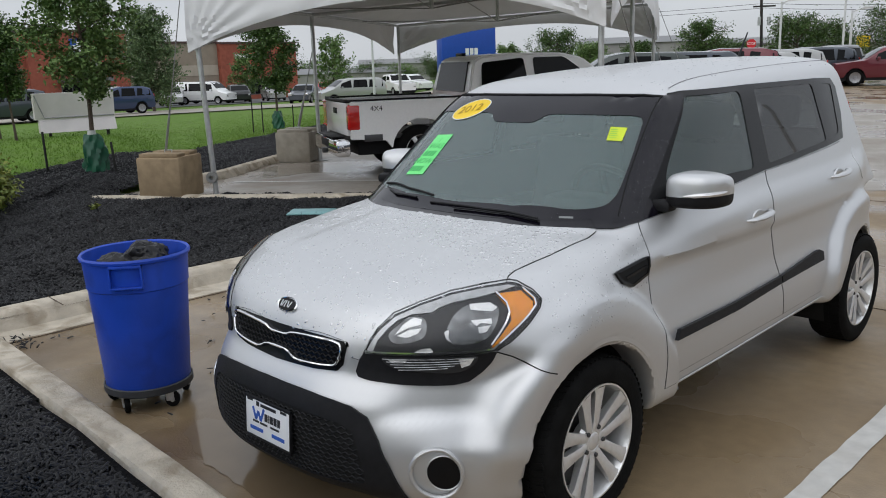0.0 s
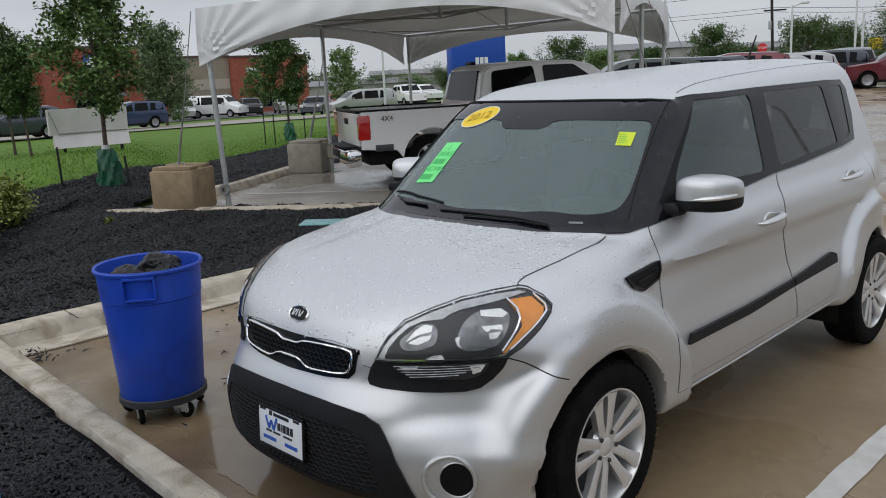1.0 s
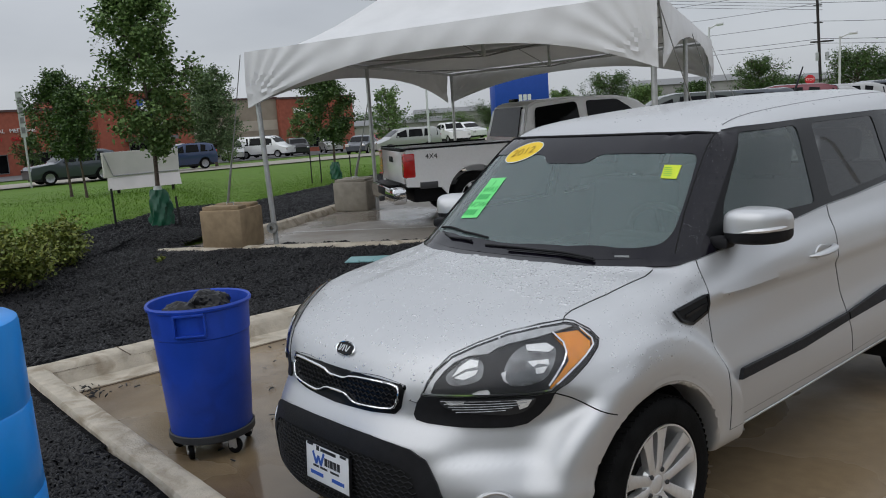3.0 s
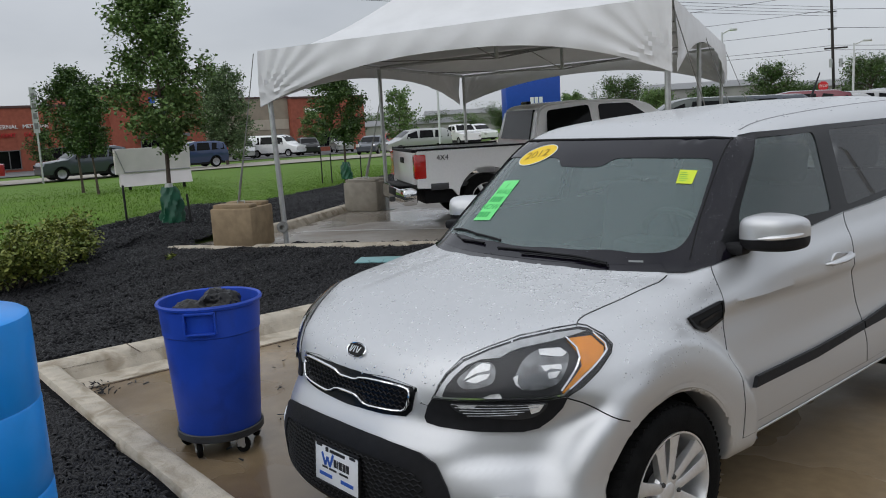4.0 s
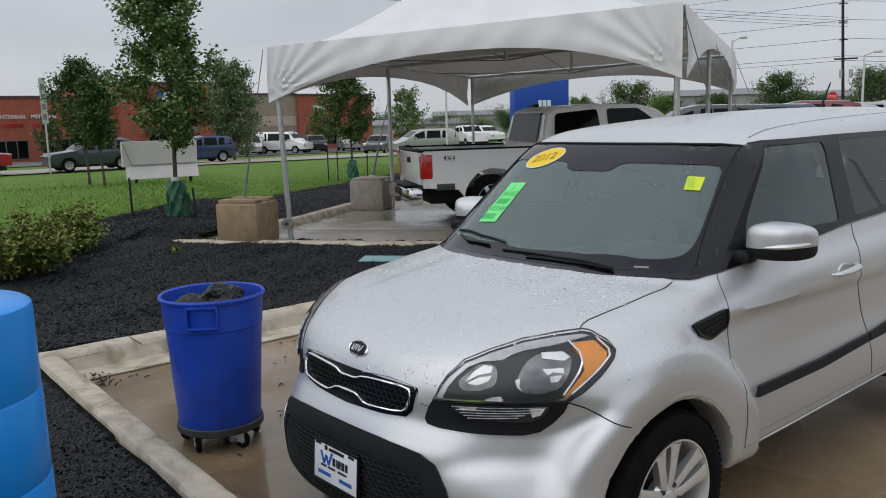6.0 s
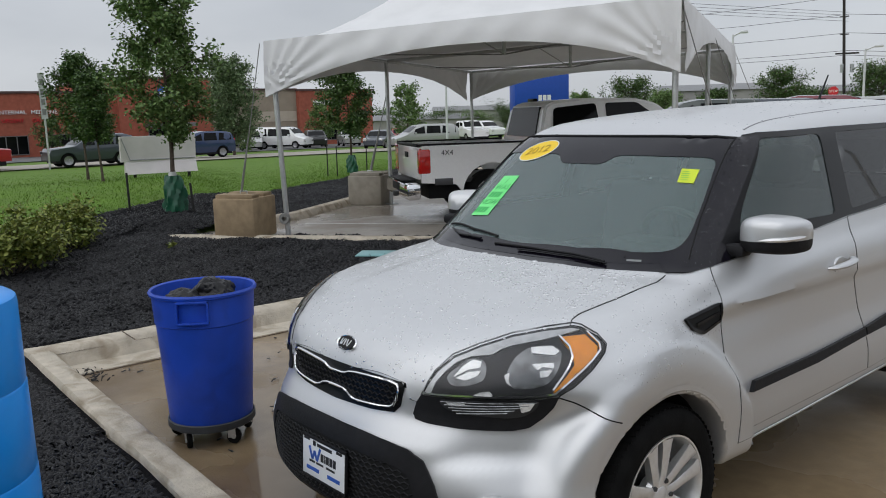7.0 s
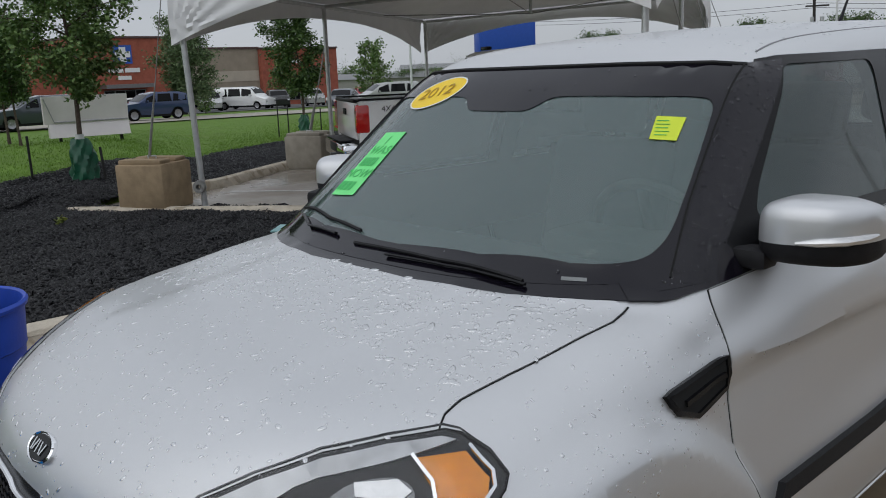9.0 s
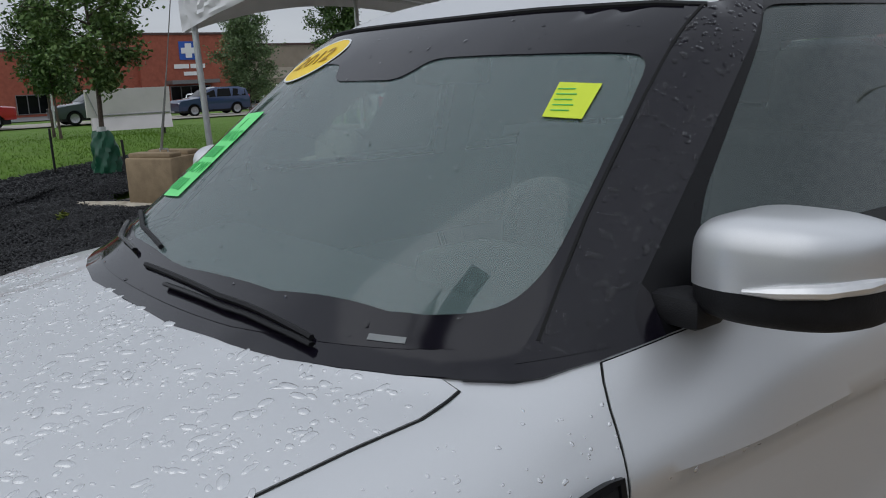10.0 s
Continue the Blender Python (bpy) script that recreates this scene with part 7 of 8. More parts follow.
def simple_car(kind, name, x, y, turn, body_paint, label, group="", scale=1.0, z=None):
    """A parked vehicle: body with a tapered cabin, wheel arches, glass, wheels, lamps. Nose at y = 0."""
    L, W, prof, (g0, g1, gz0, gz1), R, axles = SHAPES[kind]
    t = thing(name, label, "car", (x, y, (zed(x, y) + 0.07) if z is None else z), turn, group)
    t.scale = (scale,) * 3

    def half(y_, z_):
        cab = np.clip((z_ - gz0) / (gz1 - gz0 + 0.1), 0, 1.1)
        nose = min(1, y_ / 0.55, (L - y_) / 0.45)
        return W / 2 * (1 - 0.15 * cab) * (0.86 + 0.14 * max(0, nose) ** 0.5) - (0.05 if z_ < 0.5 else 0)

    ys = np.unique(np.concatenate([np.linspace(0, L, 42), [p[0] for p in prof]]))
    top = np.array(prof[1:-1])
    order = np.argsort(top[:, 0], kind="stable")
    zt = np.interp(ys, top[order, 0], top[order, 1])
    bm = bmesh.new()
    rows = []
    for y_, z1 in zip(ys, zt):
        base = prof[0][1]
        for ay in axles:
            d = abs(y_ - ay)
            if d < R + 0.05:
                base = max(base, R + math.sqrt(max(0, (R + 0.05) ** 2 - d * d)))
        levels = [base + (z1 - base) * k for k in (0, 0.25, 0.5, 0.75, 0.93)]
        row = []
        for z_ in levels:
            row.append((half(y_, z_), y_ - L / 2, z_))
        row.append((half(y_, z1) * 0.92, y_ - L / 2, z1 + 0.0))
        row.append((half(y_, z1) * 0.45, y_ - L / 2, z1 + 0.025))
        full = [bm.verts.new(p) for p in row] + [bm.verts.new((-p[0], p[1], p[2])) for p in reversed(row)]
        rows.append(full)
    for A, B in zip(rows, rows[1:]):
        for j in range(len(A) - 1):
            bm.faces.new((A[j], B[j], B[j + 1], A[j + 1]))
    bm.faces.new(rows[0])
    bm.faces.new(rows[-1])
    bmesh.ops.recalc_face_normals(bm, faces=bm.faces)
    part("body", bm, body_paint, t)
    bm = bmesh.new()
    box(bm, -W / 2 + 0.10, W / 2 - 0.10, -L / 2 + 0.3, L / 2 - 0.3, 0.22, 0.5)
    part("underbody", bm, black_plastic, t)
    # glass: side panes with pillars, windscreen, rear pane
    cuts = {"pickup": 2, "sedan": 2, "suv": 3, "van": 3, "minivan": 3}[kind]
    span = (g1 - g0)
    for s in (1, -1):
        for k in range(cuts):
            a, b_ = g0 + span * (k / cuts) + 0.05 + (0.25 if k == 0 else 0), g0 + span * ((k + 1) / cuts) - 0.05
            ta_, tb_ = min(gz1, np.interp(a + 0.12, ys, zt) - 0.10), min(gz1, np.interp(b_ - 0.06, ys, zt) - 0.10)
            if ta_ < gz0 + 0.08:
                a += 0.2
                ta_ = min(gz1, np.interp(a + 0.12, ys, zt) - 0.10)
            bm = bmesh.new()
            out, inn = [], []
            for y_, z_ in ((a, gz0 + 0.02), (b_, gz0 + 0.02), (b_ - 0.02, tb_), (a + 0.10, max(ta_, gz0 + 0.06))):
                out.append(bm.verts.new((s * (half(y_, z_) + 0.006), y_ - L / 2, z_)))
                inn.append(bm.verts.new((s * (half(y_, z_) - 0.02), y_ - L / 2, z_)))
            bm.faces.new(out)
            for i in range(4):
                bm.faces.new((out[i], out[(i + 1) % 4], inn[(i + 1) % 4], inn[i]))
            bmesh.ops.recalc_face_normals(bm, faces=bm.faces)
            part("window", bm, glass_dark, t)
    for y_a, y_b in ((g0 - 0.10, g0 + 0.62), (g1 - 0.10, min(L - 0.05, g1 + 0.22))):
        bm = bmesh.new()
        A = []
        for k in np.linspace(0.08, 0.92, 6):
            y_ = y_a + (y_b - y_a) * k
            z_ = np.interp(y_, ys, zt)
            A.append([bm.verts.new((sx * (half(y_, z_) * 0.90), y_ - L / 2 + (0.012 if y_a > L / 2 else -0.012), z_ + 0.018 + (0.022 if sx == 0 else 0))) for sx in (-1, -0.5, 0, 0.5, 1)])
        for P_, Q_ in zip(A, A[1:]):
            for j in range(4):
                bm.faces.new((P_[j], P_[j + 1], Q_[j + 1], Q_[j]))
        part("windscreen" if y_a < L / 2 else "rear_window", bm, glass_dark, t)
    for ay in axles:
        for s in (1, -1):
            bm = bmesh.new()
            m = Matrix.Translation((s * (W / 2 - 0.12), ay - L / 2, R)) @ Matrix.Rotation(math.pi / 2 * s, 4, "Y")
            spin(bm, [(0.0, -0.10), (R * 0.9, -0.10), (R, -0.07), (R, 0.07), (R * 0.92, 0.105), (R * 0.66, 0.10)], 28, m)
            w = part("wheel", bm, rubber, t)
            bm = bmesh.new()
            spin(bm, [(0.0, 0.085), (R * 0.15, 0.09), (R * 0.2, 0.07), (R * 0.55, 0.08), (R * 0.66, 0.104), (R * 0.62, 0.06)], 20, m)
            part("rim", bm, rim_grey, w)
    for s in (1, -1):
        for nm, y0, y1, z0, z1, mt in (("headlight", 0.02, 0.20, 0.68, 0.84, chrome), ("tail_light", L - 0.16, L - 0.015, 0.86, 1.20 if kind != "sedan" else 0.98, red_lens)):
            bm = bmesh.new()
            box(bm, s * (W / 2 * 0.60), s * (W / 2 * 0.87), y0 - L / 2 - (0.02 if nm == "headlight" else -0.02), y1 - L / 2, z0, z1, bevel=0.02)
            part(nm, bm, mt, t)
        bm = bmesh.new()
        box(bm, s * (W / 2 + 0.0), s * (W / 2 + 0.16), g0 + 0.35 - L / 2, g0 + 0.47 - L / 2, gz0 - 0.02, gz0 + 0.13, bevel=0.03)
        part("door_mirror", bm, body_paint, t)
    bm = bmesh.new()
    box(bm, -0.16, 0.16, L / 2 - 0.005, L / 2 + 0.012, 0.72, 0.87)
    part("plate", bm, white_plate, t)
    return t


def polar(d, az):
    return 2.35 - d * math.sin(radians(az)), -1.39 + d * math.cos(radians(az))


simple_car("suv", "parked_suv", -45.4, 14.1, 0, P_DKGREY, "dark grey crossover on the road past the lawn")
simple_car("pickup", "parked_pickup", -46.3, 7.3, 180, P_RED, "red pickup on the road past the lawn")
simple_car("suv", "parked_suv", -49.6, 22.2, 0, P_BLUE, "dark blue crossover on the road")
for kind, y, c, lb in (("sedan", 29.6, P_WHITE, "white sedan in the clinic car park"), ("suv", 33.4, P_DKGREY, "grey crossover in the clinic car park"), ("minivan", 36.8, P_SILVER, "silver minivan in the clinic car park"), ("van", 40.4, P_WHITE, "white passenger van in the clinic car park"),
                       ("suv", 44.0, P_BLACK, "black crossover in the clinic car park"), ("suv", 48.0, P_SILVER, "silver crossover in the clinic car park"), ("sedan", 52.4, P_BLACK, "black sedan in the clinic car park"), ("suv", 57.0, P_WHITE, "white crossover in the clinic car park"), ("sedan", 62.0, P_SILVER, "silver sedan in the clinic car park")):
    simple_car(kind, "parked_" + kind, -70.0, y, 90 - 24 if kind != "van" else 118, c, lb, "cars at the clinic")
for kind, d, az, turn, c, lb, sc in (("minivan", 62, 50.6, -20, P_SILVER, "silver minivan seen below the tent", 1.0), ("pickup", 78, 47.6, 70, P_WHITE, "white pickup beyond the slab", 1.0), ("suv", 86, 46.4, 80, P_WHITE, "white crossover beyond the slab", 1.0), ("suv", 95, 49.2, 60, P_SILVER, "silver crossover beyond the slab", 1.0), ("suv", 88, 52.2, 60, P_RED, "red crossover beyond the tent", 1.0), ("sedan", 70, 53.6, 40, P_DKGREY, "grey sedan beyond the tent", 1.0),
                              ("sedan", 27, 37.0, -52, P_BLACK, "black sedan in the car park row", 1.0), ("suv", 27, 33.0, -48, P_GREEN, "dark green crossover in the car park row", 1.0), ("minivan", 30, 29.6, -30, P_DKGREY, "dark grey minivan in the car park row", 0.97), ("suv", 35, 26.8, -60, P_MAROON, "maroon crossover in the car park row", 1.05), ("suv", 40, 23.6, -40, P_SILVER, "silver crossover in the car park row", 1.0), ("suv", 44, 21.6, -36, P_DKGREY, "grey crossover in the car park row", 1.04), ("minivan", 38, 25.2, -40, P_SILVER, "silver minivan in the car park row", 0.92),
                              ("suv", 44, 16.9, -62, P_MAROON, "dark red crossover parked in the open lot", 1.03)):
    x, y = polar(d, az)
    simple_car(kind, "parked_" + kind, x, y, turn, c, lb, "cars in the car park", sc)
x, y = polar(47, 19.5)
jp = simple_car("suv", "parked_jeep", x, y, 24, P_BLACK, "black boxy off-roader with a rear spare wheel", "cars in the car park", 1.08)
bm = bmesh.new()
spin(bm, [(0.0, -0.1), (0.34, -0.1), (0.38, -0.06), (0.38, 0.06), (0.34, 0.1), (0.2, 0.1), (0.18, 0.06), (0.0, 0.06)], 24, Matrix.Translation((0.1, 2.45, 0.95)) @ Matrix.Rotation(-math.pi / 2, 4, "X"))
part("spare_wheel", bm, rubber, jp)

# ---- the white pickup under the tent ----
tr = thing("pickup_truck", "white crew-cab pickup with a chrome rear bumper under the tent", "truck", (-6.76, 8.13, 0.005), -27.5)
tr.scale = (0.94, 0.94, 0.94)
P_BRIGHT = paint("bright white paint", (0.90, 0.90, 0.90), 0.0)
# nose towards +y here, tailgate at y = 0 of the truck's own frame moved so that the tail corner stands near the bay line
TY = -1.95


def tbox(name, x0, x1, y0, y1, z0, z1, material, bevel=0.02, parent=None, label=""):
    bm = bmesh.new()
    box(bm, x0, x1, y0 + TY, y1 + TY, z0, z1, bevel=bevel)
    return part(name, bm, material, parent or tr, label)


def tslab(name, outline, x0, x1, material, label="", bevel=0.006):
    bm = bmesh.new()
    prism(bm, [(y + TY, z) for y, z in outline], x0, x1)
    bmesh.ops.bevel(bm, geom=[e for e in bm.edges], offset=bevel, segments=2, affect="EDGES")
    return part(name, bm, material, tr, label)


def arch_side(cy, r):
    return [(cy + r * math.cos(k), 0.42 + r * math.sin(k)) for k in np.linspace(math.pi * 0.97, math.pi * 0.03, 12)]


bed_side = [(0.02, 0.62), (0.02, 1.16), (1.86, 1.18), (1.86, 0.50), (1.68, 0.50)] + arch_side(1.12, 0.47)[::-1] + [(0.56, 0.58)]
for s in (1, -1):
    tslab("bed_side", bed_side, s * 0.90, s * 0.99, P_BRIGHT, "white bed side with a wide wheel arch")
    tbox("bed_rail", s * 0.88, s * 1.0, 0.02, 1.86, 1.175, 1.20, black_plastic, 0.008, label="black bed rail cap")
    tbox("tail_light", s * 0.82, s * 0.998, -0.012, 0.17, 0.75, 1.13, red_lens, 0.03, label="tall red tail lamp")
    tbox("mud_flap", s * 0.70, s * 0.96, 1.55, 1.58, 0.22, 0.55, black_plastic, 0.005)
tbox("tailgate", -0.82, 0.82, -0.005, 0.05, 0.66, 1.15, P_BRIGHT, 0.02, label="white tailgate")
tbox("tailgate_cap", -0.82, 0.82, -0.02, 0.07, 1.15, 1.19, black_plastic, 0.012)
tbox("tailgate_handle", -0.12, 0.12, -0.022, 0.0, 0.97, 1.06, black_plastic, 0.01, label="black tailgate handle")
tbox("bed_floor", -0.9, 0.9, 0.05, 1.9, 0.60, 0.66, dark_metal, 0.0)
tbox("bed_front", -0.9, 0.9, 1.82, 1.88, 0.62, 1.17, P_BRIGHT, 0.01)
bp_ = tbox("rear_bumper", -0.93, 0.93, -0.20, 0.02, 0.36, 0.61, chrome, 0.04, label="chrome step bumper")
tbox("step_pad", -0.60, 0.60, -0.195, 0.0, 0.625, 0.645, black_plastic, 0.006, bp_)
tbox("bumper_recess", -0.30, 0.30, -0.206, -0.17, 0.47, 0.59, black_plastic, 0.01, bp_)
tbox("hitch", -0.06, 0.06, -0.25, 0.1, 0.36, 0.44, dark_metal, 0.01)
cab = [(1.90, 0.45), (1.90, 1.18), (2.02, 1.70), (2.16, 1.78), (2.6, 1.82), (3.55, 1.80), (3.9, 1.72), (4.55, 1.22), (5.55, 1.10), (5.66, 0.95), (5.70, 0.55), (5.55, 0.45), (5.20, 0.45)] + [(4.72 - (c[0] - 4.72), c[1]) for c in arch_side(4.72, 0.47)] + [(4.20, 0.45)]
bm = bmesh.new()
prism(bm, [(y + TY, z) for y, z in cab], -0.97, 0.97)
for v in bm.verts:
    if v.co.z > 1.2:
        v.co.x *= 1 - 0.24 * (v.co.z - 1.2)
bmesh.ops.bevel(bm, geom=bm.edges[:], offset=0.035, segments=3, affect="EDGES")
part("cab", bm, P_BRIGHT, tr, "white crew cab")
for s in (1, -1):
    for o in ([(2.12, 1.22), (2.16, 1.68), (2.86, 1.74), (2.92, 1.22)], [(3.06, 1.22), (3.02, 1.74), (3.56, 1.74), (4.18, 1.30), (4.18, 1.22)]):
        bm = bmesh.new()
        ring = []
        for y, z in soft(o, 0.06):
            ring.append((y + TY, z))
        A = [bm.verts.new((s * (0.97 * (1 - 0.24 * max(0, z - 1.2)) + 0.004), y, z)) for y, z in ring]
        B = [bm.verts.new((s * (0.97 * (1 - 0.24 * max(0, z - 1.2)) - 0.02), y, z)) for y, z in ring]
        bm.faces.new(A)
        for i in range(len(A)):
            bm.faces.new((A[i], A[(i + 1) % len(A)], B[(i + 1) % len(A)], B[i]))
        bmesh.ops.recalc_face_normals(bm, faces=bm.faces)
        part("side_window", bm, glass_dark, tr)
    for y in (2.0, 2.99, 4.02):
        tbox("door_gap", s * 0.966, s * 0.974, y, y + 0.012, 0.55, 1.20, gap_black, 0.0)
    for y in (2.72, 3.78):
        tbox("door_handle", s * 0.965, s * 1.0, y, y + 0.16, 1.02, 1.06, P_BRIGHT, 0.012)
    tbox("rocker", s * 0.90, s * 0.985, 1.95, 4.2, 0.40, 0.52, P_BRIGHT, 0.02)
    tbox("truck_mirror", s * 0.97, s * 1.18, 3.95, 4.07, 1.24, 1.44, black_plastic, 0.03)
bm = bmesh.new()
A = [(-0.72, 1.93, 1.24), (0.72, 1.93, 1.24), (0.66, 2.035, 1.70), (-0.66, 2.035, 1.70)]
vs = [bm.verts.new((x, y + TY - 0.035, z)) for x, y, z in A] + [bm.verts.new((x, y + TY, z)) for x, y, z in A]
bm.faces.new(vs[:4])
for i in range(4):
    bm.faces.new((vs[i], vs[(i + 1) % 4], vs[4 + (i + 1) % 4], vs[4 + i]))
bmesh.ops.recalc_face_normals(bm, faces=bm.faces)
part("rear_window", bm, gloss_black, tr)
tbox("third_brake_light", -0.15, 0.15, 2.08, 2.16, 1.79, 1.84, gloss_black, 0.015)
tbox("chassis", -0.6, 0.6, 0.2, 5.2, 0.34, 0.56, black_plastic, 0.02)
bm = bmesh.new()
tube(bm, [(-0.55, 0.3 + TY, 0.40), (-0.55, 0.05 + TY, 0.38)], 0.035, 10)
part("exhaust", bm, dark_metal, tr)
words("decal", "4X4", 0.11, Matrix.Translation((0.9935, 0.42 + TY, 1.06)) @ Matrix.Rotation(math.pi / 2, 4, "Z") @ Matrix.Rotation(math.pi / 2, 4, "X"), black_ink, tr)
tbox("side_badge", 0.985, 0.994, 0.22, 0.50, 0.58, 0.68, lamp_dark, 0.003)
for y in (1.12, 4.72):
    for s in (1, -1):
        bm = bmesh.new()
        m = Matrix.Translation((s * 0.84, y + TY, 0.39)) @ Matrix.Rotation(math.pi / 2 * s, 4, "Y")
        spin(bm, [(0.0, -0.11), (0.36, -0.11), (0.39, -0.08), (0.39, 0.08), (0.365, 0.115), (0.25, 0.11)], 36, m)
        w = part("wheel", bm, rubber, tr, "black off-road tyre")
        bm = bmesh.new()
        spin(bm, [(0.235, 0.03), (0.24, 0.10), (0.25, 0.112), (0.255, 0.108)], 36, m)
        for k in range(6):
            box(bm, -0.035, 0.035, 0.03, 0.24, 0.06, 0.09, m @ Matrix.Rotation(2 * math.pi * k / 6, 4, "Z"), bevel=0.008)
        spin(bm, [(0.0, 0.10), (0.05, 0.10), (0.07, 0.08), (0.07, 0.05)], 20, m)
        part("rim", bm, alloy, w, "six-spoke alloy rim")

# ---- the clinic ----
brick_m = mat("red brick", (0.33, 0.095, 0.058), 0.85, vary=0.16, scale=2.5, stain=0.25, stain_col=(0.24, 0.075, 0.05), stain_scale=0.4)
tan_m = mat("tan block wall", (0.30, 0.25, 0.19), 0.85, vary=0.1, scale=1.0)
tan_light = mat("cream band", (0.46, 0.40, 0.32), 0.85, vary=0.08, scale=1.0)
coping_m = mat("dark coping", (0.09, 0.05, 0.045), 0.6)
frame_m = mat("window frame metal", (0.20, 0.20, 0.20), 0.4, 0.5)
BX = -88.0
GZ = -2.05
clinic = thing("clinic_building", "low red-brick and tan clinic with signs across the road", "building", (BX, 0, GZ))


def wing(y0, y1, h, m, depth=20, out=0.0):
    bm = bmesh.new()
    box(bm, -depth, out, y0, y1, -1.0, h)
    w = part("wall", bm, m, clinic)
    bm = bmesh.new()
    box(bm, -depth - 0.1, out + 0.14, y0 - 0.1, y1 + 0.1, h, h + 0.22)
    part("coping", bm, coping_m, w)
    return w


def window(y, z0, w, h, out=0.0, panes=2):
    bm = bmesh.new()
    for a, b_, c, d in ((y - w / 2, y + w / 2, z0, z0 + 0.08), (y - w / 2, y + w / 2, z0 + h - 0.08, z0 + h), *((y - w / 2 + w * k / panes - 0.04, y - w / 2 + w * k / panes + 0.04, z0, z0 + h) for k in range(panes + 1))):
        box(bm, out - 0.05, out + 0.06, a, b_, c, d)
    f = part("window", bm, frame_m, clinic)
    for k in range(panes):
        bm = bmesh.new()
        box(bm, out - 0.1, out + 0.02, y - w / 2 + w * k / panes + 0.04, y - w / 2 + w * (k + 1) / panes - 0.04, z0 + 0.08, z0 + h - 0.08)
        part("pane", bm, glass_dark, f)


wing(-10, 31, 6.6, brick_m)
wing(31, 41.5, 8.0, brick_m, out=0.6)
wing(41.5, 53.0, 6.8, tan_m, out=-0.3)
wing(53.0, 64.0, 6.7, brick_m, out=0.3)
for z0, z1 in ((3.1, 4.3),):
    bm = bmesh.new()
    box(bm, -0.4, -0.24, 41.6, 52.9, z0, z1)
    part("band", bm, tan_light, clinic)
for y in (1, 8, 15, 20.5, 25.5):
    window(y, 0.6, 3.0, 1.9, panes=3)
window(36.2, 0.1, 4.4, 2.6, 0.6, 4)
for y in (44, 48, 51):
    window(y, 0.3, 1.8, 2.2, -0.3)
window(58, 0.6, 3.4, 1.9, 0.3, 3)
bm = bmesh.new()
box(bm, 0.6, 2.4, 33.6, 38.8, 2.9, 3.3)
part("entrance_canopy", bm, frame_m, clinic, "grey entrance canopy")
sign_turn = Matrix.Rotation(math.pi / 2, 4, "Z") @ Matrix.Rotation(math.pi / 2, 4, "X")
white_sign = mat("white sign letters", (0.80, 0.80, 0.78), 0.5, vary=0)
red_sign = mat("red sign letters", (0.60, 0.02, 0.03), 0.5, vary=0)
for text, y, z, size, mt in (("INTERNAL", 20.8, 4.75, 0.55, white_sign), ("MEDICINE", 23.75, 4.75, 0.55, white_sign), ("URGENT", 20.8, 3.95, 0.52, red_sign), ("CARE", 23.2, 3.95, 0.52, red_sign)):
    words("sign_text", text, size, Matrix.Translation((0.10, y, z)) @ sign_turn, mt, clinic, 0.05)
for k, (y0, y1) in enumerate(((34.6, 36.2), (36.4, 38.0))):
    bm = bmesh.new()
    box(bm, 0.6, 0.72, y0, y1, 4.5, 4.95)
    part("sign_bar", bm, white_sign, clinic)
bm = bmesh.new()
box(bm, 0.6, 0.72, 35.6, 37.0, 3.75, 4.15)
part("sign_bar", bm, white_sign, clinic)
bm = bmesh.new()
box(bm, 0.6, 0.70, 35.3, 37.3, 5.4, 7.3)
part("sign_field", bm, blue_ink, clinic, "square blue sign field")
bm = bmesh.new()
box(bm, 0.70, 0.76, 35.95, 36.65, 5.6, 7.1)
box(bm, 0.70, 0.77, 35.5, 37.1, 6.05, 6.65)
part("sign_mark", bm, white_sign, clinic)
bm = bmesh.new()
box(bm, 0.3, 0.42, 55.0, 58.4, 5.0, 5.5)
part("sign_bar", bm, white_sign, clinic)

far_shop = mat("far pale wall", (0.33, 0.32, 0.31), 0.8, vary=0.1, scale=0.5)
for d, az, w, h, lb in ((150, 51.2, 22, 3.0, "long low grey building far beyond the slab"), (170, 45.5, 26, 3.5, "long low grey building in the distance"), (130, 25.6, 16, 3.0, "grey industrial roof behind trees"), (120, 17.5, 18, 2.6, "pale low building with a yellow sign"), (125, 31.5, 16, 3.6, "brown low building behind the tent")):
    x, y = polar(d, az)
    b = thing("far_building", lb, "building", (x, y, zed(x, y)), az)
    bm = bmesh.new()
    box(bm, -w / 2, w / 2, -3, 5, -1, h)
    part("wall", bm, far_shop, b)
    bm = bmesh.new()
    prism(bm, [(-3.4, h), (1, h + 0.9), (5.4, h)], -w / 2 - 0.3, w / 2 + 0.3)
    part("roof", bm, frame_m, b)
    if az == 17.5:
        bm = bmesh.new()
        box(bm, -2.4, -0.9, -3.25, -3.05, 2.0, 3.4)
        part("sign_field", bm, yellow_card, b)

# ---- blue pylon sign ----
x, y = polar(44, 42.75)
ps = thing("pylon_sign", "tall blue box sign beyond the pickup", "sign", (x, y, zed(x, y)), 62)
bm = bmesh.new()
box(bm, -1.45, 1.45, -0.45, 0.45, 1.2, 3.95, bevel=0.03)
part("sign_box", bm, mat("blue sign face", (0.012, 0.07, 0.40), 0.4, vary=0.05), ps)
for k in range(3):
    bm = bmesh.new()
    box(bm, -0.20 + 0.24 * k, -0.02 + 0.24 * k, -0.47, -0.45, 2.28, 2.60)
    part("number_bar", bm, white_sign, ps)
bm = bmesh.new()
box(bm, -0.9, 0.9, -0.25, 0.25, -0.1, 1.2)
part("base", bm, frame_m, ps)

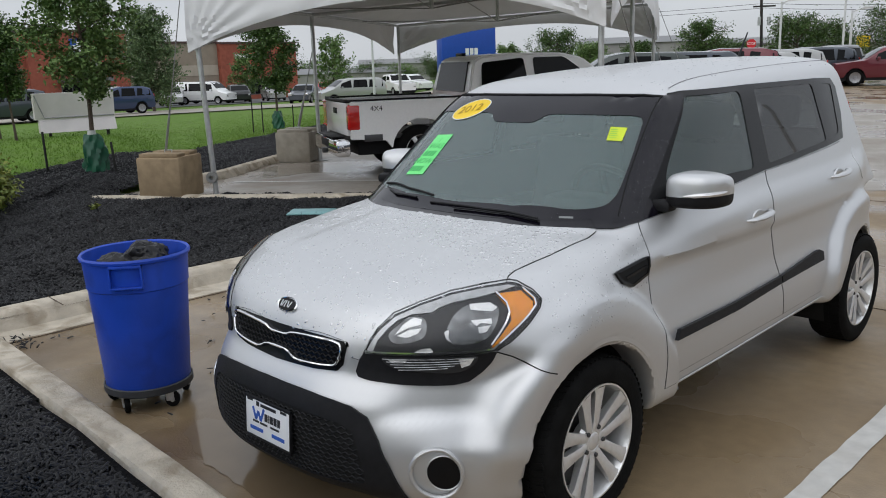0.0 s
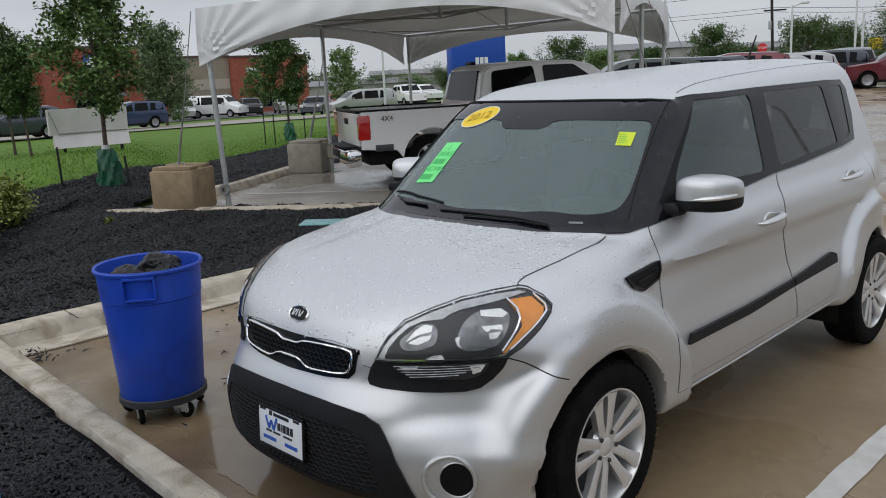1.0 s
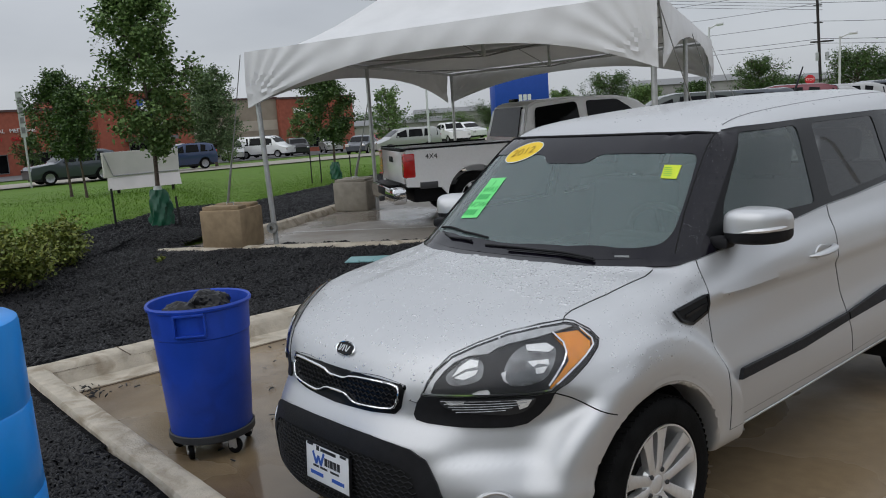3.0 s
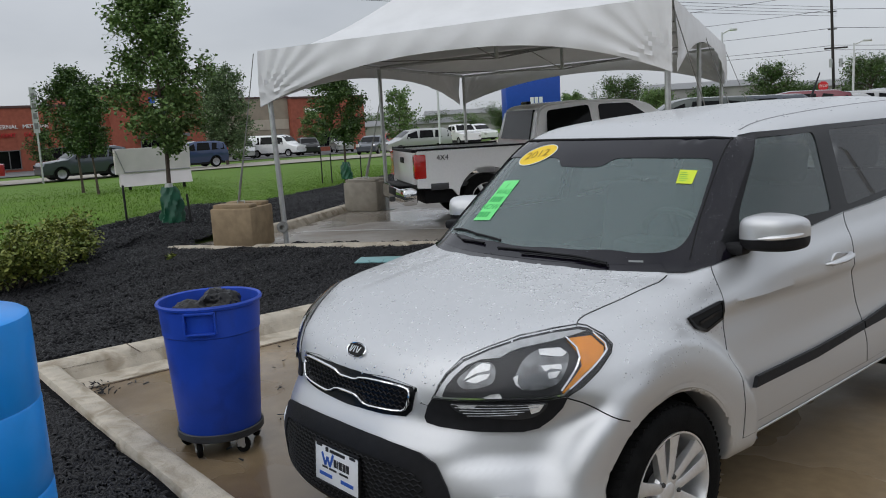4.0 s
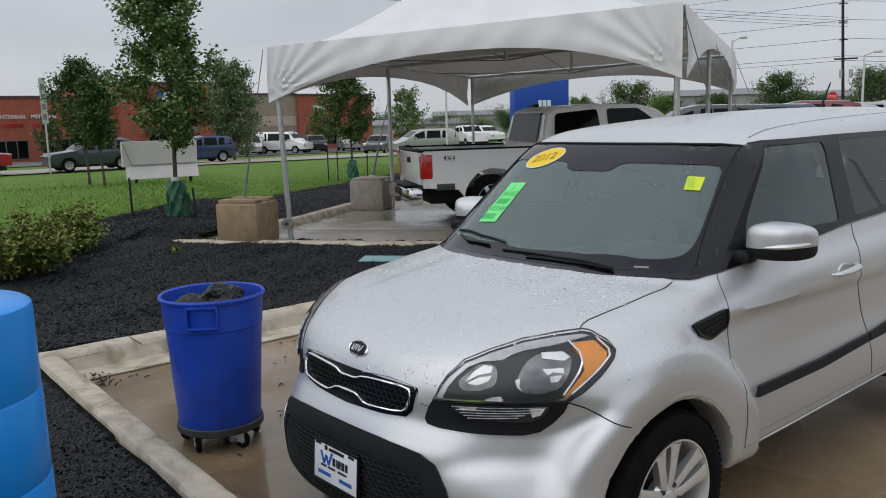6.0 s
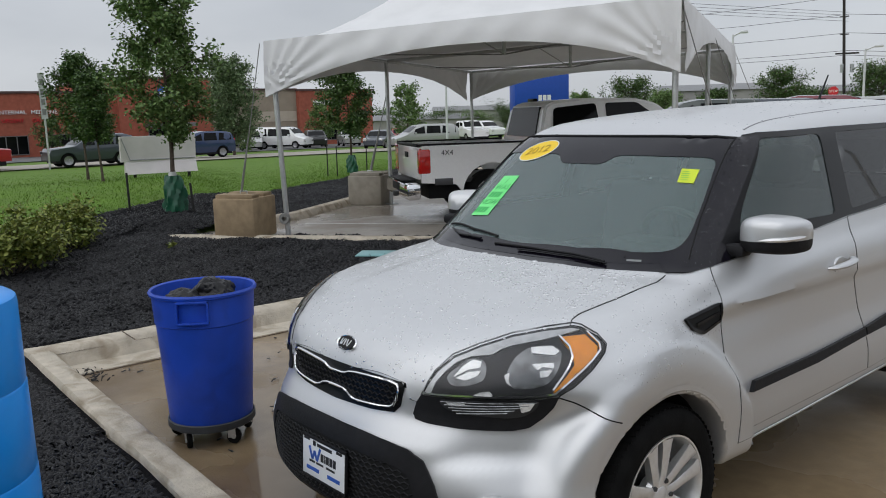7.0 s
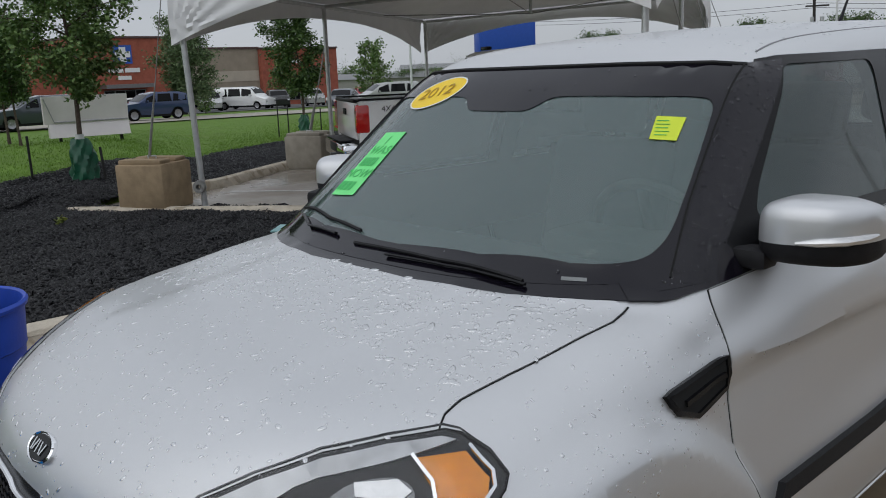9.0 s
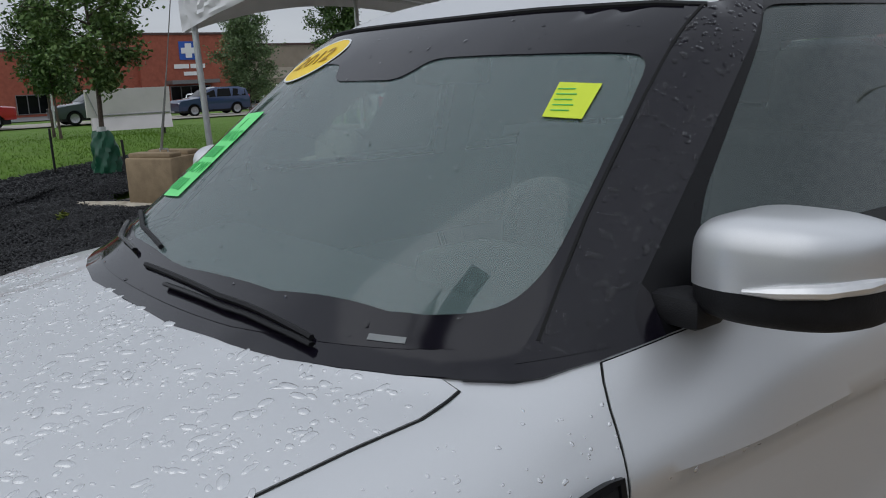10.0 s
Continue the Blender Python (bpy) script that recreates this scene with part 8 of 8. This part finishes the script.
# ---- poles, wires, signs ----
white_pole = mat("white lamp pole", (0.62, 0.63, 0.64), 0.45, 0.2, vary=0.05)


def lot_light(d, az, h, arm, label="tall pale car park lamp with a flat head"):
    x, y = polar(d, az)
    t = thing("street_lamp", label, "street lamp", (x, y, zed(x, y)), az, group="car park lamps")
    bm = bmesh.new()
    rod(bm, (0, 0, 0), (0, 0, h), 0.09, 0.065, 10)
    part("pole", bm, white_pole, t)
    bm = bmesh.new()
    rod(bm, (0, 0, h - 0.1), (arm, 0, h + 0.12), 0.05, 0.04, 8)
    part("arm", bm, white_pole, t)
    bm = bmesh.new()
    box(bm, min(arm, arm * 2.0), max(arm, arm * 2.0), -0.22, 0.22, h + 0.06, h + 0.22, bevel=0.04)
    part("lamp_head", bm, white_pole, t)


lot_light(58, 30.5, 6.0, 0.45)
lot_light(66, 22.95, 5.15, 0.55)
lot_light(60, 19.0, 4.1, 0.6)
lot_light(70, 19.4, 9.0, 0.3)
lot_light(31.8, -16.2, 7.2, 0.7)
lot_light(60, 49.0, 7.5, 0.8)
x, y = polar(48, 74.4)
t = thing("banner_post", "tall narrow post with a grey vertical sign board", "sign", (x, y, zed(x, y)), 75)
bm = bmesh.new()
rod(bm, (0, 0, -0.1), (0, 0, 4.9), 0.05, seg=8)
part("pole", bm, galv, t)
bm = bmesh.new()
box(bm, -0.15, 0.15, -0.09, -0.05, 2.6, 4.9)
bd2 = part("board", bm, mat("grey sign board", (0.42, 0.43, 0.43), 0.6), t)
for k in range(4):
    bm = bmesh.new()
    box(bm, -0.09, 0.09, -0.10, -0.09, 2.8 + k * 0.5, 3.1 + k * 0.5)
    part("text_bar", bm, frame_m, bd2)

wood_pole = mat("dark utility pole", (0.035, 0.03, 0.028), 0.9, vary=0.3, scale=3)
x, y = polar(105, 23.95)
up = thing("utility_pole", "dark wooden utility pole with crossarms and wires", "utility pole", (x, y, -0.5), 26)
bm = bmesh.new()
rod(bm, (0, 0, 0), (-0.9, 0, 21), 0.17, 0.13, 10)
part("pole", bm, wood_pole, up)
for h, w in ((7.2, 2.4), (9.3, 0.9), (11.2, 0.9), (13.2, 0.9), (15.2, 0.9)):
    bm = bmesh.new()
    if w > 2:
        box(bm, -w / 2, w / 2, -0.08, 0.08, h, h + 0.18)
    else:
        box(bm, -w / 2 - 0.04 * h, w / 2 - 0.04 * h, -0.06, 0.06, h, h + 0.12)
    part("crossarm", bm, wood_pole, up)
for xx in (-0.45, 0.55):
    bm = bmesh.new()
    spin(bm, [(0.0, 5.2), (0.2, 5.2), (0.22, 6.1), (0.0, 6.2)], 12, Matrix.Translation((xx, 0, 0)))
    part("transformer", bm, galv, up)
wire_m = mat("dark wire", (0.03, 0.03, 0.032), 0.7, vary=0)


def wire(a, b, sag, r, label="thin dark overhead power wire"):
    a, b = Vector(a), Vector(b)
    t = thing("overhead_wire", label, "wire", tuple(a), group="overhead wires")
    bm = bmesh.new()
    tube(bm, [(b - a) * k + Vector((0, 0, -4 * sag * k * (1 - k))) for k in np.linspace(0, 1, 15)], r, 5)
    part("strand", bm, wire_m, t)


ux, uy = polar(105, 23.95)
lx, ly = polar(170, 52)
rx_, ry_ = polar(120, 2)
for h in (6.6, 7.1, 9.0, 11.0, 13.0, 15.0):
    wire((ux, uy, h), (lx, ly, h + 5.0), 1.5, 0.025)
    wire((ux, uy, h), (rx_, ry_, h + 1), 1.2, 0.025)
wa, wb2 = polar(60, 78), polar(60, 45)
for k in range(4):
    wire((ux, uy, 11.2 - 0.32 * k), (*wa, 12.1 - 0.28 * k), 0.3, 0.018)
x, y = polar(72, 24.6)
ss = thing("stop_sign", "red octagonal stop sign on a post", "sign", (x, y, 0), 25)
bm = bmesh.new()
spin(bm, [(0.0, -0.01), (0.38, -0.01), (0.38, 0.01), (0.0, 0.01)], 8, Matrix.Translation((0, -0.05, 2.35)) @ Matrix.Rotation(math.pi / 2, 4, "X") @ Matrix.Rotation(math.pi / 8, 4, "Z"))
part("sign_plate", bm, red_sign, ss)
bm = bmesh.new()
rod(bm, (0, 0, 0), (0, 0, 2.7), 0.035, seg=8)
part("post", bm, galv, ss)
words("sign_text", "STOP", 0.26, Matrix.Translation((0, -0.066, 2.35)) @ Matrix.Rotation(math.pi / 2, 4, "X"), white_sign, ss, 0.004)
